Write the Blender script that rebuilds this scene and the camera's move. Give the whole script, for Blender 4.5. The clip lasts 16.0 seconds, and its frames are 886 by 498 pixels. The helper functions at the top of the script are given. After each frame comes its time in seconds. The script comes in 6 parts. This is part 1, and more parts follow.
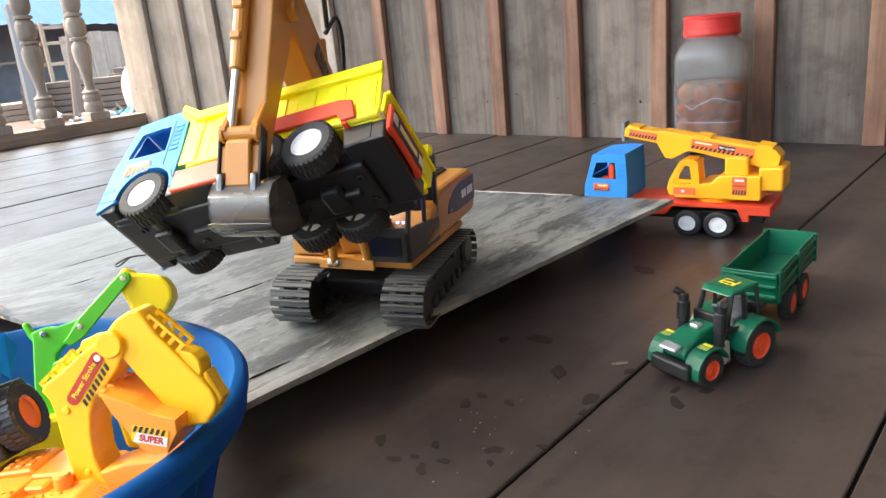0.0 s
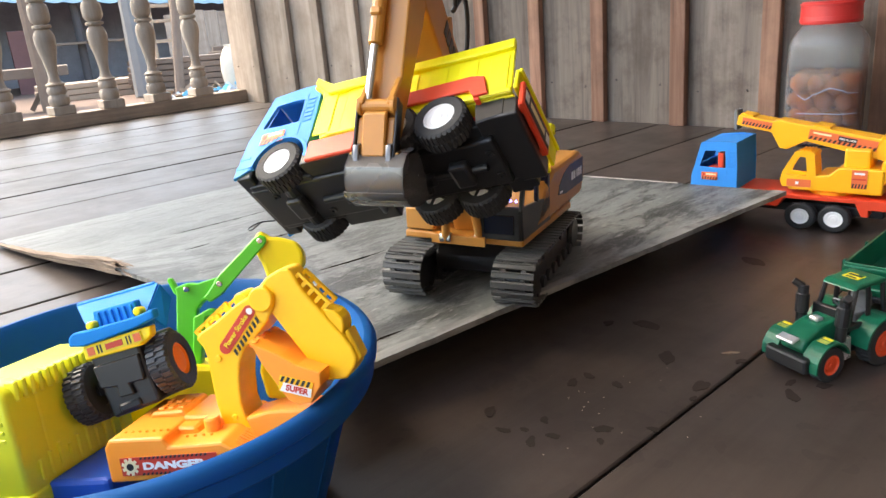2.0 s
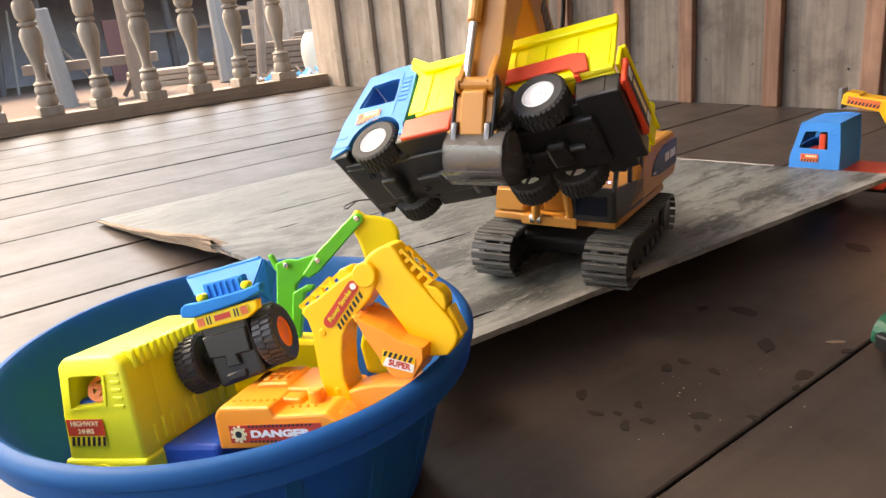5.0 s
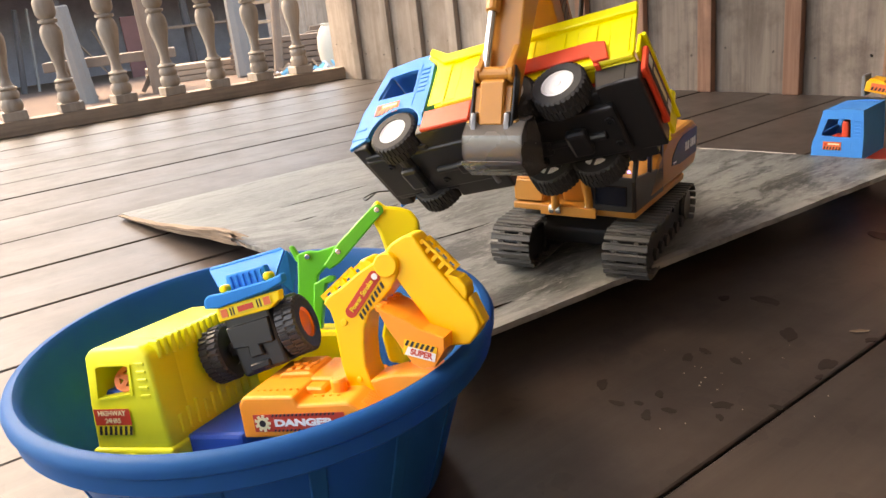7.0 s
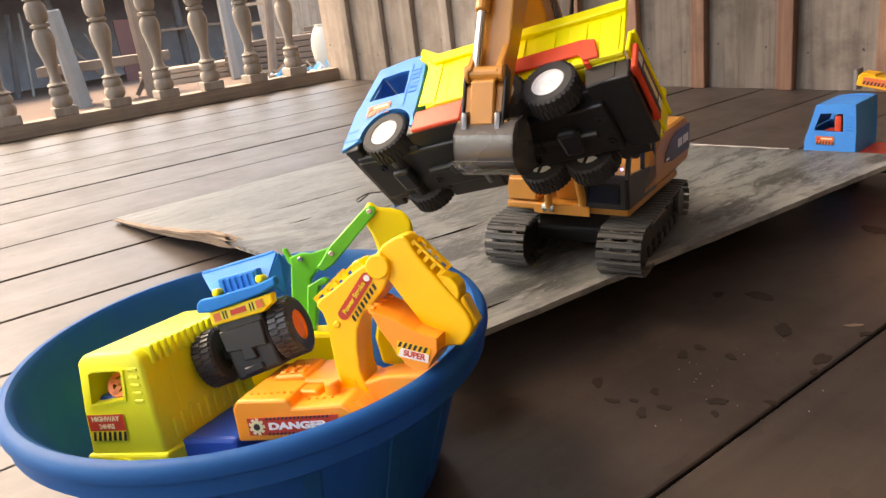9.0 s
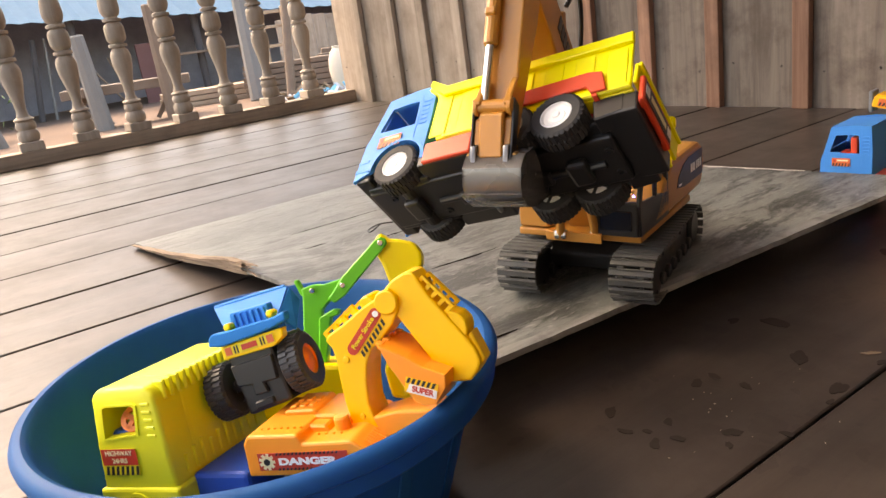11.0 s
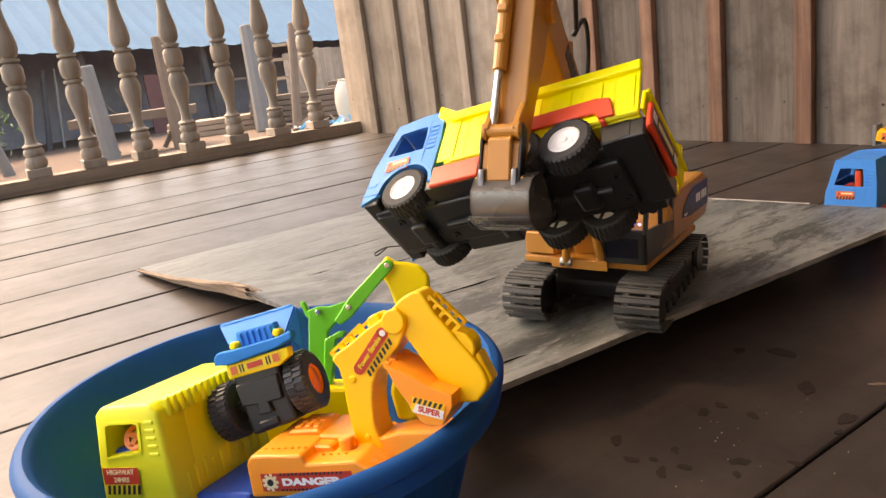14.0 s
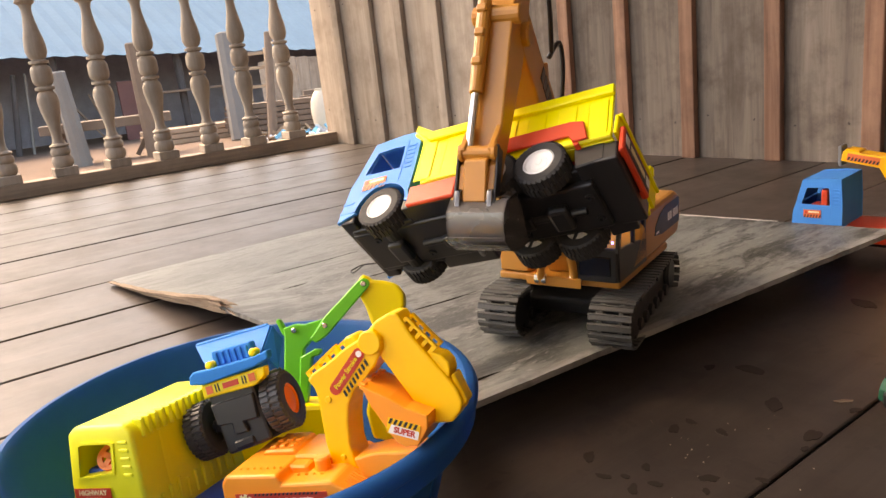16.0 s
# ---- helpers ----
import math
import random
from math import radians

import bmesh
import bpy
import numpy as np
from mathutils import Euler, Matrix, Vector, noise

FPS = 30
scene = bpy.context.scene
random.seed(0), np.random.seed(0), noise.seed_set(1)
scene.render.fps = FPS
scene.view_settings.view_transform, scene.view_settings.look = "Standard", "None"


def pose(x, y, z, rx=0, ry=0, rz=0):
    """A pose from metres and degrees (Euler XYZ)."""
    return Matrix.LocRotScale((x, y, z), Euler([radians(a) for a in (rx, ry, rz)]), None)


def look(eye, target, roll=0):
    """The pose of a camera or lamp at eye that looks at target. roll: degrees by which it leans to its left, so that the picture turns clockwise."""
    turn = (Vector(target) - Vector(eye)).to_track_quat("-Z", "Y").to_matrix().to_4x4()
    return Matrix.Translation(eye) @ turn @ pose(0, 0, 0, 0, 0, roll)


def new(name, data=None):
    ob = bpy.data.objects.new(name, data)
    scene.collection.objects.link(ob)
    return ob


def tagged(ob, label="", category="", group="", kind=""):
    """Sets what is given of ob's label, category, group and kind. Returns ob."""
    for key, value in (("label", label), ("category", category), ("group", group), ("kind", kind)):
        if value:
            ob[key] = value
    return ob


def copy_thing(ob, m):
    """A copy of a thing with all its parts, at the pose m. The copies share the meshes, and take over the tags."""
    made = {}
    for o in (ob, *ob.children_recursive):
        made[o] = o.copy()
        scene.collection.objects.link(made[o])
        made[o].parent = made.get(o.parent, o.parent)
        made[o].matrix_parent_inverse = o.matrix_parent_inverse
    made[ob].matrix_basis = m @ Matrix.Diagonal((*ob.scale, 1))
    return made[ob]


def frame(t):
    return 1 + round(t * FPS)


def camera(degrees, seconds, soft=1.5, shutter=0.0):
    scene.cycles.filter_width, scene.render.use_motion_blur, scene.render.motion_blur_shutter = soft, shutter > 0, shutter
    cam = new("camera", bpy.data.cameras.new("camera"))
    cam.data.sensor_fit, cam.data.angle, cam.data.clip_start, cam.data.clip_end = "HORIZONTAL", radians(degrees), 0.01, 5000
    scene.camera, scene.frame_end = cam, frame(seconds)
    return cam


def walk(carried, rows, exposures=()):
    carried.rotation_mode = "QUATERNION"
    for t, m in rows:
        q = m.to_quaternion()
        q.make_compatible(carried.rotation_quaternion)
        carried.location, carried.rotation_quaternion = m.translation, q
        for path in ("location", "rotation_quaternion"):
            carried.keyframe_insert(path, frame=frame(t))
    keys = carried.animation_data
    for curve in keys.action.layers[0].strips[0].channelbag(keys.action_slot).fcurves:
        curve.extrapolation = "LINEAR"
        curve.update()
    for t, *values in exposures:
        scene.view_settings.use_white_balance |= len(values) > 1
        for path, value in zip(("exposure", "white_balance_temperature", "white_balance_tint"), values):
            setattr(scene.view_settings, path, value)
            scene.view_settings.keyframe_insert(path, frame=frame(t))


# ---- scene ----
cam = camera(61.35, 16.0)
PATH = [
    (0, 0.0225, 0.0370, 0.3231, 40.03, -17.00, 5.35),
    (0.5, 0.0215, 0.0358, 0.3229, 40.74, -17.09, 5.44),
    (1, 0.0117, 0.0309, 0.3219, 42.87, -17.11, 5.33),
    (1.5, 0.0087, 0.0140, 0.3216, 45.31, -17.31, 5.07),
    (2, 0.0075, 0.0055, 0.3220, 46.58, -17.57, 4.55),
    (2.5, 0.0060, 0.0027, 0.3219, 46.85, -17.97, 4.21),
    (3, 0.0019, 0.0016, 0.3198, 47.31, -18.59, 4.33),
    (3.5, 0.0000, 0.0000, 0.3200, 47.78, -18.55, 4.61),
    (4, -0.0018, -0.0056, 0.3211, 49.27, -17.88, 4.83),
    (4.5, -0.0046, -0.0057, 0.3190, 51.08, -17.96, 5.07),
    (4.7, -0.0036, -0.0061, 0.3196, 51.64, -18.10, 5.24),
    (7, -0.0036, -0.0096, 0.3185, 53.31, -18.72, 6.33),
    (7.5, -0.0035, -0.0101, 0.3198, 53.41, -18.68, 6.33),
    (8, -0.0026, -0.0082, 0.3198, 53.23, -18.55, 6.42),
    (8.5, -0.0016, -0.0079, 0.3197, 53.01, -18.63, 6.64),
    (9, -0.0021, -0.0067, 0.3188, 52.85, -18.83, 7.03),
    (9.2, -0.0023, -0.0086, 0.3207, 52.81, -19.08, 7.00),
    (11.3, 0.0014, 0.0002, 0.3284, 54.40, -16.59, 7.75),
    (11.5, 0.0014, 0.0002, 0.3284, 54.10, -15.39, 7.65),
    (12, 0.0008, 0.0010, 0.3284, 53.39, -13.38, 7.64),
    (12.5, -0.0009, -0.0049, 0.3209, 54.01, -13.78, 7.46),
    (13, 0.0025, -0.0065, 0.3248, 54.48, -14.05, 7.05),
    (13.5, 0.0024, -0.0064, 0.3242, 54.40, -14.18, 6.91),
    (14, 0.0010, -0.0055, 0.3219, 54.44, -14.74, 7.13),
    (14.5, 0.0036, -0.0056, 0.3231, 54.42, -15.02, 7.37),
    (15, 0.0040, -0.0041, 0.3237, 54.16, -14.82, 7.59),
    (15.5, 0.0050, -0.0071, 0.3272, 53.52, -14.17, 7.09),
    (16, 0.0045, -0.0075, 0.3303, 52.69, -14.20, 6.30),
]
walk(cam, [(t, pose(x, y, z, 90 + pitch, roll, yaw)) for t, x, y, z, yaw, pitch, roll in PATH],
     exposures=[(0.0, 2.95, 6900, 4), (1.5, 2.80, 7000, 5), (4.5, 2.74, 8100, 10), (9.0, 2.57, 8750, 13), (16.0, 2.43, 9350, 16)])

# ---- light ----
world = bpy.data.worlds.new("world")
scene.world = world
world.use_nodes = True
wn = world.node_tree
sky = wn.nodes.new("ShaderNodeTexSky")
sky.sky_type = "NISHITA"
sky.sun_disc = False
sky.sun_elevation = radians(48)
sky.sun_rotation = radians(250)
sky.air_density, sky.dust_density = 1.0, 3.0
wn.links.new(sky.outputs[0], wn.nodes["Background"].inputs[0])
wn.nodes["Background"].inputs[1].default_value = 0.15
sun = new("sun", bpy.data.lights.new("sun", "SUN"))
sun.data.energy, sun.data.angle, sun.data.color = 0.6, radians(25), (1.0, 0.95, 0.88)
sun.matrix_world = look((0, 0, 0), (0.50, 0.05, -0.86))


# ---- materials ----
def mat(name, color, rough=0.5, metal=0.0, vary=0.12, scale=18.0, bump=0.0, bump_scale=120.0, spec=0.5, worn=None, coat=0.0, trans=0.0):
    """A surface with colour variation at two scales, uneven gloss and fine relief."""
    m = bpy.data.materials.new(name)
    m.use_nodes = True
    nt, b = m.node_tree, m.node_tree.nodes["Principled BSDF"]
    co = nt.nodes.new("ShaderNodeTexCoord")
    n1, n2 = nt.nodes.new("ShaderNodeTexNoise"), nt.nodes.new("ShaderNodeTexNoise")
    n1.inputs["Scale"].default_value, n1.inputs["Detail"].default_value = scale, 4
    n2.inputs["Scale"].default_value, n2.inputs["Detail"].default_value = scale * 9, 3
    nt.links.new(co.outputs["Object"], n1.inputs["Vector"])
    nt.links.new(co.outputs["Object"], n2.inputs["Vector"])
    mix = nt.nodes.new("ShaderNodeMixRGB")
    mix.inputs[1].default_value = (*[c * (1 - vary) for c in color], 1)
    mix.inputs[2].default_value = (*(worn or [min(1, c * (1 + vary)) for c in color]), 1)
    add = nt.nodes.new("ShaderNodeMath")
    add.operation = "MULTIPLY_ADD"
    add.inputs[1].default_value = 0.35
    nt.links.new(n2.outputs[0], add.inputs[0])
    ramp = nt.nodes.new("ShaderNodeMath")
    ramp.operation = "MULTIPLY"
    ramp.inputs[1].default_value = 0.65
    nt.links.new(n1.outputs[0], ramp.inputs[0])
    nt.links.new(ramp.outputs[0], add.inputs[2])
    nt.links.new(add.outputs[0], mix.inputs[0])
    nt.links.new(mix.outputs[0], b.inputs["Base Color"])
    rr = nt.nodes.new("ShaderNodeMapRange")
    rr.inputs["To Min"].default_value, rr.inputs["To Max"].default_value = max(0.04, rough - 0.09), min(1, rough + 0.09)
    nt.links.new(n1.outputs[0], rr.inputs["Value"])
    nt.links.new(rr.outputs[0], b.inputs["Roughness"])
    b.inputs["Metallic"].default_value = metal
    b.inputs["Specular IOR Level"].default_value = spec
    b.inputs["Coat Weight"].default_value = coat
    b.inputs["Transmission Weight"].default_value = trans
    if bump:
        n3, bp = nt.nodes.new("ShaderNodeTexNoise"), nt.nodes.new("ShaderNodeBump")
        n3.inputs["Scale"].default_value, n3.inputs["Detail"].default_value = bump_scale, 5
        nt.links.new(co.outputs["Object"], n3.inputs["Vector"])
        bp.inputs["Strength"].default_value, bp.inputs["Distance"].default_value = bump, 0.002
        nt.links.new(n3.outputs[0], bp.inputs["Height"])
        nt.links.new(bp.outputs[0], b.inputs["Normal"])
    return m


def wood(name, dark, light, along, rough=0.5, grain=26.0, stains=0.5, stain_color=(0.02, 0.014, 0.01), bump=0.35, spec=0.5, spots=0.0, tone=0.35, blotch=5.5, spread=(0.47, 0.66)):
    """Sawn timber: long grain along one axis, blotches, stains, small dark spots, a tone of its own for each board."""
    m = bpy.data.materials.new(name)
    m.use_nodes = True
    nt, b = m.node_tree, m.node_tree.nodes["Principled BSDF"]
    L = nt.links.new
    geo = nt.nodes.new("ShaderNodeNewGeometry")
    info = nt.nodes.new("ShaderNodeObjectInfo")
    off = nt.nodes.new("ShaderNodeVectorMath")
    off.operation = "MULTIPLY_ADD"
    off.inputs[1].default_value = (7.3, 5.1, 3.7)
    L(info.outputs["Random"], off.inputs[0])
    L(geo.outputs["Position"], off.inputs[2])
    sc = [grain] * 3
    sc["xyz".index(along)] = grain * 0.06
    mp = nt.nodes.new("ShaderNodeMapping")
    mp.inputs["Scale"].default_value = sc
    L(off.outputs[0], mp.inputs["Vector"])
    g = nt.nodes.new("ShaderNodeTexNoise")
    g.inputs["Scale"].default_value, g.inputs["Detail"].default_value, g.inputs["Roughness"].default_value = 1.0, 7, 0.65
    g.inputs["Distortion"].default_value = 0.4
    L(mp.outputs[0], g.inputs["Vector"])
    cr = nt.nodes.new("ShaderNodeValToRGB")
    cr.color_ramp.elements[0].position, cr.color_ramp.elements[1].position = 0.32, 0.7
    cr.color_ramp.elements[0].color, cr.color_ramp.elements[1].color = (*dark, 1), (*light, 1)
    L(g.outputs[0], cr.inputs[0])
    # blotches
    s = nt.nodes.new("ShaderNodeTexNoise")
    s.inputs["Scale"].default_value, s.inputs["Detail"].default_value, s.inputs["Roughness"].default_value = blotch, 9, 0.68
    L(off.outputs[0], s.inputs["Vector"])
    sr = nt.nodes.new("ShaderNodeMapRange")
    sr.inputs["From Min"].default_value, sr.inputs["From Max"].default_value = spread
    sr.inputs["To Max"].default_value = stains
    L(s.outputs[0], sr.inputs["Value"])
    mx = nt.nodes.new("ShaderNodeMixRGB")
    mx.inputs[2].default_value = (*stain_color, 1)
    L(sr.outputs[0], mx.inputs[0])
    L(cr.outputs[0], mx.inputs[1])
    col = mx.outputs[0]
    if spots:
        v = nt.nodes.new("ShaderNodeTexVoronoi")
        v.inputs["Scale"].default_value = 38.0
        wob = nt.nodes.new("ShaderNodeTexNoise")
        wob.inputs["Scale"].default_value = 30
        L(geo.outputs["Position"], wob.inputs["Vector"])
        wv = nt.nodes.new("ShaderNodeVectorMath")
        wv.operation = "MULTIPLY_ADD"
        wv.inputs[1].default_value = (0.05, 0.05, 0.05)
        L(wob.outputs["Color"], wv.inputs[0])
        L(geo.outputs["Position"], wv.inputs[2])
        L(wv.outputs[0], v.inputs["Vector"])
        cell = nt.nodes.new("ShaderNodeMath")
        cell.operation = "MULTIPLY_ADD"
        cell.inputs[1].default_value, cell.inputs[2].default_value = 0.62, -0.16
        sep = nt.nodes.new("ShaderNodeSeparateColor")
        L(v.outputs["Color"], sep.inputs[0])
        L(sep.outputs[0], cell.inputs[0])
        lt = nt.nodes.new("ShaderNodeMath")
        lt.operation = "LESS_THAN"
        L(v.outputs["Distance"], lt.inputs[0])
        L(cell.outputs[0], lt.inputs[1])
        am = nt.nodes.new("ShaderNodeMath")
        am.operation = "MULTIPLY"
        am.inputs[1].default_value = spots
        L(lt.outputs[0], am.inputs[0])
        m2 = nt.nodes.new("ShaderNodeMixRGB")
        m2.inputs[2].default_value = (0.018, 0.012, 0.009, 1)
        L(am.outputs[0], m2.inputs[0])
        L(col, m2.inputs[1])
        col = m2.outputs[0]
    hsv = nt.nodes.new("ShaderNodeHueSaturation")
    tv = nt.nodes.new("ShaderNodeMapRange")
    tv.inputs["To Min"].default_value, tv.inputs["To Max"].default_value = 1 - tone / 2, 1 + tone / 2
    L(info.outputs["Random"], tv.inputs["Value"])
    L(tv.outputs[0], hsv.inputs["Value"])
    L(col, hsv.inputs["Color"])
    L(hsv.outputs[0], b.inputs["Base Color"])
    rr = nt.nodes.new("ShaderNodeMapRange")
    rr.inputs["To Min"].default_value, rr.inputs["To Max"].default_value = max(0.05, rough - 0.16), min(1, rough + 0.16)
    L(s.outputs[0], rr.inputs["Value"])
    L(rr.outputs[0], b.inputs["Roughness"])
    b.inputs["Specular IOR Level"].default_value = spec
    bp = nt.nodes.new("ShaderNodeBump")
    bp.inputs["Strength"].default_value, bp.inputs["Distance"].default_value = bump, 0.003
    L(g.outputs[0], bp.inputs["Height"])
    L(bp.outputs[0], b.inputs["Normal"])
    return m


FLOOR = wood("floor_wood", (0.037, 0.027, 0.0215), (0.082, 0.061, 0.0500), "y", 0.44, 22, 0.70, (0.027, 0.016, 0.011), 0.18, 0.72, 0.35, 0.16)
FLOOR.node_tree.nodes["Principled BSDF"].inputs["Coat Weight"].default_value = 0.06
FLOOR.node_tree.nodes["Principled BSDF"].inputs["Coat Roughness"].default_value = 0.42
WALL = wood("wall_board_wood", (0.094, 0.072, 0.058), (0.240, 0.192, 0.156), "z", 0.72, 30, 0.65, (0.078, 0.057, 0.044), 0.5, 0.3, 0.0, 0.3, 10.0, (0.48, 0.68))
WALLTAN = wood("pale_board_wood", (0.29, 0.23, 0.18), (0.45, 0.37, 0.30), "z", 0.7, 26, 0.6, (0.19, 0.145, 0.112), 0.4, 0.3, 0.0, 0.25)
BATTEN = wood("batten_wood", (0.15, 0.070, 0.042), (0.36, 0.195, 0.125), "z", 0.65, 30, 0.4, (0.06, 0.035, 0.025), 0.4, 0.35, 0.0, 0.35)
RAIL = wood("rail_wood", (0.30, 0.25, 0.205), (0.42, 0.36, 0.30), "z", 0.75, 34, 0.35, (0.20, 0.165, 0.135), 0.2, 0.3, 0.0, 0.25)
CURB = wood("curb_wood", (0.20, 0.15, 0.11), (0.38, 0.29, 0.22), "y", 0.65, 30, 0.35, (0.12, 0.09, 0.07), 0.3, 0.35, 0.0, 0.2)
def sheet_face():
    """Bare weathered plywood: pale bleached face, long dirty streaks along the grain, fine flaking."""
    m = bpy.data.materials.new("weathered_sheet")
    m.use_nodes = True
    nt, b = m.node_tree, m.node_tree.nodes["Principled BSDF"]
    L = nt.links.new
    geo = nt.nodes.new("ShaderNodeNewGeometry")
    def field(sx, sy, detail, rough, lo, hi, dist=0.0):
        mp = nt.nodes.new("ShaderNodeMapping")
        mp.inputs["Scale"].default_value = (sx, sy, 6)
        L(geo.outputs["Position"], mp.inputs["Vector"])
        n = nt.nodes.new("ShaderNodeTexNoise")
        n.inputs["Scale"].default_value, n.inputs["Detail"].default_value, n.inputs["Roughness"].default_value, n.inputs["Distortion"].default_value = 1.0, detail, rough, dist
        L(mp.outputs[0], n.inputs["Vector"])
        r = nt.nodes.new("ShaderNodeMapRange")
        r.inputs["From Min"].default_value, r.inputs["From Max"].default_value = lo, hi
        L(n.outputs[0], r.inputs["Value"])
        return r.outputs[0], n.outputs[0]
    def blend(fac, a, c):
        x = nt.nodes.new("ShaderNodeMixRGB")
        L(fac, x.inputs[0])
        if isinstance(a, tuple):
            x.inputs[1].default_value = (*a, 1)
        else:
            L(a, x.inputs[1])
        x.inputs[2].default_value = (*c, 1)
        return x.outputs[0]
    broad, _ = field(5.5, 3.2, 4, 0.55, 0.36, 0.66)
    streak, _ = field(60, 13, 6, 0.7, 0.50, 0.66, 0.3)
    fleck, fine = field(150, 42, 5, 0.7, 0.58, 0.68, 0.4)
    grime, _ = field(24, 10, 8, 0.76, 0.46, 0.56, 0.25)
    col = blend(broad, (0.215, 0.222, 0.208), (0.118, 0.126, 0.116))
    col = blend(streak, col, (0.078, 0.080, 0.076))
    # blotches fade in between x -1.30 and -0.62, darkest towards +x
    sep, worn, mul = nt.nodes.new("ShaderNodeSeparateXYZ"), nt.nodes.new("ShaderNodeMapRange"), nt.nodes.new("ShaderNodeMath")
    L(geo.outputs["Position"], sep.inputs[0])
    worn.inputs["From Min"].default_value, worn.inputs["From Max"].default_value = -1.30, -0.62
    worn.inputs["To Min"].default_value, worn.inputs["To Max"].default_value = 0.12, 0.95
    L(sep.outputs[0], worn.inputs["Value"])
    mul.operation = "MULTIPLY"
    L(grime, mul.inputs[0])
    L(worn.outputs[0], mul.inputs[1])
    col = blend(mul.outputs[0], col, (0.030, 0.032, 0.030))
    col = blend(fleck, col, (0.27, 0.265, 0.25))
    L(col, b.inputs["Base Color"])
    rr = nt.nodes.new("ShaderNodeMapRange")
    rr.inputs["To Min"].default_value, rr.inputs["To Max"].default_value = 0.36, 0.62
    L(fine, rr.inputs["Value"])
    L(rr.outputs[0], b.inputs["Roughness"])
    b.inputs["Specular IOR Level"].default_value = 0.7
    bp = nt.nodes.new("ShaderNodeBump")
    bp.inputs["Strength"].default_value, bp.inputs["Distance"].default_value = 0.45, 0.002
    L(fine, bp.inputs["Height"])
    L(bp.outputs[0], b.inputs["Normal"])
    return m


PLYTOP = sheet_face()
PLYEDGE = wood("torn_ply", (0.17, 0.12, 0.085), (0.42, 0.32, 0.24), "x", 0.8, 60, 0.3, (0.06, 0.045, 0.035), 0.5, 0.2, 0.0, 0.4)
PLYMARGIN = wood("chipped_margin", (0.17, 0.170, 0.160), (0.36, 0.36, 0.335), "y", 0.6, 40, 0.7, (0.05, 0.048, 0.045), 0.5, 0.3, 0.0, 0.1, 22.0)
PLYFLAKE = mat("pale_flake", (0.6, 0.56, 0.5), 0.8, vary=0.2, scale=60)
# near-black fill: dirt and the shade of narrow gaps in one colour
DIRT_SHADE = mat("dirt_and_shade", (0.012, 0.009, 0.007), 1.0, vary=0.4, scale=60, spec=0.0)
CEIL = mat("ceiling_timber", (0.36, 0.29, 0.22), 0.75, vary=0.3, scale=4)
EARTH = mat("earth", (0.155, 0.098, 0.068), 0.95, vary=0.3, scale=1.2, bump=0.6, bump_scale=14)
DARKWOOD = mat("dark_timber", (0.075, 0.068, 0.07), 0.8, vary=0.4, scale=6)
OLDWOOD = mat("old_timber", (0.19, 0.135, 0.10), 0.8, vary=0.3, scale=9, bump=0.4, bump_scale=40)
TIN = mat("blue_tin", (0.12, 0.20, 0.275), 0.8, vary=0.2, scale=1.5, spec=0.1)
CONCRETE = mat("concrete", (0.20, 0.19, 0.18), 0.85, vary=0.2, scale=7)


# ---- mesh helpers ----
def part(name, bm, material, parent=None, label="", smooth=False):
    me = bpy.data.meshes.new(name)
    bmesh.ops.recalc_face_normals(bm, faces=bm.faces)
    bm.to_mesh(me)
    bm.free()
    if smooth:
        me.shade_smooth()
        me.set_sharp_from_angle(angle=radians(38))
    me.materials.append(material)
    ob = new(name, me)
    if parent:
        ob.parent = parent
    if label:
        ob["label"] = label
    return ob


def pieces(name, bm, material, parent, label=""):
    """Each separate piece of the bmesh becomes a part of its own."""
    left = set(bm.verts)
    while left:
        seed = min(left, key=lambda v: v.index)
        island, todo = {seed}, [seed]
        while todo:
            for e in todo.pop().link_edges:
                for v in e.verts:
                    if v not in island:
                        island.add(v)
                        todo.append(v)
        left -= island
        one = bmesh.new()
        twin = {v: one.verts.new(v.co) for v in sorted(island, key=lambda v: v.index)}
        for f in sorted({f for v in island for f in v.link_faces}, key=lambda f: f.index):
            one.faces.new([twin[v] for v in f.verts])
        part(name, one, material, parent, label)
    bm.free()


def thing(name, m, label, category, group="", kind=""):
    ob = new(name)
    ob.empty_display_size = 0.02
    ob.matrix_world = m
    return tagged(ob, label, category, group, kind)


def axes(o, x, y):
    """A pose at o whose x axis points along x and whose y axis lies nearest to y."""
    x = Vector(x).normalized()
    y = Vector(y)
    y = (y - x * x.dot(y)).normalized()
    z = x.cross(y)
    m = Matrix((x, y, z)).transposed().to_4x4()
    m.translation = o
    return m


def box(bm, lo, hi, bevel=0.0, m=None, seg=2):
    vs = [bm.verts.new((x, y, z)) for x in (lo[0], hi[0]) for y in (lo[1], hi[1]) for z in (lo[2], hi[2])]
    fs = [bm.faces.new([vs[i] for i in f]) for f in ((0, 1, 3, 2), (4, 6, 7, 5), (0, 4, 5, 1), (2, 3, 7, 6), (0, 2, 6, 4), (1, 5, 7, 3))]
    bmesh.ops.recalc_face_normals(bm, faces=fs)
    if m is not None:
        bmesh.ops.transform(bm, matrix=m, verts=vs)
    if bevel:
        es = list({e for f in fs for e in f.edges})
        bmesh.ops.bevel(bm, geom=es, offset=bevel, segments=seg, affect="EDGES", profile=0.5)
    return bm


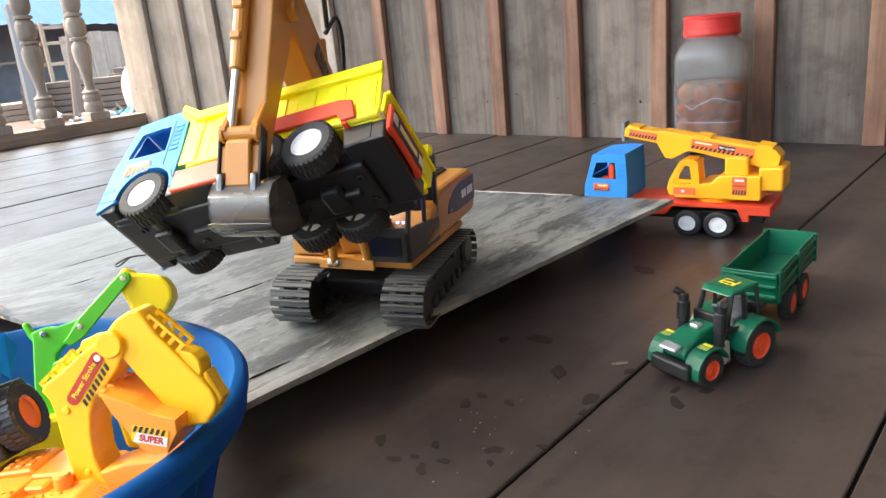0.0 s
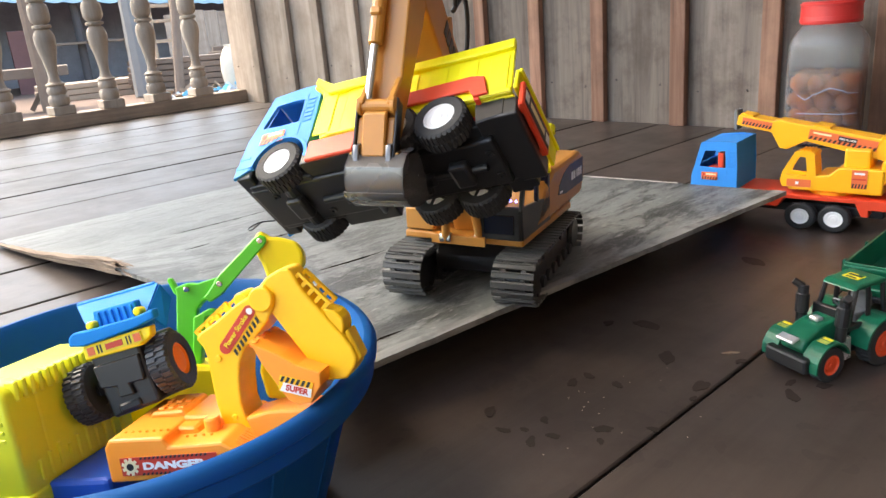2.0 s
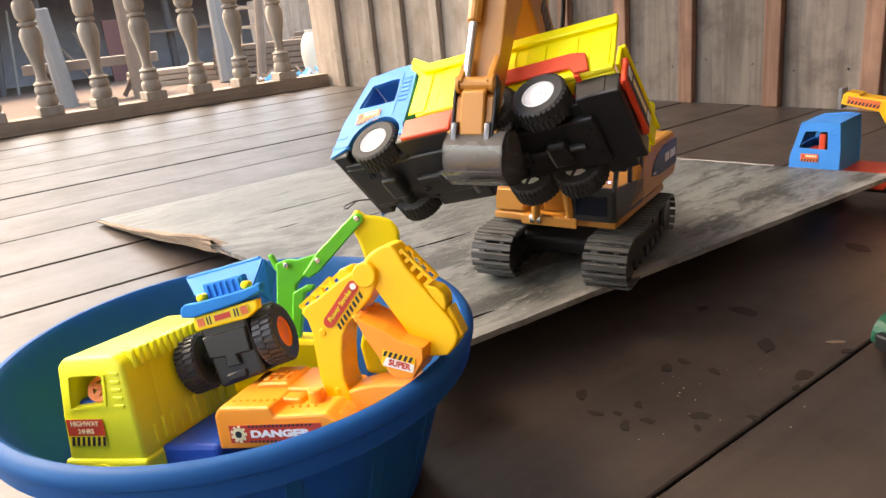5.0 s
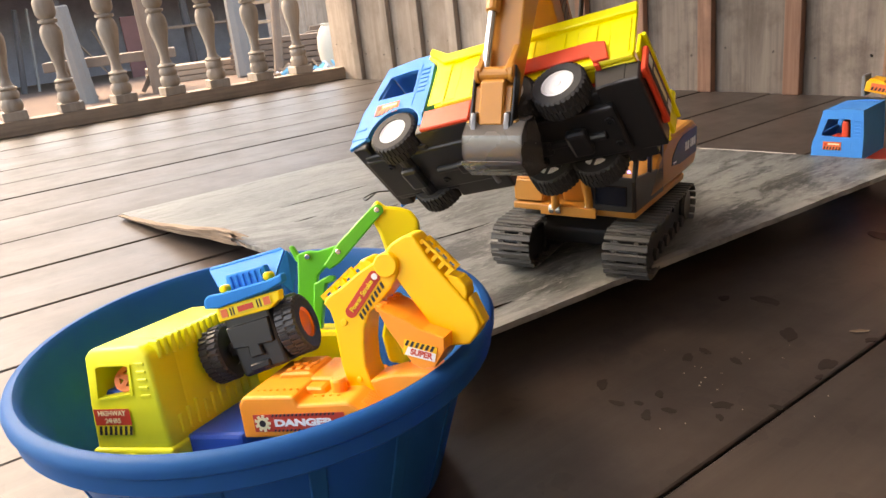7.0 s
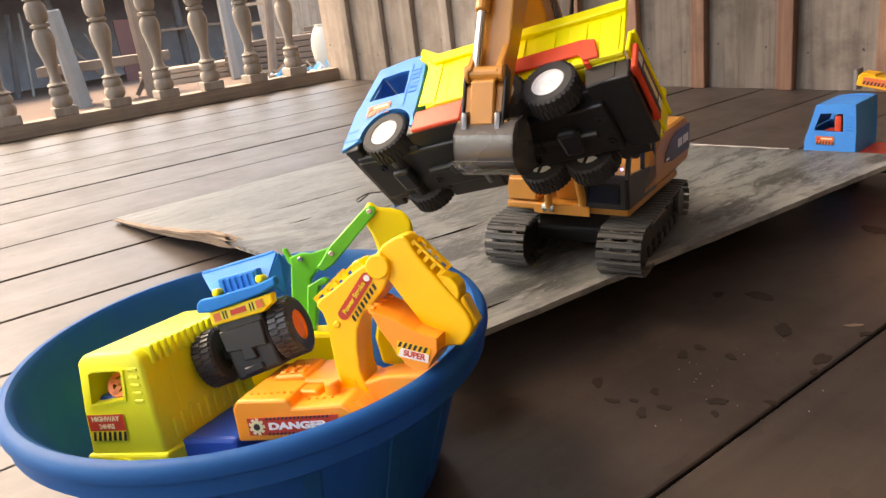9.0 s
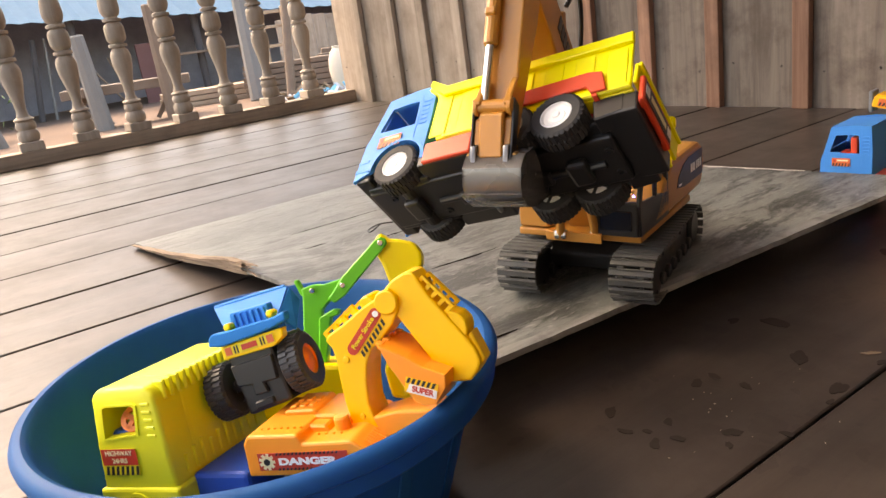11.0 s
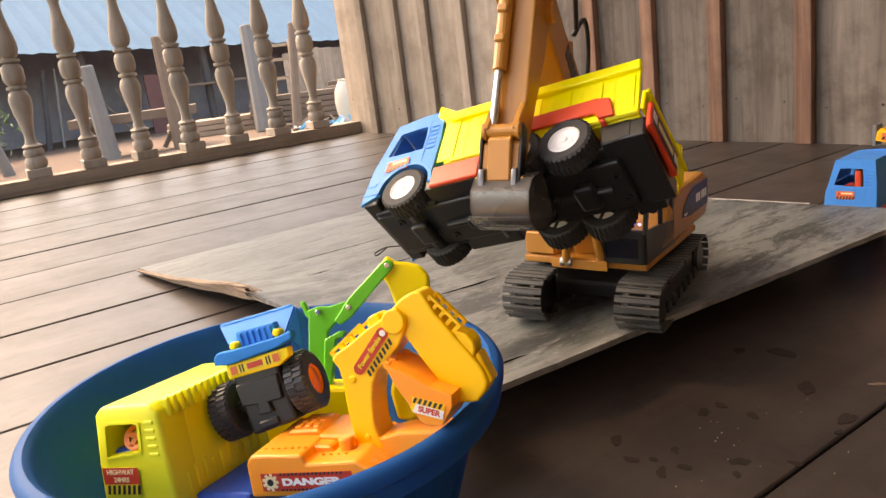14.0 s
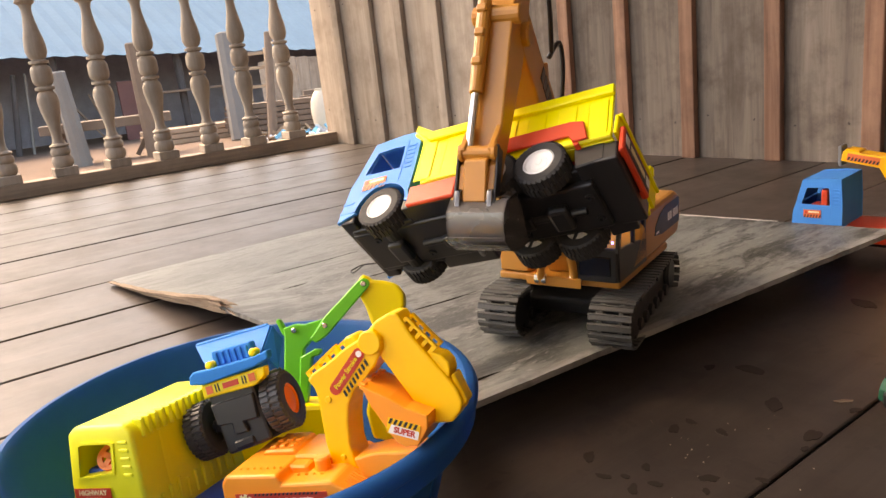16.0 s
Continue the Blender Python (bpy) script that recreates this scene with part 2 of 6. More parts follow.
def prism(bm, profile, y0, y1, bevel=0.0, plane="xz", m=None, seg=2):
    """A closed outline in the plane, pushed from y0 to y1 across it."""
    def at(a, b, c):
        return {"xz": (a, c, b), "xy": (a, b, c), "yz": (c, a, b)}[plane]
    lo = [bm.verts.new(at(a, b, y0)) for a, b in profile]
    hi = [bm.verts.new(at(a, b, y1)) for a, b in profile]
    n = len(profile)
    fs = [bm.faces.new(lo), bm.faces.new(hi[::-1])] + [bm.faces.new((lo[i], hi[i], hi[(i + 1) % n], lo[(i + 1) % n])) for i in range(n)]
    bmesh.ops.recalc_face_normals(bm, faces=fs)
    if m is not None:
        bmesh.ops.transform(bm, matrix=m, verts=lo + hi)
    if bevel:
        es = list({e for f in fs for e in f.edges})
        bmesh.ops.bevel(bm, geom=es, offset=bevel, segments=seg, affect="EDGES", profile=0.5)
    return bm


def lathe(bm, profile, seg=32, m=None, closed=False):
    """Rings of (radius, height) round z. closed: the outline comes back to its start."""
    rings = []
    for r, z in profile:
        rings.append([bm.verts.new((r * math.cos(2 * math.pi * k / seg), r * math.sin(2 * math.pi * k / seg), z)) for k in range(seg)])
    pairs = list(zip(rings, rings[1:])) + ([(rings[-1], rings[0])] if closed else [])
    for a, b in pairs:
        for k in range(seg):
            bm.faces.new((a[k], a[(k + 1) % seg], b[(k + 1) % seg], b[k]))
    if not closed:
        bm.faces.new(rings[0][::-1])
        bm.faces.new(rings[-1])
    if m is not None:
        bmesh.ops.transform(bm, matrix=m, verts=[v for r in rings for v in r])
    return bm


def rod(bm, a, b, r, seg=14, r2=None):
    a, b = Vector(a), Vector(b)
    d = b - a
    m = Matrix.Translation(a) @ d.to_track_quat("Z", "Y").to_matrix().to_4x4()
    c = min(r * 0.15, d.length * 0.2)
    r2 = r2 or r
    return lathe(bm, [(r - c, 0), (r, c), (r2, d.length - c), (r2 - c, d.length)], seg, m)


def tube(bm, pts, r, seg=8, steps=6):
    """A round hose through the points."""
    pts = [Vector(p) for p in pts]
    line = []
    for i in range(len(pts) - 1):
        p0, p1, p2, p3 = pts[max(i - 1, 0)], pts[i], pts[i + 1], pts[min(i + 2, len(pts) - 1)]
        for k in range(steps):
            u = k / steps
            line.append(0.5 * (2 * p1 + (p2 - p0) * u + (2 * p0 - 5 * p1 + 4 * p2 - p3) * u * u + (3 * p1 - p0 - 3 * p2 + p3) * u ** 3))
    line.append(pts[-1])
    rings = []
    for i, p in enumerate(line):
        d = line[min(i + 1, len(line) - 1)] - line[max(i - 1, 0)]
        q = d.to_track_quat("Z", "Y").to_matrix()
        rings.append([bm.verts.new(p + q @ Vector((r * math.cos(2 * math.pi * k / seg), r * math.sin(2 * math.pi * k / seg), 0))) for k in range(seg)])
    for a, b in zip(rings, rings[1:]):
        for k in range(seg):
            bm.faces.new((a[k], a[(k + 1) % seg], b[(k + 1) % seg], b[k]))
    bm.faces.new(rings[0][::-1])
    bm.faces.new(rings[-1])
    return bm


def B():
    return bmesh.new()


def words(text, size, material, parent, m, name="lettering", bold=0.0):
    """Raised lettering in the built-in font, centred on m and facing its z."""
    cu = bpy.data.curves.new(name, "FONT")
    cu.body, cu.size, cu.extrude, cu.align_x, cu.align_y, cu.offset = text, size, 0.00012, "CENTER", "CENTER", bold
    tmp = bpy.data.objects.new("tmp", cu)
    scene.collection.objects.link(tmp)
    bpy.context.view_layer.update()
    me = bpy.data.meshes.new_from_object(tmp.evaluated_get(bpy.context.evaluated_depsgraph_get()))
    bpy.data.objects.remove(tmp)
    me.materials.clear()
    me.materials.append(material)
    ob = new(name, me)
    ob.parent = parent
    ob.matrix_local = m
    return ob


# ---- the veranda ----
floor = thing("floor", Matrix(), "wide worn brown floorboards with dark spots", "floor", kind="structure")
wall = thing("wall_north", Matrix(), "weathered vertical board wall with reddish battens", "wall", kind="structure")
BATTENS = [(-3.04, 0), (-2.77, 0), (-2.545, 0), (-2.31, 0), (-2.095, 0), (-1.895, 0), (-1.66, 1), (-1.444, 1), (-1.227, 1), (-0.987, 1), (-0.758, 1), (-0.52, 1), (-0.30, 1), (-0.07, 1), (0.16, 1), (0.40, 1), (0.63, 1), (0.87, 1), (1.10, 1), (1.34, 1)]
WALL_Y = 1.752
edges = [-3.30] + [x for x, _ in BATTENS] + [1.62]
for i, (a, b) in enumerate(zip(edges, edges[1:])):
    pale = b < -1.7
    bm = box(B(), (a + 0.002, WALL_Y + random.uniform(0, 0.004), -0.03), (b - 0.002, WALL_Y + 0.03, 2.55), 0.002, seg=1)
    part("board", bm, WALLTAN if pale else WALL, wall)
for x, red in BATTENS:
    w = 0.021 if red else 0.026
    lean = pose(x, 0, 0, 0, random.uniform(-0.25, 0.25), 0)
    bm = box(B(), (-w, WALL_Y - 0.022, 0.0), (w, WALL_Y - 0.001, 2.5), 0.003, lean)
    part("batten", bm, BATTEN if red else WALLTAN, wall)
SEAMS = [(-3.36, 3), (-3.10, 3), (-2.825, 6), (-2.60, 0.6), (-2.356, 5), (-2.122, 1.4), (-1.898, 7.5), (-1.674, 1.4), (-1.462, 3.2), (-1.2415, 4.6), (-1.045, 3.4), (-0.862, 2.2), (-0.655, 1.0), (-0.265, 1.7), (-0.068, 1.6), (0.18, 1.6), (0.42, 1.6), (0.69, 1.6), (0.95, 1.6), (1.2, 1.6), (1.45, 1.6), (1.62, 1.6)]
for (a, ga), (b, gb) in zip(SEAMS, SEAMS[1:]):
    h = random.uniform(-0.0004, 0.0)
    part("plank", box(B(), (a + ga / 1000, -3.2, -0.03), (b - gb / 1000, WALL_Y - 0.001, h), 0.0012, seg=1), FLOOR, floor)
# strips of dirt and painted gap shade, hiding the lit plank sides
for a, g in SEAMS[1:-1]:
    if g > 0.5:
        full = a < -1.2
        w = g / 1000 + (0.0003 if full else 0)
        part("gap_dirt_shade", box(B(), (a - w, -3.2, -0.034), (a + w, WALL_Y - 0.001, -0.0009 if full else -0.0042)), DIRT_SHADE, floor)
part("joist_deck", box(B(), (-3.4, -3.2, -0.14), (1.64, 1.78, -0.035)), DARKWOOD, floor)
NAIL = mat("nail", (0.085, 0.066, 0.055), 0.6, 0.6)
for i, (a, b) in enumerate(zip(edges, edges[1:])):
    bm = B()
    for zz in (random.uniform(0.08, 0.16), 0.62):
        for q in (0.2, 0.75):
            rod(bm, (a + (b - a) * q, WALL_Y - 0.001, zz + random.uniform(-0.01, 0.01)), (a + (b - a) * q, WALL_Y + 0.01, zz), 0.0022, 8)
    part("nail_heads", bm, NAIL, wall)

# dried stains soaked into the boards
STAIN = mat("dried_stain", (0.030, 0.021, 0.0165), 0.5, vary=0.45, scale=140, spec=0.4)
STAINS = [(-0.414, 0.609, 7), (-0.382, 0.627, 12), (-0.326, 0.573, 11), (-0.275, 0.544, 9), (-0.361, 0.501, 5), (-0.365, 0.482, 6), (-0.333, 0.503, 6), (-0.30, 0.435, 7), (-0.21, 0.573, 9), (-0.198, 0.605, 6), (-0.271, 0.606, 5), (-0.27, 0.52, 4), (-0.332, 0.386, 6), (-0.359, 0.385, 6), (-0.344, 0.417, 5), (-0.381, 0.865, 16), (-0.269, 0.46, 5), (-0.221, 0.594, 5), (-0.347, 0.396, 4), (-0.323, 0.403, 5), (-0.292, 0.42, 4), (-0.388, 0.399, 7)]
for x, y, r in STAINS:
    bm = B()
    n, ang, q = 40, random.uniform(0, math.tau), random.uniform(0, 50)
    pts = []
    for k in range(n):
        a = math.tau * k / n
        rr = r / 1000 * (1 + 0.5 * noise.noise((math.cos(a) * 1.1 + q, math.sin(a) * 1.1, x)) + 0.12 * noise.noise((math.cos(a) * 3, math.sin(a) * 3 + q, y)))
        u, v = rr * 1.15 * math.cos(a), rr * 0.62 * math.sin(a)
        pts.append((x + u * math.cos(ang) - v * math.sin(ang), y + u * math.sin(ang) + v * math.cos(ang)))
    prism(bm, pts, -0.0006, 0.0002, plane="xy")
    part("stain", bm, STAIN, floor)

# railing
curb = tagged(part("curb_rail", box(B(), (-3.285, -3.2, 0.0), (-3.195, 1.75, 0.056), 0.004), CURB), "low timber sill under the turned balusters", "sill", kind="structure")
handrail = tagged(part("handrail", box(B(), (-3.29, -3.2, 0.826), (-3.19, 1.75, 0.88), 0.012), CURB), "plain timber handrail on turned balusters", "handrail", kind="structure")
PROFILE = [(0.034, 0.034), (0.041, 0.042), (0.0435, 0.056), (0.041, 0.070), (0.034, 0.077), (0.033, 0.079), (0.0385, 0.085), (0.040, 0.095), (0.037, 0.105), (0.031, 0.111), (0.037, 0.113), (0.0395, 0.117), (0.037, 0.121), (0.027, 0.126), (0.0210, 0.140), (0.0200, 0.155), (0.022, 0.178), (0.029, 0.215), (0.038, 0.25), (0.042, 0.28), (0.0415, 0.30), (0.034, 0.318), (0.026, 0.325), (0.026, 0.328), (0.038, 0.331), (0.038, 0.341), (0.025, 0.345), (0.036, 0.354), (0.0415, 0.366)]
PROFILE = [(r * 0.92, z) for r, z in PROFILE]
PROFILE = PROFILE + [(r, 0.77 - z) for r, z in PROFILE[::-1]]
def baluster():
    t = thing("baluster", Matrix(), "turned unpainted wooden baluster of the railing", "baluster", "balusters of the railing")
    part("shaft", lathe(B(), PROFILE, 20), RAIL, t, smooth=True)
    part("base_block", box(B(), (-0.043, -0.043, 0), (0.043, 0.043, 0.034), 0.004), RAIL, t)
    part("top_block", box(B(), (-0.043, -0.043, 0.736), (0.043, 0.043, 0.77), 0.004), RAIL, t)
    return t
first = baluster()
first.matrix_world = pose(-3.24, 1.545, 0.056, 0, 0, 0)
for k in range(1, 24):
    copy_thing(first, pose(-3.24, 1.545 - 0.1985 * k, 0.056, random.uniform(-0.5, 0.5), 0, random.uniform(-8, 8)))

# unseen roof, and an east wall added to keep light off the right
# front edge and tone of the ceiling set by the light it lets in
tagged(part("ceiling", box(B(), (-4.0, -0.27, 2.5), (1.7, 1.85, 2.56)), CEIL), "plain timber ceiling over the veranda", "ceiling", kind="structure")
# added wall, out of view: blocks the sky from the right-hand boards
tagged(part("wall_east", box(B(), (0.92, -3.2, -0.03), (0.98, 1.751, 2.5)), WALL), "unseen board wall added to darken the east side", "wall", kind="structure")

# ---- the sheet that serves as a ramp ----
def sheet():
    """A thin warped sheet, its long edge raised, with a ragged rim."""
    t = thing("plywood_sheet", Matrix(), "weathered grey plywood sheet with a raised edge and splintered corner", "plywood")
    A, Bc, C, D = Vector((-1.425, 0.272, 0.004)), Vector((-1.43, 1.035, 0.004)), Vector((-0.402, 1.002, 0.0505)), Vector((-0.472, 0.345, 0.036))
    nx, ny = 46, 36
    def top(u, v):
        p = (A * (1 - u) + D * u) * (1 - v) + (Bc * (1 - u) + C * u) * v
        e = min(u, 1 - u, v, 1 - v)
        rag = 0.0014 * max(0, 1 - e * 40)
        p.x += rag * noise.noise((u * 30, v * 30, 1.0)) * (1 if u in (0, 1) else 0.3)
        p.y += rag * noise.noise((u * 30, v * 30, 5.0)) * (1 if v in (0, 1) else 0.3)
        p.y -= 0.058 * max(0, (u - 0.62) / 0.38) ** 2 * max(0, 1 - v * 2.5)
        p.z += 0.0012 * noise.noise((u * 3, v * 3, 2.0)) * u + 0.016 * math.exp(-((u - 0.52) / 0.22) ** 2) * max(0, 1 - v * 4) ** 2
        return p
    bm = B()
    g = [[bm.verts.new(top(i / nx, j / ny) + Vector((0, 0, 0.006))) for j in range(ny + 1)] for i in range(nx + 1)]
    h = [[bm.verts.new(v.co - Vector((0, 0, 0.0058))) for v in row] for row in g]
    for i in range(nx):
        for j in range(ny):
            bm.faces.new((g[i][j], g[i + 1][j], g[i + 1][j + 1], g[i][j + 1]))
            bm.faces.new((h[i][j], h[i][j + 1], h[i + 1][j + 1], h[i + 1][j]))
    for j in range(ny):
        for i in (0, nx):
            bm.faces.new((g[i][j], g[i][j + 1], h[i][j + 1], h[i][j]))
    for i in range(nx):
        for j in (0, ny):
            bm.faces.new((g[i][j], g[i + 1][j], h[i + 1][j], h[i][j]))
    part("top_ply", bm, PLYTOP, t, smooth=True)
    # torn plies along the near edge
    for lay in range(4):
        bm = B()
        prev = None
        end = 0.46 + 0.05 * random.random()
        for k in range(41):
            u = end * k / 40 * (1 if lay else 1.02)
            q = top(u, 0.0)
            g = min(1, u / 0.5)
            z0 = q.z - 0.001 + 0.0012 * lay + 0.003 * lay * g
            hgt = 0.0012 + 0.006 * g * (0.7 + 0.6 * noise.noise((u * 20, lay * 3.1, 0)))
            y = q.y - 0.001 - 0.0016 * lay + 0.004 * noise.noise((u * 12, lay, 4.0)) * g
            cur = [bm.verts.new(v) for v in ((q.x, y, z0), (q.x, y - 0.001, z0 + hgt), (q.x, y + 0.008 + 0.004 * g, z0 + hgt + 0.0006))]
            if prev:
                bm.faces.new((prev[0], cur[0], cur[1], prev[1]))
                bm.faces.new((prev[1], cur[1], cur[2], prev[2]))
            prev = cur
        part("splinter", bm, PLYEDGE, t)
    for k in range(14):
        ln = random.uniform(0.03, 0.08)
        q = top(0.44 + 0.08 * random.random(), 0.0)
        ob = part("splinter", prism(B(), [(0, 0), (ln * 0.5, -0.0022), (ln, 0), (ln * 0.6, 0.003)], 0, 0.0012, plane="xy"), PLYEDGE, t)
        ob.matrix_local = pose(q.x - ln * 0.4, q.y + random.uniform(-0.006, 0.004), q.z + random.uniform(0.004, 0.016), random.uniform(-25, 25), random.uniform(-9, 2), random.uniform(-6, 10))
    # pale worn margin and old cracks
    bm = B()
    prev = None
    for k in range(61):
        v = k / 60
        a = top(1.0, v) + Vector((0.0006, 0, 0.0003))
        wd = 0.011 + 0.018 * max(0, noise.noise((v * 7, 3.3, 0))) + 0.003 * noise.noise((v * 40, 1.1, 0))
        b = top(1.0, v)
        b = b + Vector((-wd, 0, 0.0064 - wd * 0.03))
        a.z = top(1.0, v).z + 0.0066
        cur = (bm.verts.new(a), bm.verts.new(b), bm.verts.new(a - Vector((0, 0, 0.006))))
        if prev:
            bm.faces.new((prev[0], cur[0], cur[1], prev[1]))
            bm.faces.new((prev[2], cur[2], cur[0], prev[0]))
        prev = cur
    part("worn_margin", bm, PLYMARGIN, t, "pale chipped margin")
    # cracks are flat near-black strips, their dark depth put into the colour
    for u, v0, v1 in ((0.31, 0.21, 0.45), (0.72, 0.21, 0.35), (0.435, 0.16, 0.22), (0.965, 0.03, 0.14), (0.62, 0.62, 0.75), (0.50, 0.30, 0.36), (0.86, 0.44, 0.50)):
        bm = B()
        rows = []
        for k in range(25):
            v = v0 + (v1 - v0) * k / 24
            p = top(u + 0.012 * noise.noise((v * 6, u * 9, 0)), v)
            w = 0.0021 * (1 - abs(k / 12 - 1)) ** 0.6 * (0.5 + random.random()) + 0.0002
            rows.append((bm.verts.new(p + Vector((-w, 0, 0.0066))), bm.verts.new(p + Vector((w, 0, 0.0066)))))
        for a, b in zip(rows, rows[1:]):
            bm.faces.new((a[0], b[0], b[1], a[1]))
        part("crack", bm, DIRT_SHADE, t)
    bm = B()
    prev = None
    for k in range(90):
        u = 0.44 + 0.40 * k / 89
        wd = 0.0015 + 0.010 * max(0, noise.noise((u * 34, 8.8, 0))) + 0.003 * max(0, noise.noise((u * 110, 2.1, 0)))
        a, c = top(u, 1.0), top(u, 1.0 - wd / 0.7)
        cur = (bm.verts.new(a + Vector((0, 0.0006, 0.0068))), bm.verts.new(c + Vector((0, 0, 0.0064))), bm.verts.new(a + Vector((0, 0.0006, 0.001))))
        if prev:
            bm.faces.new((prev[0], cur[0], cur[1], prev[1]))
            bm.faces.new((prev[2], cur[2], cur[0], prev[0]))
        prev = cur
    part("broken_rim", bm, PLYFLAKE, t, "pale broken rim")
    return t
sheet()
tagged(part("wooden_block", box(B(), (-0.60, 0.62, 0.0), (-0.56, 0.92, 0.0265), 0.002), OLDWOOD), "rough timber offcut propping up the sheet", "wood block")

# ---- the yard beyond the railing ----
tagged(part("ground", box(B(), (-600, -600, -0.75), (600, 600, -0.352)), EARTH), "bare sandy earth of the yard", "ground", kind="structure")

# ---- plastics and metals ----
P_HOOD = mat("deep_blue_plastic", (0.003, 0.215, 0.64), 0.55, vary=0.06, scale=30, spec=0.2)
P_BLUE = mat("blue_plastic", (0.028, 0.25, 0.68), 0.52, vary=0.06, scale=30, spec=0.35)
P_BASIN = mat("basin_blue", (0.008, 0.099, 0.300), 0.46, vary=0.2, scale=7, bump=0.05, bump_scale=60, spec=0.15)
def thin_glow(m, color, share):
    """Thin plastic that lets some light through."""
    nt = m.node_tree
    tr, mx = nt.nodes.new("ShaderNodeBsdfTranslucent"), nt.nodes.new("ShaderNodeMixShader")
    tr.inputs["Color"].default_value = (*color, 1)
    mx.inputs[0].default_value = share
    nt.links.new(nt.nodes["Principled BSDF"].outputs[0], mx.inputs[1])
    nt.links.new(tr.outputs[0], mx.inputs[2])
    nt.links.new(mx.outputs[0], nt.nodes["Material Output"].inputs["Surface"])
thin_glow(P_BASIN, (0.002, 0.10, 0.60), 0.2)
P_YELLOW = mat("yellow_plastic", (0.88, 0.80, 0.015), 0.36, vary=0.05, scale=30)
P_LIME = mat("lime_plastic", (0.80, 0.78, 0.035), 0.4, vary=0.06, scale=30)
P_ORANGE = mat("amber_plastic", (0.98, 0.315, 0.03), 0.4, vary=0.06, scale=30)
# brighter, yellower copy of the amber: the arm's stronger light put into colour
P_ARM = mat("amber_plastic_lit", (1.0, 0.56, 0.014), 0.38, vary=0.05, scale=30)
P_AMBER = mat("crane_yellow_plastic", (0.92, 0.44, 0.012), 0.4, vary=0.05, scale=30)
P_SUN = mat("bucket_yellow_plastic", (1.0, 0.74, 0.010), 0.4, vary=0.05, scale=30)
P_RED = mat("red_plastic", (0.68, 0.055, 0.018), 0.42, vary=0.07, scale=30)
P_HUB = mat("orange_plastic", (0.85, 0.20, 0.012), 0.42, vary=0.05, scale=40)
P_HUBRED = mat("red_orange_plastic", (0.75, 0.075, 0.02), 0.42, vary=0.05, scale=40)
P_GREEN = mat("green_plastic", (0.10, 0.55, 0.03), 0.38, vary=0.06, scale=30)
P_TRACTOR = mat("dark_green_plastic", (0.003, 0.115, 0.058), 0.34, vary=0.08, scale=30)
P_NAVY = mat("navy_plastic", (0.012, 0.075, 0.40), 0.42, vary=0.08, scale=30)
P_BLACK = mat("black_plastic", (0.014, 0.014, 0.015), 0.36, vary=0.2, scale=40)
P_GREY = mat("grey_plastic", (0.16, 0.17, 0.18), 0.42, vary=0.1, scale=40)
RUBBER = mat("rubber", (0.022, 0.022, 0.023), 0.7, vary=0.3, scale=60, bump=0.2, bump_scale=300)
WORNTYRE = mat("worn_tyre", (0.034, 0.036, 0.040), 0.5, vary=0.3, scale=70, bump=0.15, bump_scale=300)
DUSTY = mat("dusty_track_rubber", (0.066, 0.068, 0.066), 0.55, vary=0.35, scale=50, bump=0.25, bump_scale=240)
P_WHITE = mat("white_plastic", (0.86, 0.86, 0.85), 0.4, vary=0.04, scale=30)
CAT = mat("painted_metal", (0.47, 0.205, 0.035), 0.38, vary=0.10, scale=26, coat=0.1)
STEEL = mat("steel", (0.62, 0.60, 0.56), 0.25, 1.0, vary=0.1, scale=50)
BRASS = mat("pin_metal", (0.42, 0.22, 0.06), 0.34, 0.7, vary=0.1, scale=50)
SILVER = mat("silver_foil", (0.66, 0.67, 0.68), 0.3, 0.6, vary=0.08, scale=60)
BLADE = mat("bucket_metal", (0.20, 0.195, 0.19), 0.27, 0.6, vary=0.25, scale=30, bump=0.08, bump_scale=90)
STICKER_RED = mat("sticker_red", (0.55, 0.045, 0.02), 0.45, vary=0.05, scale=40)
STICKER_ORANGE = mat("sticker_orange", (0.72, 0.15, 0.045), 0.45, vary=0.06, scale=40)
STICKER_DARK = mat("sticker_dark", (0.02, 0.015, 0.014), 0.45, vary=0.1, scale=40)
STICKER_CREAM = mat("sticker_cream", (0.82, 0.72, 0.42), 0.45, vary=0.05, scale=40)
STICKER_WHITE = mat("sticker_white", (0.80, 0.79, 0.76), 0.45, vary=0.04, scale=40)
STICKER_OLIVE = mat("sticker_olive", (0.42, 0.44, 0.08), 0.45, vary=0.2, scale=90)
STICKER_YELLOW = mat("sticker_yellow", (0.80, 0.66, 0.03), 0.45, vary=0.05, scale=40)
DARKGLASS = mat("tinted_window", (0.012, 0.012, 0.014), 0.12, vary=0.1, scale=20, coat=0.4)
CLEAR = mat("clear_plastic", (0.90, 0.92, 0.93), 0.10, vary=0.03, scale=10, trans=0.94)
CLEAR.node_tree.nodes["Principled BSDF"].inputs["IOR"].default_value = 1.32
SYRUP = mat("brown_syrup", (0.62, 0.27, 0.09), 0.1, vary=0.05, scale=10, trans=0.97)
SYRUP.node_tree.nodes["Principled BSDF"].inputs["IOR"].default_value = 1.12
FILM = mat("label_film", (0.50, 0.47, 0.45), 0.25, vary=0.1, scale=90)
P_LID = mat("crimson_plastic", (0.62, 0.032, 0.028), 0.42, vary=0.06, scale=30)
FRUIT = mat("preserved_fruit", (0.66, 0.30, 0.08), 0.4, vary=0.25, scale=40)


LED = mat("blue_led", (0.05, 0.05, 0.9), 0.4)
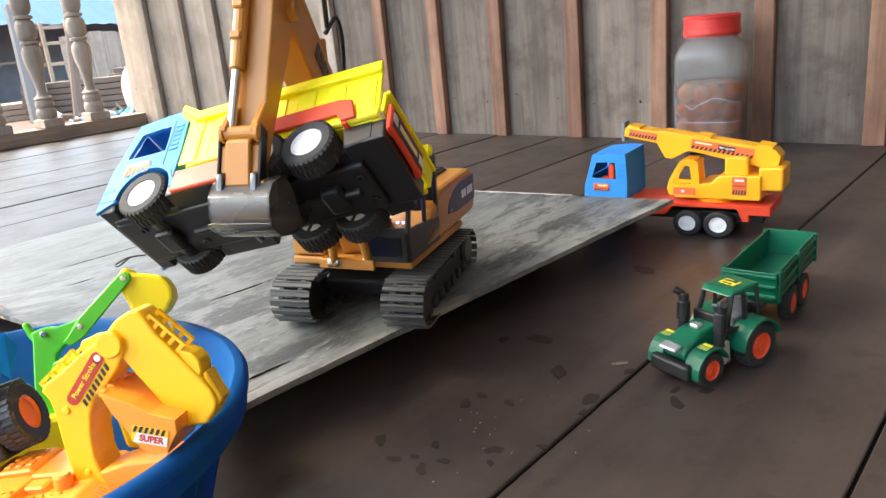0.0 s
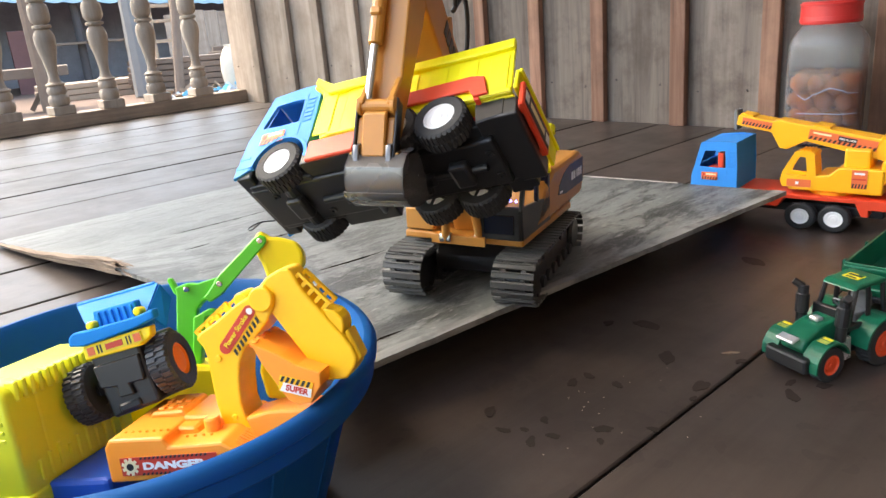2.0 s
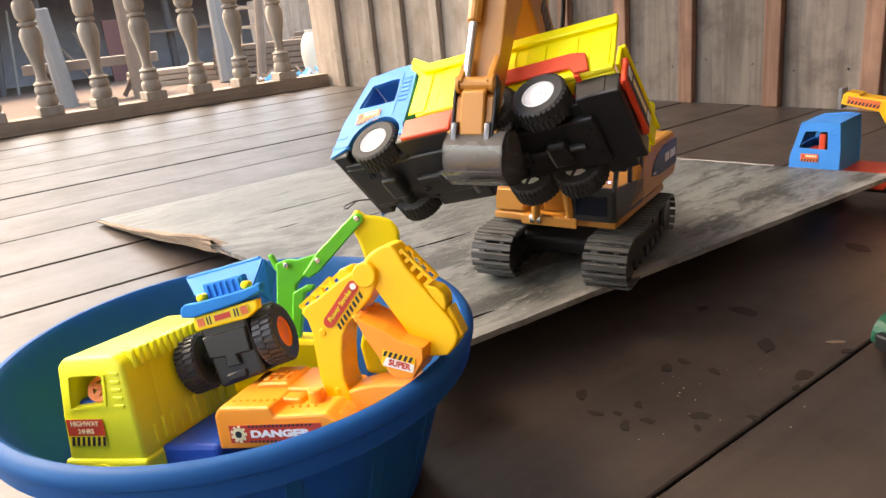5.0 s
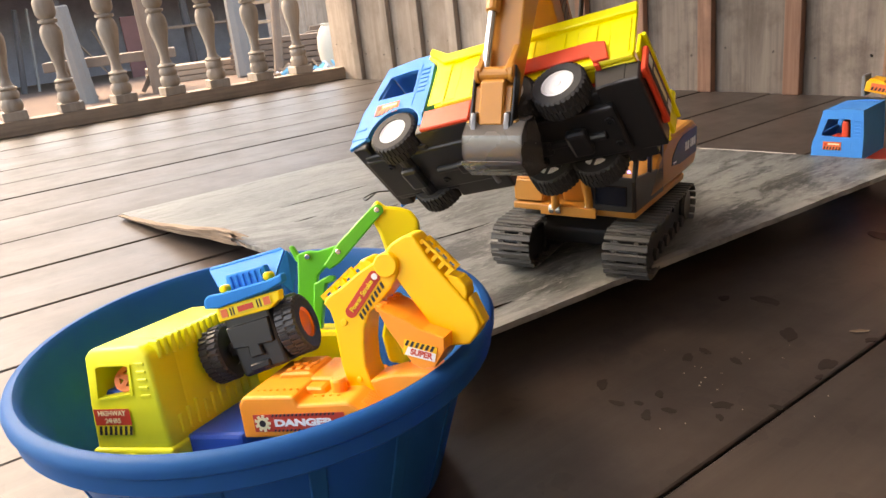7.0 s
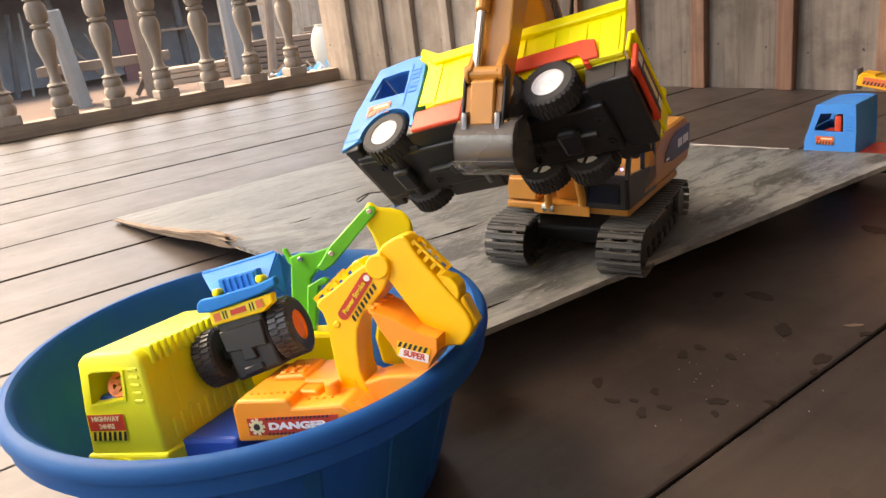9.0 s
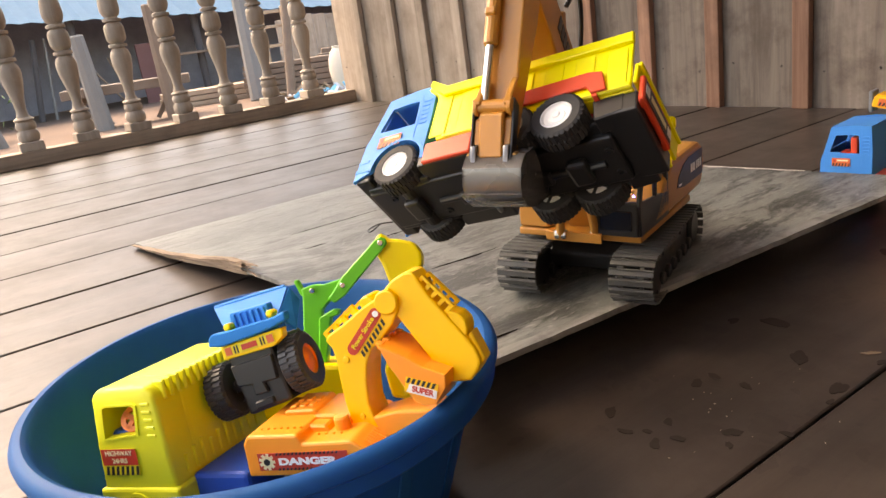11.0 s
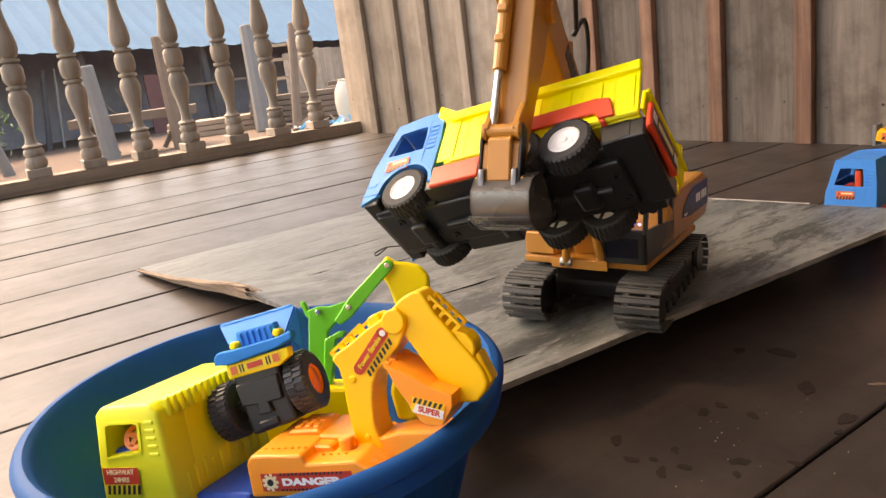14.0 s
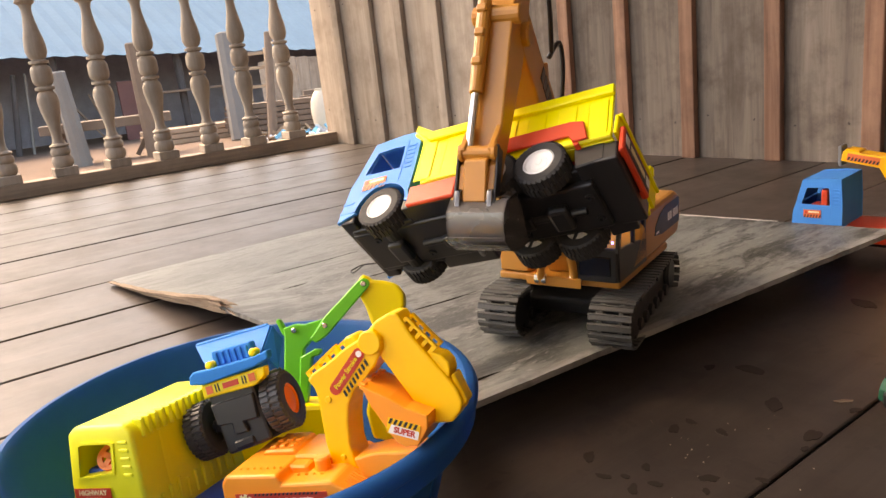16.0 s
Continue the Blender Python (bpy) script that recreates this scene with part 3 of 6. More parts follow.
LED.node_tree.nodes["Principled BSDF"].inputs["Emission Color"].default_value = (0.08, 0.10, 1.0, 1)
LED.node_tree.nodes["Principled BSDF"].inputs["Emission Strength"].default_value = 3.0


def ring(bm, outer, inner, y0, y1, m=None):
    """A plate between two outlines in the xz plane with as many corners, from y0 to y1."""
    n = len(outer)
    vs = [[bm.verts.new((x, y, z)) for x, z in pts] for pts in (outer, inner) for y in (y0, y1)]
    o0, o1, i0, i1 = vs
    fs = []
    for k in range(n):
        q = (k + 1) % n
        for f in ((o0[k], o0[q], i0[q], i0[k]), (o1[k], i1[k], i1[q], o1[q]), (o0[k], o1[k], o1[q], o0[q]), (i0[k], i0[q], i1[q], i1[k])):
            fs.append(bm.faces.new(f))
    bmesh.ops.recalc_face_normals(bm, faces=fs)
    if m is not None:
        bmesh.ops.transform(bm, matrix=m, verts=[v for r in vs for v in r])
    return bm


def decal(parent, m, w, h, base, name="sticker", label="", stripes=0, stripe_mat=None, band=0.45, bars=(), skew=0.35):
    """A flat printed sticker, its face towards m's z: a field, slanted stripes along its foot, bars for print too small to read."""
    s = part(name, box(B(), (-w / 2, -h / 2, 0), (w / 2, h / 2, 0.0003), 0.0001, seg=1), base, parent, label)
    s.matrix_local = m
    if stripes:
        sw = w / stripes
        bm = B()
        for k in range(stripes):
            x = -w / 2 + sw * (k + 0.15)
            prism(bm, [(x, -h / 2), (x + sw * 0.5, -h / 2), (min(w / 2, x + sw * (0.5 + skew)), -h / 2 + h * band), (x + sw * skew, -h / 2 + h * band)], 0.0003, 0.0005, plane="xy")
        part("stripes", bm, stripe_mat or STICKER_DARK, s)
    for x, y, bw, bh, mt in bars:
        part("print_bar", box(B(), (x - bw / 2, y - bh / 2, 0.0003), (x + bw / 2, y + bh / 2, 0.0006)), mt, s)
    return s


def facing(o, x, up):
    """The pose of a sticker: its x along x, its y towards up."""
    return axes(o, x, up)


def tyre_ring(bm, r, w, hole, n, m, depth=0.05):
    """One closed tyre: side walls, shoulders and two staggered rows of tread blocks, axle along z."""
    rows = [(hole, -0.5, 0), (r * 0.88, -0.5, 0), (r * 0.955, -0.42, 1), (r * 0.955, -0.04, 1), (r * 0.955, 0.04, 2), (r * 0.955, 0.42, 2), (r * 0.88, 0.5, 0), (hole, 0.5, 0)]
    rings = []
    for rad, h, kind in rows:
        vs = []
        for k in range(4 * n):
            a = math.tau * (k // 4 + (0.0, 0.48, 0.56, 0.92)[k % 4] + 0.5 * (kind == 2)) / n
            q = rad + (r * depth if kind and k % 4 < 2 else 0)
            vs.append(bm.verts.new((q * math.cos(a), q * math.sin(a), h * w)))
        if kind == 2:
            vs = vs[-2:] + vs[:-2]
        rings.append(vs)
    fs = []
    for i in range(len(rings)):
        p, q = rings[i], rings[(i + 1) % len(rings)]
        for k in range(4 * n):
            j = (k + 1) % (4 * n)
            fs.append(bm.faces.new((p[k], p[j], q[j], q[k])))
    bmesh.ops.recalc_face_normals(bm, faces=fs)
    bmesh.ops.transform(bm, matrix=m, verts=[v for g in rings for v in g])
    return bm


def slab(bm, pts, thick):
    """A flat four-cornered plate of the given thickness."""
    p = [Vector(q) for q in pts]
    n = (p[1] - p[0]).cross(p[3] - p[0]).normalized() * thick
    a = [bm.verts.new(q) for q in p]
    b = [bm.verts.new(q + n) for q in p]
    fs = [bm.faces.new(a), bm.faces.new(b[::-1])]
    for k in range(4):
        j = (k + 1) % 4
        fs.append(bm.faces.new((a[k], b[k], b[j], a[j])))
    bmesh.ops.recalc_face_normals(bm, faces=fs)
    return bm


def wheel(parent, c, r, w, rim=None, spokes=False, tread=32, side=1, tyre_mat=None, hub_r=0.6, name="wheel"):
    """A tyre with tread blocks on a rim, axle along y; side: the way its hub faces."""
    bm = B()
    m = pose(*c, 90, 0, 0)
    tyre_ring(bm, r, w, r * hub_r, tread, m)
    tyre = part(name, bm, tyre_mat or RUBBER, parent)
    bm = B()
    h = r * hub_r
    mm = pose(*c, -90 * side, 0, 0)
    lathe(bm, [(h * 1.0, -w * 0.45), (h * 1.02, w * 0.44), (h * 0.9, w * 0.5), (h * 0.8, w * 0.40), (h * 0.55, w * 0.36), (h * 0.5, w * 0.42), (h * 0.25, w * 0.44), (h * 0.2, w * 0.5), (0.0005, w * 0.5)] if not spokes else [(h, -w * 0.4), (h, -w * 0.1), (h * 0.4, -w * 0.1), (h * 0.3, w * 0.2), (0.0005, w * 0.2)], 28, mm)
    part("rim", bm, rim or P_WHITE, tyre, smooth=True)
    bm = B()
    for k in range(5):
        box(bm, (h * 0.15, -h * 0.11, -w * 0.47), (h * 0.98, h * 0.11, -w * 0.38), 0, mm @ pose(0, 0, 0, 0, 0, 72 * k))
    lathe(bm, [(h * 0.25, -w * 0.48), (h * 0.25, -w * 0.36)], 14, mm)
    lathe(bm, [(h * 1.0, -w * 0.46), (h * 1.0, -w * 0.3), (h * 0.86, -w * 0.3), (h * 0.86, -w * 0.46)], 26, mm, closed=True)
    part("inner_spokes", bm, RUBBER if spokes is False else (rim or P_WHITE), tyre)
    return tyre


def truck_cab(parent, m, color, seats=True, arch=(0.0245, 0.004, 0.0245)):
    """A moulded lorry cab, open side windows, round wheel arches, louvres behind the door, x forward, z 0 at its foot."""
    L, H, W2 = 0.064, 0.086, 0.0405
    out = [(0.0, 0.043), (0.0, 0.05), (0.002, H), (0.022, H + 0.001), (0.051, H - 0.002), (0.060, 0.048), (0.0614, 0.0435), (0.030, 0.043)]
    win = [(0.016, 0.046), (0.016, 0.060), (0.017, 0.072), (0.026, 0.073), (0.045, 0.072), (0.052, 0.050), (0.052, 0.047), (0.030, 0.046)]
    ax, az, ar = arch
    round_in = [(ax + ar * math.cos(math.pi * k / 14), az + ar * math.sin(math.pi * k / 14)) for k in range(15)]
    round_in = [(x, z) for x, z in round_in if z >= -0.002]
    round_out = [(ax + (ar + 0.003) * math.cos(math.pi * k / 14), az + (ar + 0.003) * math.sin(math.pi * k / 14)) for k in range(15)]
    low = [(0.0, 0.043), (0.0, -0.004)] + round_in[::-1] + [(L + 0.002, -0.004), (L, 0.036), (0.0614, 0.0435)]
    body = B()
    for s in (-1, 1):
        ring(body, out, win, s * W2, s * (W2 - 0.003))
        prism(body, low, s * W2, s * (W2 - 0.003))
        lip = [p for p in round_out if p[1] >= -0.002]
        n = min(len(lip), len(round_in))
        prism(body, lip[:n] + round_in[:n][::-1], s * W2, s * (W2 + 0.0014))
    # skin: roof, front, back, dash
    for a, b in (((0.002, H), (0.051, H - 0.002)), ((0.060, 0.048), (L, 0.036)), ((L, 0.036), (L + 0.002, 0.0)), ((0.0, 0.0), (0.002, H))):
        d = Vector((b[0] - a[0], b[1] - a[1]))
        n = Vector((-d.y, d.x)).normalized() * 0.0025
        if n.dot(Vector((0.03 - a[0], 0.04 - a[1]))) < 0:
            n = -n
        prism(body, [a, b, (b[0] + n.x, b[1] + n.y), (a[0] + n.x, a[1] + n.y)], -W2 + 0.001, W2 - 0.001)
    box(body, (0.004, -W2 + 0.002, 0.028), (0.058, W2 - 0.002, 0.034))
    cab = part("cab", body, color, parent)
    cab.matrix_local = m
    bm = B()
    for s in (-1, 1):
        for k in range(6):
            box(bm, (0.004, s * W2 - 0.0008, 0.044 + k * 0.005), (0.012, s * W2 + 0.0008, 0.0465 + k * 0.005), 0.0004, seg=1)
        box(bm, (0.0135, s * W2 - 0.0005, 0.030), (0.0145, s * W2 + 0.0005, 0.078))
    for k in range(3):
        box(bm, (L - 0.001, -W2 + 0.006, 0.006 + k * 0.009), (L + 0.0035, W2 - 0.006, 0.0105 + k * 0.009), 0.001, seg=1)
    for s in (-1, 1):
        box(bm, (L - 0.012, s * (W2 - 0.004) - 0.004, 0.004), (L + 0.003, s * (W2 - 0.004) + 0.0045, 0.009), 0.001, seg=1)
        box(bm, (L - 0.010, s * (W2 - 0.004) - 0.004, 0.014), (L + 0.002, s * (W2 - 0.004) + 0.0045, 0.018), 0.001, seg=1)
    bm.verts.index_update()
    bm.faces.index_update()
    pieces("moulding", bm, color, cab)
    gb = B()
    prism(gb, [(0.0510, H - 0.006), (0.0595, 0.049), (0.0585, 0.0485), (0.0500, H - 0.0065)], -W2 + 0.008, W2 - 0.008)
    part("windscreen_frame", gb, color, cab)
    if seats:
        sb = B()
        for s in (-1, 1):
            box(sb, (0.022, s * 0.022 - 0.012, 0.034), (0.044, s * 0.022 + 0.012, 0.046), 0.003)
            box(sb, (0.020, s * 0.022 - 0.014, 0.04), (0.029, s * 0.022 + 0.014, 0.069), 0.0025)
        part("seats", sb, P_RED, cab)
    for s in (-1, 1):
        st = decal(cab, facing((0.038, s * (W2 + 0.0009), 0.033), (s * -1.0, 0, 0.0), (0, 0, 1)), 0.023, 0.012, STICKER_ORANGE, label="orange door sticker with stripes", stripes=6, band=0.4, bars=[(0.002, 0.0028, 0.014, 0.0022, STICKER_CREAM), (-0.008, 0.002, 0.003, 0.004, STICKER_RED)])
    return cab


# ---- the lorry held up in the bucket ----
def tipper():
    m = Matrix(((-0.8815, 0.1334, -0.453, -0.4521), (-0.4329, -0.6114, 0.6624, 0.3603), (-0.1886, 0.78, 0.5967, 0.2024), (0, 0, 0, 1)))
    t = thing("toy_tipper_truck", m, "blue and yellow plastic toy tipper truck lying in the digger's bucket", "toy truck")
    truck_cab(t, pose(0.0475, 0, -0.004), P_BLUE, seats=False)
    part("chassis", box(B(), (-0.104, -0.024, -0.011), (0.108, 0.024, 0.002), 0.002), P_BLACK, t)
    part("underbody", box(B(), (-0.102, -0.0335, -0.0045), (-0.006, 0.0335, 0.0035), 0.0015), P_BLACK, t)
    part("rear_block", box(B(), (-0.1275, -0.030, -0.0055), (-0.1005, 0.0395, 0.0115), 0.0015), P_BLACK, t)
    part("bumper", box(B(), (0.098, -0.0385, -0.0085), (0.1125, 0.0385, 0.0035), 0.002), P_BLACK, t)
    part("engine_tray", prism(B(), [(0.046, -0.0100), (0.106, -0.0100), (0.109, -0.004), (0.109, 0.0), (0.046, 0.0)], -0.0285, 0.0285, 0.002), P_BLACK, t)
    for q in (-1, 1):
        part("side_skirt", box(B(), (0.0, q * 0.024 - 0.0005, -0.0085), (0.050, q * 0.0405, 0.003), 0.0015) if q > 0 else box(B(), (0.0, -0.0405, -0.0085), (0.050, -0.0235, 0.003), 0.0015), P_BLACK, t)
        part("mudguard", prism(B(), [(-0.118, -0.004), (-0.097, -0.007), (-0.095, 0.012), (-0.118, 0.012)], q * 0.024, q * 0.0400, 0.001, seg=1), P_BLACK, t)
    part("front_axle_tube", rod(B(), (0.072, -0.034, -0.006), (0.072, 0.034, -0.006), 0.0085, 16), P_BLACK, t)
    part("drive_shaft", rod(B(), (-0.092, 0, -0.012), (0.050, 0, -0.0115), 0.0034, 12), P_BLACK, t)
    part("tie_bar", rod(B(), (0.010, -0.030, -0.0095), (0.010, 0.030, -0.0095), 0.0022, 10), P_GREY, t)
    part("spine", box(B(), (-0.05, -0.006, -0.017), (0.03, 0.006, -0.011), 0.002), P_BLACK, t)
    for x in (0.072, -0.072, -0.034):
        part("axle", rod(B(), (x, -0.040, 0), (x, 0.040, 0), 0.004, 10), P_BLACK, t)
        part("axle_housing", box(B(), (x - 0.008, -0.012, -0.019), (x + 0.008, 0.012, -0.010), 0.003), P_BLACK, t)
    for x, y in ((0.088, 0.014), (0.050, -0.014), (-0.010, 0.016), (-0.010, -0.016), (-0.098, 0.012), (-0.098, -0.012), (-0.088, 0.0)):
        part("screw_post", lathe(B(), [(0.0034, -0.0108), (0.0034, -0.0126), (0.0016, -0.0126), (0.0012, -0.0112), (0.0003, -0.0112)], 12, pose(x, y, 0)), P_BLACK, t)
    bm = prism(B(), [(-0.120, 0.004), (0.046, 0.004), (0.046, 0.012), (-0.006, 0.012), (-0.012, 0.022), (-0.094, 0.022), (-0.100, 0.012), (-0.120, 0.012)], -0.0285, 0.0285, 0.0008, seg=1)
    for s in (-1, 1):
        low = -0.008 if s > 0 else 0.004
        box(bm, (0.000, s * 0.0415 - 0.002, low), (0.044, s * 0.0415 + 0.002, 0.012), 0.001, seg=1)
        prism(bm, [(-0.108, 0.012), (-0.104, 0.030), (-0.094, 0.033), (-0.016, 0.033), (-0.004, 0.012), (-0.010, 0.012), (-0.015, 0.0188), (-0.093, 0.0188), (-0.097, 0.012)], s * 0.0456, s * 0.0482, 0.0006, seg=1)
        prism(bm, [(-0.101, 0.010), (-0.096, 0.0250), (-0.012, 0.0250), (-0.006, 0.010), (-0.010, 0.010), (-0.015, 0.0216), (-0.093, 0.0216), (-0.097, 0.010)], s * 0.028, s * 0.0458, 0.0006, seg=1)
    part("red_frame", bm, P_RED, t, "glossy red plastic frame")
    bm = box(B(), (-0.132, -0.016, 0.002), (-0.128, 0.040, 0.024), 0.001, seg=1)
    for y in (-0.012, 0.034):
        box(bm, (-0.130, y - 0.004, 0.002), (-0.112, y + 0.004, 0.010), 0.001, seg=1)
    pl = part("tail_plate", bm, P_RED, t)
    decal(pl, facing((-0.1322, 0.012, 0.013), (0, -1, 0), (0, 0, 1)), 0.050, 0.015, STICKER_DARK, bars=[(0, 0, 0.030, 0.005, STICKER_CREAM), (-0.022, 0, 0.007, 0.008, STICKER_WHITE), (0.022, 0, 0.007, 0.008, STICKER_WHITE)])
    # bed
    z0, z1, x0, x1, wy, dip = 0.012, 0.070, -0.124, 0.040, 0.044, 0.008
    bm = B()
    box(bm, (x0, -wy + 0.004, z0), (x1 - 0.006, wy - 0.004, z0 + 0.003), 0.0005, seg=1)
    for s in (-1, 1):
        prism(bm, [(x0, z0), (x1 - 0.008, z0), (x1, z1 - 0.006), (x0, z1 - dip)], s * (wy - 0.003), s * wy, 0.0006, seg=1)
    prism(bm, [(x1 - 0.009, z0), (x1 - 0.006, z0), (x1 + 0.003, z1 - 0.006), (x1 + 0.014, z1 + 0.004), (x1 + 0.012, z1 + 0.008), (x1 - 0.002, z1 - 0.006)], -wy, wy, 0.0005, seg=1)
    bed = part("bed", bm, P_YELLOW, t)
    bm = B()
    for s in (-1, 1):
        prism(bm, [(x0 - 0.001, z1 - 0.008 - dip), (x1 - 0.006, z1 - 0.012), (x1 + 0.011, z1 + 0.004), (x1 + 0.010, z1 + 0.011), (x1 - 0.008, z1 - 0.002), (x0 - 0.001, z1 + 0.001 - dip)], s * wy - 0.0005 * s, s * (wy + 0.004), 0.0008, seg=1)
        for k in range(7):
            x = x0 + 0.003 + k * 0.0245
            box(bm, (x, s * wy, z0 + 0.003), (x + 0.0150, s * (wy + 0.0008), z1 - 0.011 - dip * (1 - k / 6)), 0.0006, seg=1)
        box(bm, (x0, s * wy, z0), (x1 - 0.012, s * (wy + 0.0012), z0 + 0.004), 0.0008, seg=1)
    part("ribs", bm, P_YELLOW, bed)
    gate = part("tailgate", box(B(), (-0.0015, -wy + 0.001, 0.0), (0.0015, wy - 0.001, 0.018), 0.0008, seg=1), P_YELLOW, bed)
    gate.matrix_local = pose(x0 - 0.002, 0, z0 + 0.004, 0, -3, 0)
    part("gate_rim", box(B(), (-0.004, -wy + 0.001, 0.0155), (-0.0013, wy - 0.001, 0.0185), 0.0006, seg=1), P_YELLOW, gate)
    for x in (0.072, -0.072, -0.034):
        for s in (-1, 1):
            wheel(t, (x, s * (0.0335 if x > 0 else 0.0390), 0), 0.0205, 0.018, P_WHITE, side=s)
    wire = tube(B(), [(0.106, -0.01, -0.014), (0.112, 0.0, -0.022), (0.118, 0.004, -0.03), (0.112, 0.006, -0.034), (0.108, 0.002, -0.024)], 0.0006, 6)
    part("string", wire, P_BLACK, t)
    return t
tipper()


# ---- the digger on the sheet ----
def digger():
    root = thing("toy_excavator", pose(-0.544, 0.571, 0.0425, -1.6, 0, -66), "ochre metal toy excavator with black tracks holding a truck aloft", "toy excavator")
    up = pose(0, 0, 0, 0, 0, -4)
    arm = pose(0, 0, 0, 0, 0, 6) @ pose(0, -0.009, 0)
    # tracks: pads round a stadium
    half, r = 0.083, 0.0225
    pad = bpy.data.meshes.new("track_pad")
    bm = box(B(), (-0.0035, -0.0215, -0.0010), (0.0035, 0.0215, 0.0014), 0.0005, seg=1)
    box(bm, (-0.0028, -0.0212, 0.001), (-0.0012, 0.0212, 0.0026), 0.0004, seg=1)
    for y in (-0.012, 0.008):
        box(bm, (-0.0050, y, -0.0012), (0.0050, y + 0.004, 0.0002))
    bm.to_mesh(pad)
    bm.free()
    pad.materials.append(DUSTY)
    for s in (-1, 1):
        y = s * 0.0585
        bm = B()
        prism(bm, [(-half - 0.008, 0.015), (-half, 0.012), (half, 0.012), (half + 0.008, 0.015), (half + 0.006, 0.034), (-half - 0.006, 0.034)], y - 0.012, y + 0.012, 0.002)
        for k in range(7):
            rod(bm, (-0.066 + 0.022 * k, y - 0.016, 0.0105), (-0.066 + 0.022 * k, y + 0.016, 0.0105), 0.0075, 14)
        for k in (-1, 1):
            rod(bm, (0.035 * k, y - 0.014, 0.036), (0.035 * k, y + 0.014, 0.036), 0.005, 12)
            rod(bm, (half * k, y - 0.017, r + 0.003), (half * k, y + 0.017, r + 0.003), r - 0.004, 20)
            for q in range(14):
                a = math.tau * q / 14
                box(bm, (-0.002, -0.006, 0), (0.002, 0.006, 0.006), 0, pose(half * k + (r - 0.006) * math.cos(a), y, r + 0.003 + (r - 0.006) * math.sin(a), 0, 90 - math.degrees(a), 0))
        tf = part("track_frame", bm, P_BLACK, root)
        per = 4 * half + 2 * math.pi * r
        n = 50
        for k in range(n):
            d = per * k / n
            if d < 2 * half:
                px, pz, ang = -half + d, 2 * r, 0
            elif d < 2 * half + math.pi * r:
                a = (d - 2 * half) / r
                px, pz, ang = half + r * math.sin(a), r + r * math.cos(a), math.degrees(a)
            elif d < 4 * half + math.pi * r:
                px, pz, ang = half - (d - 2 * half - math.pi * r), 0, 180
            else:
                a = (d - 4 * half - math.pi * r) / r
                px, pz, ang = -half - r * math.sin(a), r - r * math.cos(a), 180 + math.degrees(a)
            ob = new("track_pad", pad)
            ob.parent = tf
            ob.matrix_local = pose(px, y, pz + 0.0032, 0, ang, 0)
    bm = prism(B(), [(-0.042, 0.014), (0.042, 0.014), (0.046, 0.03), (0.03, 0.046), (-0.03, 0.046), (-0.046, 0.03)], -0.048, 0.048, 0.003)
    lathe(bm, [(0.036, 0.044), (0.036, 0.053), (0.033, 0.056)], 30)
    part("carriage", bm, P_BLACK, root)
    # slewing house
    def upper(name, bm, mt, parent=root, label="", smooth=False):
        ob = part(name, bm, mt, parent, label, smooth)
        if parent is root:
            ob.matrix_local = up
        return ob
    def reach(name, bm, mt, parent=root, label="", smooth=False):
        ob = part(name, bm, mt, parent, label, smooth)
        if parent is root:
            ob.matrix_local = arm
        return ob
    bm = box(B(), (-0.085, -0.066, 0.056), (0.070, 0.066, 0.064), 0.002)
    lathe(bm, [(0.04, 0.053), (0.042, 0.057)], 30)
    prism(bm, [(0.04, 0.0), (0.055, -0.02), (0.080, -0.03), (0.080, 0.03), (0.055, 0.02)], 0.056, 0.066, 0.001, plane="xy")
    upper("deck", bm, CAT)
    side = [(-0.120, 0.066), (0.020, 0.064), (0.048, 0.064), (0.030, 0.078), (0.010, 0.100), (-0.020, 0.116), (-0.112, 0.118), (-0.128, 0.110), (-0.132, 0.085)]
    bm = prism(B(), side, 0.018, 0.068, 0.005)
    prism(bm, [(-0.120, 0.066), (0.005, 0.066), (0.005, 0.090), (-0.010, 0.110), (-0.112, 0.114), (-0.128, 0.106), (-0.132, 0.085)], -0.066, 0.019, 0.005)
    house = upper("house", bm, CAT)
    bm = box(B(), (-0.100, -0.03, 0.116), (-0.045, 0.045, 0.121), 0.003)
    for k in range(5):
        box(bm, (-0.096 + k * 0.01, 0.004, 0.1205), (-0.090 + k * 0.01, 0.042, 0.123), 0.0008, seg=1)
    part("engine_cover", bm, P_BLACK, house)
    bm = prism(B(), [(-0.122, 0.080), (-0.058, 0.080), (-0.032, 0.084), (-0.036, 0.094), (-0.052, 0.104), (-0.072, 0.109), (-0.122, 0.109)], 0.0676, 0.0686)
    pan = part("side_panel", bm, P_BLACK, house, "black side decal with pale marks")
    for k, (w, c) in enumerate(((0.006, P_WHITE), (0.006, P_WHITE), (0.003, P_WHITE), (0.006, P_WHITE), (0.006, P_WHITE))):
        part("print_bar", box(B(), (-0.116 + k * 0.008, 0.0684, 0.090), (-0.116 + k * 0.008 + w, 0.0690, 0.099)), c, pan)
    part("print_bar", box(B(), (-0.046, 0.0684, 0.0845), (-0.037, 0.0690, 0.0865)), P_WHITE, pan)
    # right-hand tool box beside the boom
    bm = box(B(), (0.000, -0.066, 0.064), (0.066, -0.030, 0.092), 0.003)
    box(bm, (0.066, -0.064, 0.066), (0.070, -0.032, 0.088), 0.001, seg=1)
    for y in (-0.064, -0.050):
        rod(bm, (0.030, y, 0.09), (0.030, y, 0.120), 0.0012, 8)
    upper("tool_box", bm, CAT)
    # operator's cab
    cx0, cx1, cy0, cy1, cz0, cz1 = -0.006, 0.074, 0.022, 0.066, 0.064, 0.152
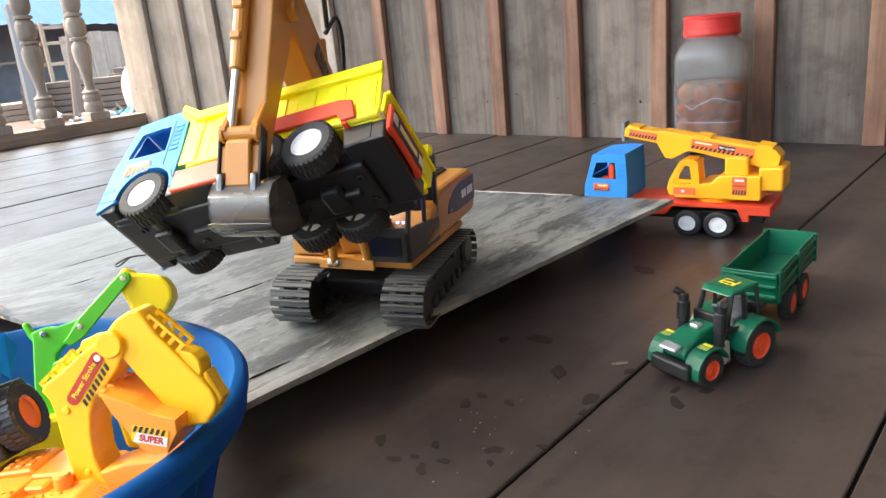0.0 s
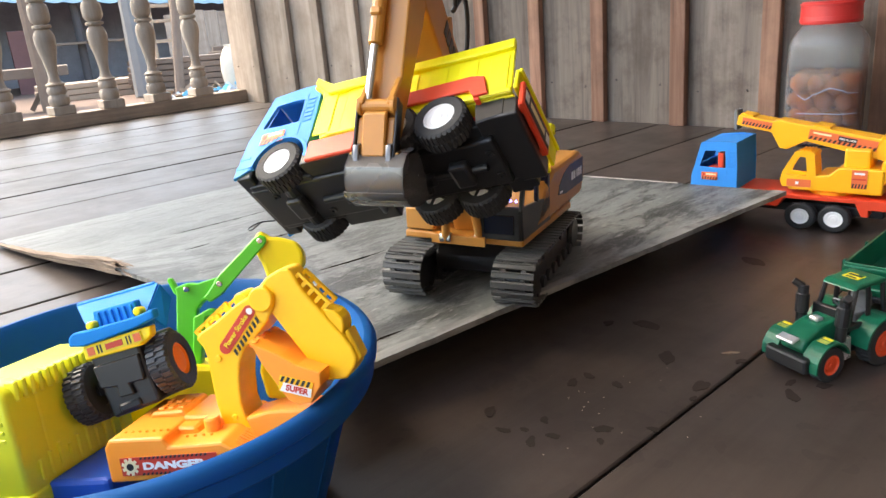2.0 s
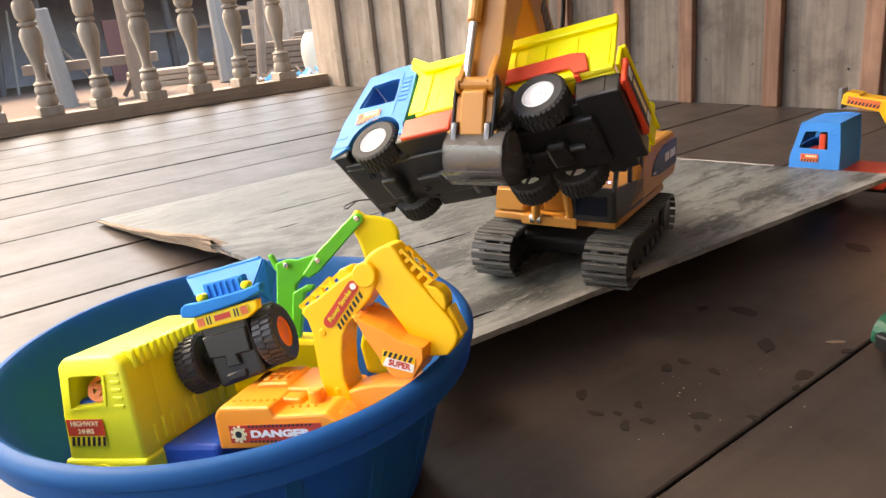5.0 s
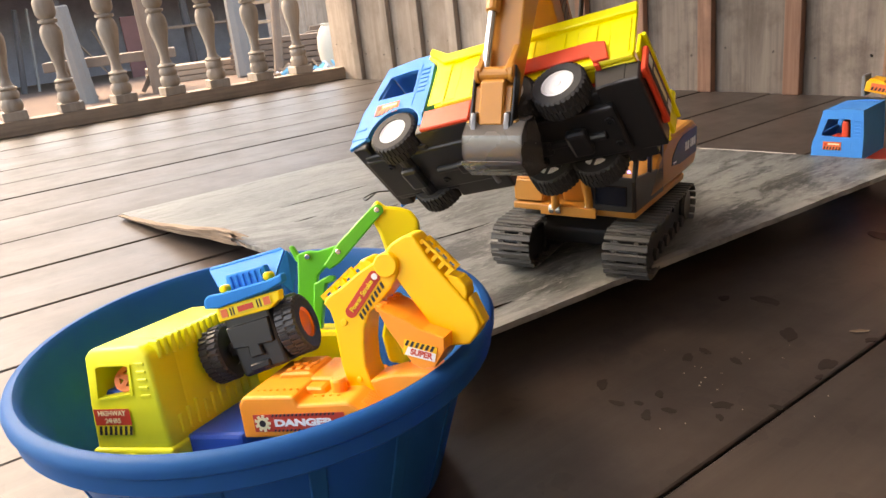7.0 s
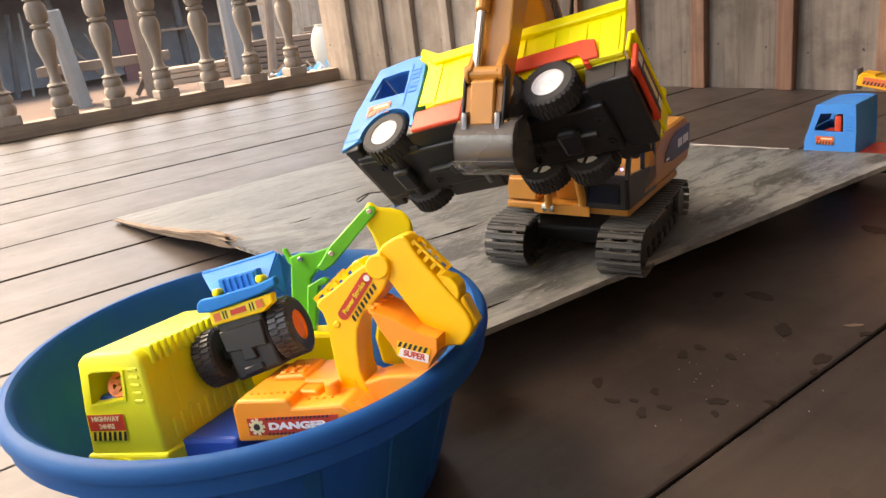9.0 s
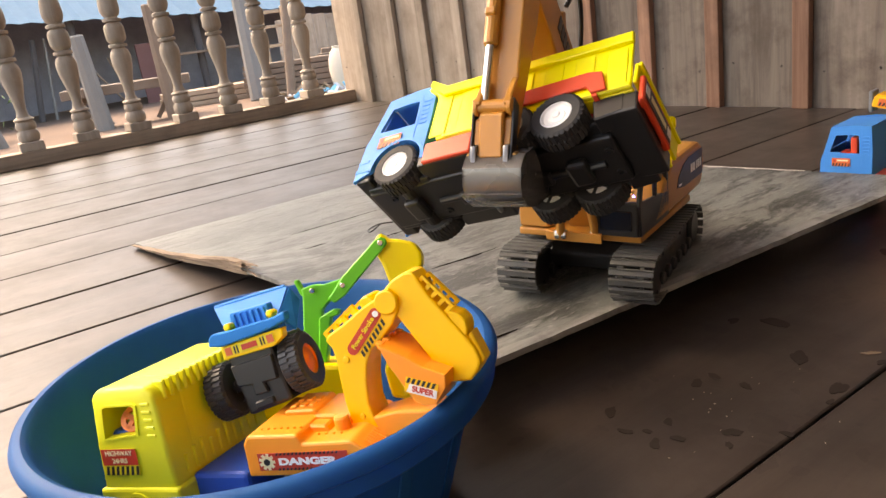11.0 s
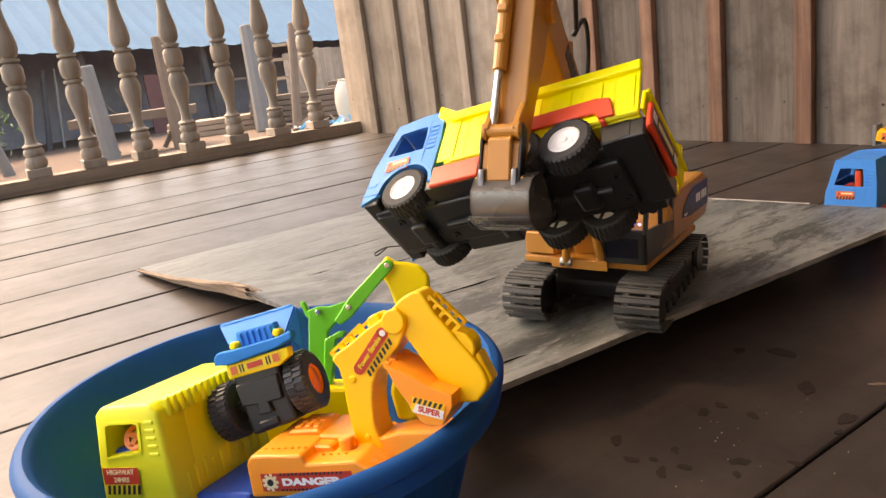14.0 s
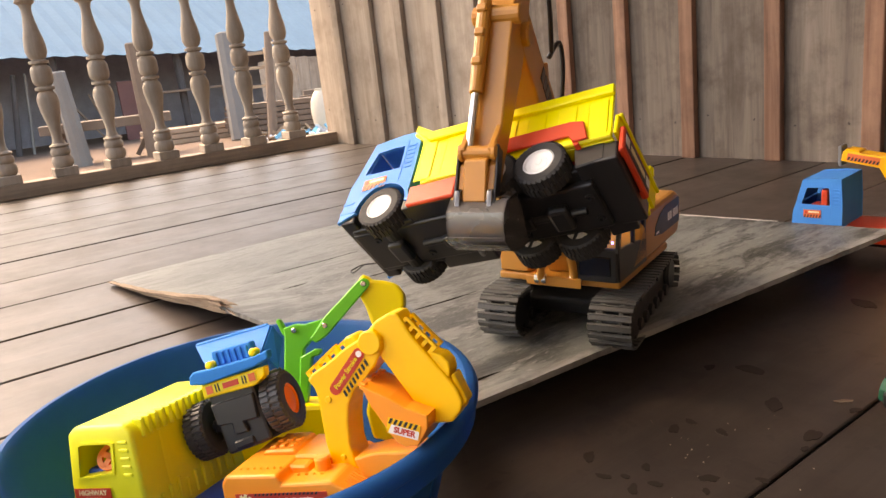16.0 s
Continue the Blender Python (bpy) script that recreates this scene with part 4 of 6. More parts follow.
    cab = upper("operator_cab", box(B(), (cx0, cy0, cz0), (cx1, cy1, cz0 + 0.003)), P_BLACK)
    for y in (cy0, cy1):
        part("side_panel", prism(B(), [(cx0, cz0), (cx1, cz0), (cx1 + 0.002, cz0 + 0.034), (cx0, cz0 + 0.026)], y - 0.002, y + 0.002, 0.0008, seg=1), P_BLACK, cab)
        part("rear_pillar", prism(B(), [(cx0, cz0), (cx0 + 0.006, cz0), (cx0 + 0.006, cz1), (cx0, cz1)], y - 0.002, y + 0.002, 0.0008, seg=1), P_BLACK, cab)
        part("front_pillar", prism(B(), [(cx1 - 0.003, cz0 + 0.03), (cx1 + 0.003, cz0 + 0.03), (cx1 - 0.012, cz1), (cx1 - 0.018, cz1)], y - 0.002, y + 0.002, 0.0008, seg=1), P_BLACK, cab)
        part("middle_pillar", prism(B(), [(0.028, cz0 + 0.02), (0.033, cz0 + 0.02), (0.033, cz1), (0.028, cz1)], y - 0.002, y + 0.002, 0.0008, seg=1), P_BLACK, cab)
    part("cab_roof", box(B(), (cx0, cy0 - 0.003, cz1 - 0.005), (cx1 - 0.008, cy1 + 0.003, cz1 + 0.003), 0.003), P_BLACK, cab)
    part("nose", box(B(), (cx1 - 0.002, cy0, cz0), (cx1 + 0.003, cy1, cz0 + 0.034), 0.002), P_BLACK, cab)
    part("rear_wall", box(B(), (cx0, cy0, cz0), (cx0 + 0.004, cy1, cz1 - 0.02), 0.001, seg=1), P_BLACK, cab)
    for x, y, z in ((0.060, 0.056, 0.100), (0.060, 0.050, 0.100), (0.040, 0.062, 0.118), (0.040, 0.062, 0.114)):
        part("indicator_light", lathe(B(), [(0.0011, 0.0), (0.0011, 0.0010), (0.0006, 0.0015)], 10, pose(x, y, z, 0, 90, 0)), LED, cab, "glowing blue indicator light")
    bm = box(B(), (cx1 + 0.0025, cy0 + 0.006, cz0 + 0.006), (cx1 + 0.0040, cy1 - 0.006, cz0 + 0.026), 0.001, seg=1)
    part("front_panel", bm, DARKGLASS, cab)
    bm = box(B(), (0.008, 0.034, 0.068), (0.030, 0.056, 0.084), 0.003)
    box(bm, (0.004, 0.034, 0.078), (0.011, 0.056, 0.116), 0.003)
    part("seat", bm, P_BLACK, cab)
    bm = B()
    for y in (-0.018, 0.018):
        rod(bm, (0.076, y, 0.060), (0.092, y * 0.7, 0.118), 0.0042, 14)
    reach("ram_cylinder", bm, CAT)
    bm = B()
    for y in (-0.018, 0.018):
        rod(bm, (0.070, y, 0.062), (0.082, y * 0.9, 0.088), 0.0026, 12)
        rod(bm, (0.076, y - 0.006, 0.063), (0.076, y + 0.006, 0.063), 0.005, 12)
    reach("ram_rod", bm, STEEL)
    # boom
    boom = [(0.044, 0.070), (0.060, 0.066), (0.088, 0.12), (0.118, 0.18), (0.150, 0.235), (0.196, 0.286), (0.202, 0.300), (0.192, 0.312), (0.178, 0.312), (0.132, 0.272), (0.098, 0.235), (0.070, 0.165)]
    bm = prism(B(), boom, -0.0135, 0.0135, 0.002)
    rod(bm, (0.192, -0.019, 0.300), (0.192, 0.019, 0.300), 0.009, 18)
    rod(bm, (0.100, -0.017, 0.232), (0.100, 0.017, 0.232), 0.006, 14)
    bo = reach("boom", bm, CAT)
    for k, w in enumerate((0.006, 0.006, 0.003, 0.007, 0.006)):
        b2 = box(B(), (-0.0035 + 0, 0.0136, -0.007), (0.0035, 0.0142, 0.007), 0, pose(0.122 + 0.0058 * k, 0, 0.238 + 0.0072 * k, 0, -50, 0))
        part("print_bar", b2, P_BLACK, bo)
    bm = rod(B(), (0.110, 0, 0.272), (0.150, 0, 0.318), 0.0055, 14)
    box(bm, (0.100, -0.007, 0.244), (0.112, 0.007, 0.276), 0.002)
    reach("arm_cylinder", bm, CAT)
    reach("arm_rod", rod(B(), (0.150, 0, 0.318), (0.172, 0, 0.346), 0.003, 12), STEEL)
    # dipper stick
    stick = [(0.168, 0.352), (0.186, 0.350), (0.214, 0.322), (0.262, 0.232), (0.283, 0.192), (0.275, 0.186), (0.258, 0.210), (0.204, 0.270), (0.180, 0.306), (0.164, 0.334)]
    bm = prism(B(), stick, -0.0130, 0.0130, 0.0015)
    stick_ob = reach("dipper_stick", bm, CAT)
    for x, z in ((0.176, 0.344), (0.192, 0.303), (0.214, 0.316)):
        part("pin", rod(B(), (x, -0.019, z), (x, 0.019, z), 0.0075, 16), CAT, stick_ob)
    bm = rod(B(), (0.216, -0.008, 0.330), (0.252, -0.008, 0.262), 0.0052, 14)
    for q in (0.15, 0.4, 0.7):
        p = Vector((0.216, -0.008, 0.330)).lerp(Vector((0.252, -0.008, 0.262)), q)
        box(bm, (-0.003, -0.004, 0.0), (0.003, 0.004, 0.007), 0.001, pose(*p, 0, 60, 0), seg=1)
    reach("bucket_cylinder", bm, CAT)
    reach("bucket_rod", rod(B(), (0.252, -0.008, 0.262), (0.275, -0.008, 0.222), 0.0032, 14), STEEL)
    bm = rod(B(), (0.276, -0.0148, 0.222), (0.276, 0.0148, 0.222), 0.0050, 16)
    for y in (-0.0108, 0.0108):
        prism(bm, [(0.270, 0.216), (0.280, 0.214), (0.292, 0.188), (0.284, 0.182)], y - 0.003, y + 0.003, 0.001, seg=1)
        prism(bm, [(0.252, 0.232), (0.258, 0.240), (0.282, 0.226), (0.276, 0.216)], y - 0.0025, y + 0.0025, 0.001, seg=1)
        rod(bm, (0.276, y * 1.3, 0.222), (0.276, y * 1.0, 0.222), 0.0066, 16)
    prism(bm, [(0.278, 0.220), (0.284, 0.218), (0.294, 0.190), (0.288, 0.188)], -0.0086, 0.0086, 0.001, seg=1)
    reach("linkage", bm, CAT)
    for y in (-0.0158, 0.0138):
        reach("bucket_link", prism(B(), [(0.268, 0.221), (0.276, 0.228), (0.285, 0.207), (0.294, 0.190), (0.297, 0.178), (0.292, 0.180), (0.284, 0.184), (0.277, 0.203)], y, y + 0.0020, 0.0006, seg=1), P_BLACK)
    bm = rod(B(), (0.288, -0.017, 0.187), (0.288, 0.017, 0.187), 0.0034, 14)
    for y in (-0.0165, 0.0165):
        rod(bm, (0.288, y - 0.002, 0.187), (0.288, y + 0.002, 0.187), 0.006, 6)
    reach("pins", bm, BRASS)
    # bucket
    outer = [(0.270, 0.192), (0.292, 0.191), (0.301, 0.184), (0.3035, 0.172), (0.299, 0.160), (0.288, 0.153), (0.270, 0.149), (0.236, 0.149)]
    inner = [(0.236, 0.1508), (0.270, 0.1512), (0.287, 0.1552), (0.297, 0.1615), (0.3012, 0.172), (0.299, 0.183), (0.291, 0.189), (0.270, 0.190)]
    bm = prism(B(), outer + inner, -0.0185, 0.0245)
    for y in (-0.0185, 0.0230):
        prism(bm, outer + [(0.250, 0.152), (0.258, 0.176)], y, y + 0.0015)
    prism(bm, [(0.297, 0.1585), (0.3045, 0.1640), (0.3055, 0.1675), (0.2985, 0.1635)], -0.0190, 0.0250, 0.0004, seg=1)
    for y in (-0.012, 0.012):
        prism(bm, [(0.276, 0.190), (0.297, 0.186), (0.293, 0.198), (0.284, 0.198)], y - 0.002, y + 0.002, 0.0005, seg=1)
    bucket = reach("bucket", bm, BLADE, smooth=True)
    for k in range(5):
        y = -0.0145 + 0.0088 * k
        part("tooth", box(B(), (0.225, y - 0.002, 0.1485), (0.24, y + 0.002, 0.1515), 0.0005, seg=1), BLADE, bucket)
    for pts in ([(0.178, -0.012, 0.348), (0.165, -0.016, 0.372), (0.140, -0.014, 0.375), (0.118, -0.012, 0.34), (0.100, -0.010, 0.295)],
                [(0.182, 0.012, 0.348), (0.172, 0.018, 0.366), (0.150, 0.02, 0.362), (0.13, 0.018, 0.32), (0.115, 0.014, 0.285)],
                [(0.110, 0.010, 0.280), (0.095, 0.016, 0.292), (0.084, 0.016, 0.27), (0.080, 0.012, 0.235)]):
        reach("hose", tube(B(), pts, 0.0022), P_BLACK)
digger()


# ---- basin ----
BC = (-0.464, 0.150)
def basin():
    t = thing("plastic_basin", pose(BC[0], BC[1], 0.0), "large blue plastic basin filled with toy vehicles", "basin")
    prof = [(0.001, 0.003), (0.099, 0.003), (0.109, 0.010), (0.1405, 0.1050), (0.1462, 0.1150), (0.1478, 0.1200), (0.1512, 0.1226), (0.1552, 0.1222), (0.1577, 0.1200), (0.1592, 0.1168), (0.1588, 0.1134), (0.1568, 0.1120), (0.1556, 0.1106), (0.1558, 0.1012), (0.1545, 0.0996), (0.1515, 0.1002), (0.1465, 0.0992), (0.1408, 0.0962), (0.1120, 0.006), (0.101, 0.0), (0.001, 0.0)]
    seg = 96
    bm = lathe(B(), prof, seg)
    part("bowl", bm, P_BASIN, t, smooth=True)
    bm = B()
    for k in range(16):
        a = 360 * k / 16
        prism(bm, [(0.1115, 0.012), (0.1375, 0.091), (0.1399, 0.090), (0.1140, 0.010)], -0.005, 0.005, 0.0010, m=pose(0, 0, 0, 0, 0, a + 9), seg=2)
    part("ribs", bm, P_BASIN, t)
basin()


# ---- toys in the basin ----
def amber_digger():
    m = axes((-0.398, 0.105, 0.0835), (0.78, 0.62, 0.085), (-0.555, 0.80, -0.120))
    am = m.inverted() @ axes((-0.398, 0.105, 0.083), (0.764, 0.589, 0.262), (-0.555, 0.80, -0.150))
    t = thing("toy_excavator", m, "orange plastic toy excavator with a red danger label, in the basin", "toy excavator")
    # hull: a high deck beside a lower step, sloped nose
    bm = prism(B(), [(-0.001, 0.0), (-0.0008, 0.021), (0.003, 0.0258), (0.036, 0.0250), (0.0385, 0.0195), (0.070, 0.0200), (0.082, 0.012), (0.084, 0.0)], 0.0, 0.062, 0.0016)
    prism(bm, [(0.010, 0.0245), (0.036, 0.0245), (0.033, 0.0285), (0.013, 0.0285)], 0.030, 0.060, 0.0012, seg=1)
    prism(bm, [(0.036, 0.018), (0.062, 0.018), (0.060, 0.0250), (0.034, 0.0265)], 0.026, 0.062, 0.0014, seg=1)
    prism(bm, [(0.036, 0.018), (0.050, 0.018), (0.047, 0.0232), (0.035, 0.0240)], 0.016, 0.032, 0.0012, seg=1)
    body = part("body", bm, P_ORANGE, t)
    bm = B()
    for k in range(3):
        for j in range(2):
            box(bm, (0.015 + 0.0062 * k, 0.034 + 0.010 * j, 0.0282), (0.0192 + 0.0062 * k, 0.040 + 0.010 * j, 0.0298), 0.0006, seg=1)
    for k in range(7):
        lathe(bm, [(0.0009, 0.0250), (0.0009, 0.0262), (0.0002, 0.0264)], 8, pose(0.008 + 0.0044 * k, 0.010, 0))
        if k < 4:
            lathe(bm, [(0.0009, 0.0195), (0.0009, 0.0207), (0.0002, 0.0209)], 8, pose(0.044 + 0.0050 * k, 0.012, 0))
    lathe(bm, [(0.0048, 0.019), (0.0048, 0.0262), (0.0040, 0.0275), (0.0002, 0.0278)], 18, pose(0.0565, 0.020, 0))
    for k in range(7):
        box(bm, (0.068, 0.008 + k * 0.0026, 0.0175), (0.078, 0.0094 + k * 0.0026, 0.0192), 0.0003, pose(0, 0, 0.0155, 0, 30, 0) @ pose(-0.004, 0, 0.020), seg=1)
    bm.verts.index_update()
    bm.faces.index_update()
    pieces("moulding", bm, P_ORANGE, body)
    st = decal(body, facing((0.0375, -0.0006, 0.0096), (1, 0, 0.0), (0, 0, 1)), 0.059, 0.0108, STICKER_RED, label="red and black danger label")
    gb = lathe(B(), [(0.0038, 0.0003), (0.0038, 0.0006)], 18, pose(-0.0235, 0, 0))
    for k in range(9):
        box(gb, (0.0032, -0.0009, 0.0003), (0.0052, 0.0009, 0.0006), 0, pose(-0.0235, 0, 0, 0, 0, 40 * k))
    part("gear", gb, STICKER_CREAM, st)
    part("gear_hub", lathe(B(), [(0.0021, 0.0006), (0.0021, 0.0009)], 14, pose(-0.0235, 0, 0)), STICKER_DARK, st)
    words("DANGER", 0.0056, STICKER_WHITE, st, pose(0.0030, -0.0002, 0.0006) @ Matrix.Diagonal((1.66, 1, 1, 1)), bold=0.00028)
    bm = B()
    for k in range(16):
        for y in (-0.0054, 0.0040):
            prism(bm, [(-0.017 + k * 0.0026, y), (-0.0157 + k * 0.0026, y), (-0.0150 + k * 0.0026, y + 0.0014), (-0.0163 + k * 0.0026, y + 0.0014)], 0.0003, 0.0006, plane="xy")
    part("stripes", bm, STICKER_DARK, st)
    # undercarriage down to the basin floor
    for y in (0.010, 0.044):
        part("track", prism(B(), [(0.012, -0.006), (0.016, -0.030), (0.060, -0.046), (0.072, -0.036), (0.074, -0.001)], y, y + 0.016, 0.004), P_BLACK, t)
    part("carriage", box(B(), (0.03, 0.018, -0.03), (0.075, 0.056, 0.002), 0.003), P_BLACK, t)
    # boom
    arm = [(0.074, -0.004), (0.061, 0.008), (0.0612, 0.024), (0.0633, 0.0376), (0.0655, 0.0500), (0.0653, 0.0570), (0.0628, 0.0626), (0.066, 0.0655), (0.0778, 0.0690), (0.0916, 0.0745), (0.1045, 0.0782), (0.109, 0.0812), (0.1138, 0.0815), (0.1176, 0.0755), (0.1155, 0.0680), (0.1087, 0.0608), (0.0999, 0.0551), (0.0902, 0.0500), (0.084, 0.0425), (0.0798, 0.0323), (0.0763, 0.019), (0.0768, 0.004)]
    boom = part("boom", prism(B(), arm, 0.028, 0.050, 0.0012), P_ARM, t)
    boom.matrix_local = am
    for y in (0.0325, 0.0445):
        bm = B()
        a, b = Vector((0.0612, 0.0672)), Vector((0.0840, 0.0778))
        d = (b - a).normalized()
        n = Vector((d.y, -d.x))
        prism(bm, [tuple(a), tuple(b), tuple(b + n * 0.0016), tuple(a + n * 0.0016)], y, y + 0.0026)
        for q in (0.0, 0.33, 0.66, 1.0):
            p = a + (b - a) * q
            prism(bm, [tuple(p - d * 0.0012), tuple(p + d * 0.0012), tuple(p + d * 0.0012 + n * 0.007), tuple(p - d * 0.0012 + n * 0.007)], y, y + 0.0026)
        part("handle_rail", bm, P_ARM, boom)
    bm = B()
    prism(bm, [(0.0915, 0.0735), (0.0922, 0.0790), (0.0940, 0.0808), (0.0978, 0.0808), (0.1005, 0.0780), (0.1010, 0.0760)], 0.031, 0.047, 0.0008, seg=1)
    part("top_lug", bm, P_ARM, boom)
    for x, z, r in ((0.0725, 0.0485, 0.0022), (0.0700, 0.0130, 0.0018), (0.1120, 0.0755, 0.0026)):
        part("stud", lathe(B(), [(r, -0.002), (r, 0.0007), (r * 0.75, 0.0011), (0.0002, 0.0011)], 14, pose(x, 0.028, z, 90, 0, 0)), P_ARM, boom)
    part("pivot_head", lathe(B(), [(0.0072, -0.001), (0.0072, 0.0012), (0.0064, 0.0018), (0.0002, 0.0018)], 28, pose(0.1100, 0.028, 0.0742, 90, 0, 0)), P_ARM, boom)
    d = Vector((0.800, 0.0, 0.600))
    st = decal(boom, facing((0.0900, 0.0277, 0.0615), d, (-0.600, 0, 0.800)), 0.027, 0.0072, STICKER_RED, label="red lettered arm label")
    for x in (-0.0135, 0.0135):
        part("sticker_end", lathe(B(), [(0.0036, 0.0), (0.0036, 0.0003)], 18, pose(x, 0, 0)), STICKER_RED, st)
    words("Power Stroke", 0.0042, STICKER_YELLOW, st, pose(-0.001, 0.0, 0.0006), bold=0.00008)
    part("gear", lathe(B(), [(0.0019, 0.0003), (0.0019, 0.0006)], 12, pose(0.0138, 0, 0)), STICKER_WHITE, st)
    bm = B()
    for k in range(8):
        prism(bm, [(-0.013 + k * 0.0034, -0.0082), (-0.0114 + k * 0.0034, -0.0082), (-0.0100 + k * 0.0034, -0.0048), (-0.0116 + k * 0.0034, -0.0048)], 0.0, 0.0004, plane="xy")
    part("stripes", bm, STICKER_DARK, st)
    # stick, bent down over the rim
    stick = [(0.1080, 0.0800), (0.116, 0.085), (0.1254, 0.0873), (0.1303, 0.0862), (0.1318, 0.0828), (0.1345, 0.0720), (0.1440, 0.0510), (0.1490, 0.0406), (0.1515, 0.0340), (0.1520, 0.0270), (0.1490, 0.0225), (0.1425, 0.0176), (0.1274, 0.020), (0.1260, 0.028), (0.1128, 0.0629), (0.110, 0.070)]
    stk = part("stick", prism(B(), stick, 0.030, 0.048, 0.0014), P_ARM, t)
    stk.matrix_local = am
    for y in (0.0325, 0.0425):
        bm = B()
        a, b = Vector((0.1350, 0.0815)), Vector((0.1462, 0.0618))
        d = (b - a).normalized()
        n = Vector((d.y, -d.x))
        prism(bm, [tuple(a), tuple(b), tuple(b + n * 0.0016), tuple(a + n * 0.0016)], y, y + 0.0026)
        for q in (0.0, 0.25, 0.5, 0.75, 1.0):
            p = a + (b - a) * q
            prism(bm, [tuple(p - d * 0.0011), tuple(p + d * 0.0011), tuple(p + d * 0.0011 + n * 0.0065), tuple(p - d * 0.0011 + n * 0.0065)], y, y + 0.0026)
        part("handle_rail", bm, P_ARM, stk)
    bm = B()
    prism(bm, [(0.1404, 0.0605), (0.1480, 0.0555), (0.1506, 0.0505), (0.1500, 0.0456), (0.1470, 0.0400), (0.143, 0.050)], 0.032, 0.046, 0.0008, seg=1)
    prism(bm, [(0.1490, 0.0430), (0.1512, 0.0440), (0.1540, 0.0267), (0.1500, 0.0238), (0.1480, 0.030)], 0.033, 0.045, 0.0008, seg=1)
    bm.verts.index_update()
    bm.faces.index_update()
    pieces("moulding", bm, P_ARM, stk)
    # scoop: one curved shell between two side plates, open below
    side = [(0.1015, 0.0535), (0.1157, 0.0430), (0.1236, 0.0352), (0.1351, 0.0280), (0.1330, 0.0210), (0.1245, 0.0132), (0.1168, 0.0138), (0.112, 0.018), (0.1068, 0.0335), (0.104, 0.0408)]
    shell = side[:6]
    inner = [(x - 0.0016, z - 0.0014) for x, z in shell][::-1]
    bm = prism(B(), shell + inner, 0.0172, 0.050)
    prism(bm, side, 0.016, 0.0175, 0.0004, seg=1)
    for k in range(4):
        prism(bm, [(0.1000, 0.0550), (0.1035, 0.0530), (0.1020, 0.0505), (0.0985, 0.0535)], 0.019 + k * 0.009, 0.0235 + k * 0.009, 0.0004, seg=1)
    sc = part("scoop", bm, P_ORANGE, t)
    sc.matrix_local = am
    st = decal(sc, facing((0.1192, 0.0156, 0.0242), (0.89, 0, -0.455), (0.455, 0, 0.89)), 0.0195, 0.0090, P_ARM, label="scoop label with black stripes and red print")
    part("label_field", prism(B(), [(-0.0085, -0.0042), (0.0095, -0.0042), (0.0095, 0.0006), (-0.0070, 0.0010)], 0.0003, 0.0005, plane="xy"), STICKER_WHITE, st)
    words("SUPER", 0.0046, STICKER_RED, st, pose(0.0012, -0.0016, 0.0006), bold=0.00018)
    bm = B()
    for k in range(6):
        prism(bm, [(-0.0092 + k * 0.0030, 0.0012), (-0.0076 + k * 0.0030, 0.0012), (-0.0066 + k * 0.0030, 0.0044), (-0.0082 + k * 0.0030, 0.0044)], 0.0003, 0.0006, plane="xy")
    part("stripes", bm, STICKER_DARK, st)
    blade = part("blade", prism(B(), [(0.0780, 0.0120), (0.0939, 0.0125), (0.1064, 0.0100), (0.1156, 0.0085), (0.1190, 0.0080), (0.106, -0.001), (0.080, -0.002)], 0.024, 0.048, 0.0015), P_ORANGE, t)
    blade.matrix_local = am
amber_digger()


def lime_cap():
    m = axes((-0.398, 0.105, 0.083), (0.764, 0.589, 0.262), (-0.555, 0.80, -0.150))
    t = thing("toy_block", m, "lime-green moulded plastic toy piece wedged in the basin", "toy part")
    part("shell", prism(B(), [(0.0830, 0.0400), (0.0890, 0.0300), (0.0930, 0.0111), (0.0860, 0.0080), (0.0760, 0.0120), (0.0770, 0.0300)], 0.056, 0.075, 0.003), P_LIME, t)
    part("rib", prism(B(), [(0.0840, 0.0320), (0.0860, 0.0300), (0.0880, 0.0150), (0.0862, 0.0145)], 0.0552, 0.0570), P_LIME, t)
lime_cap()


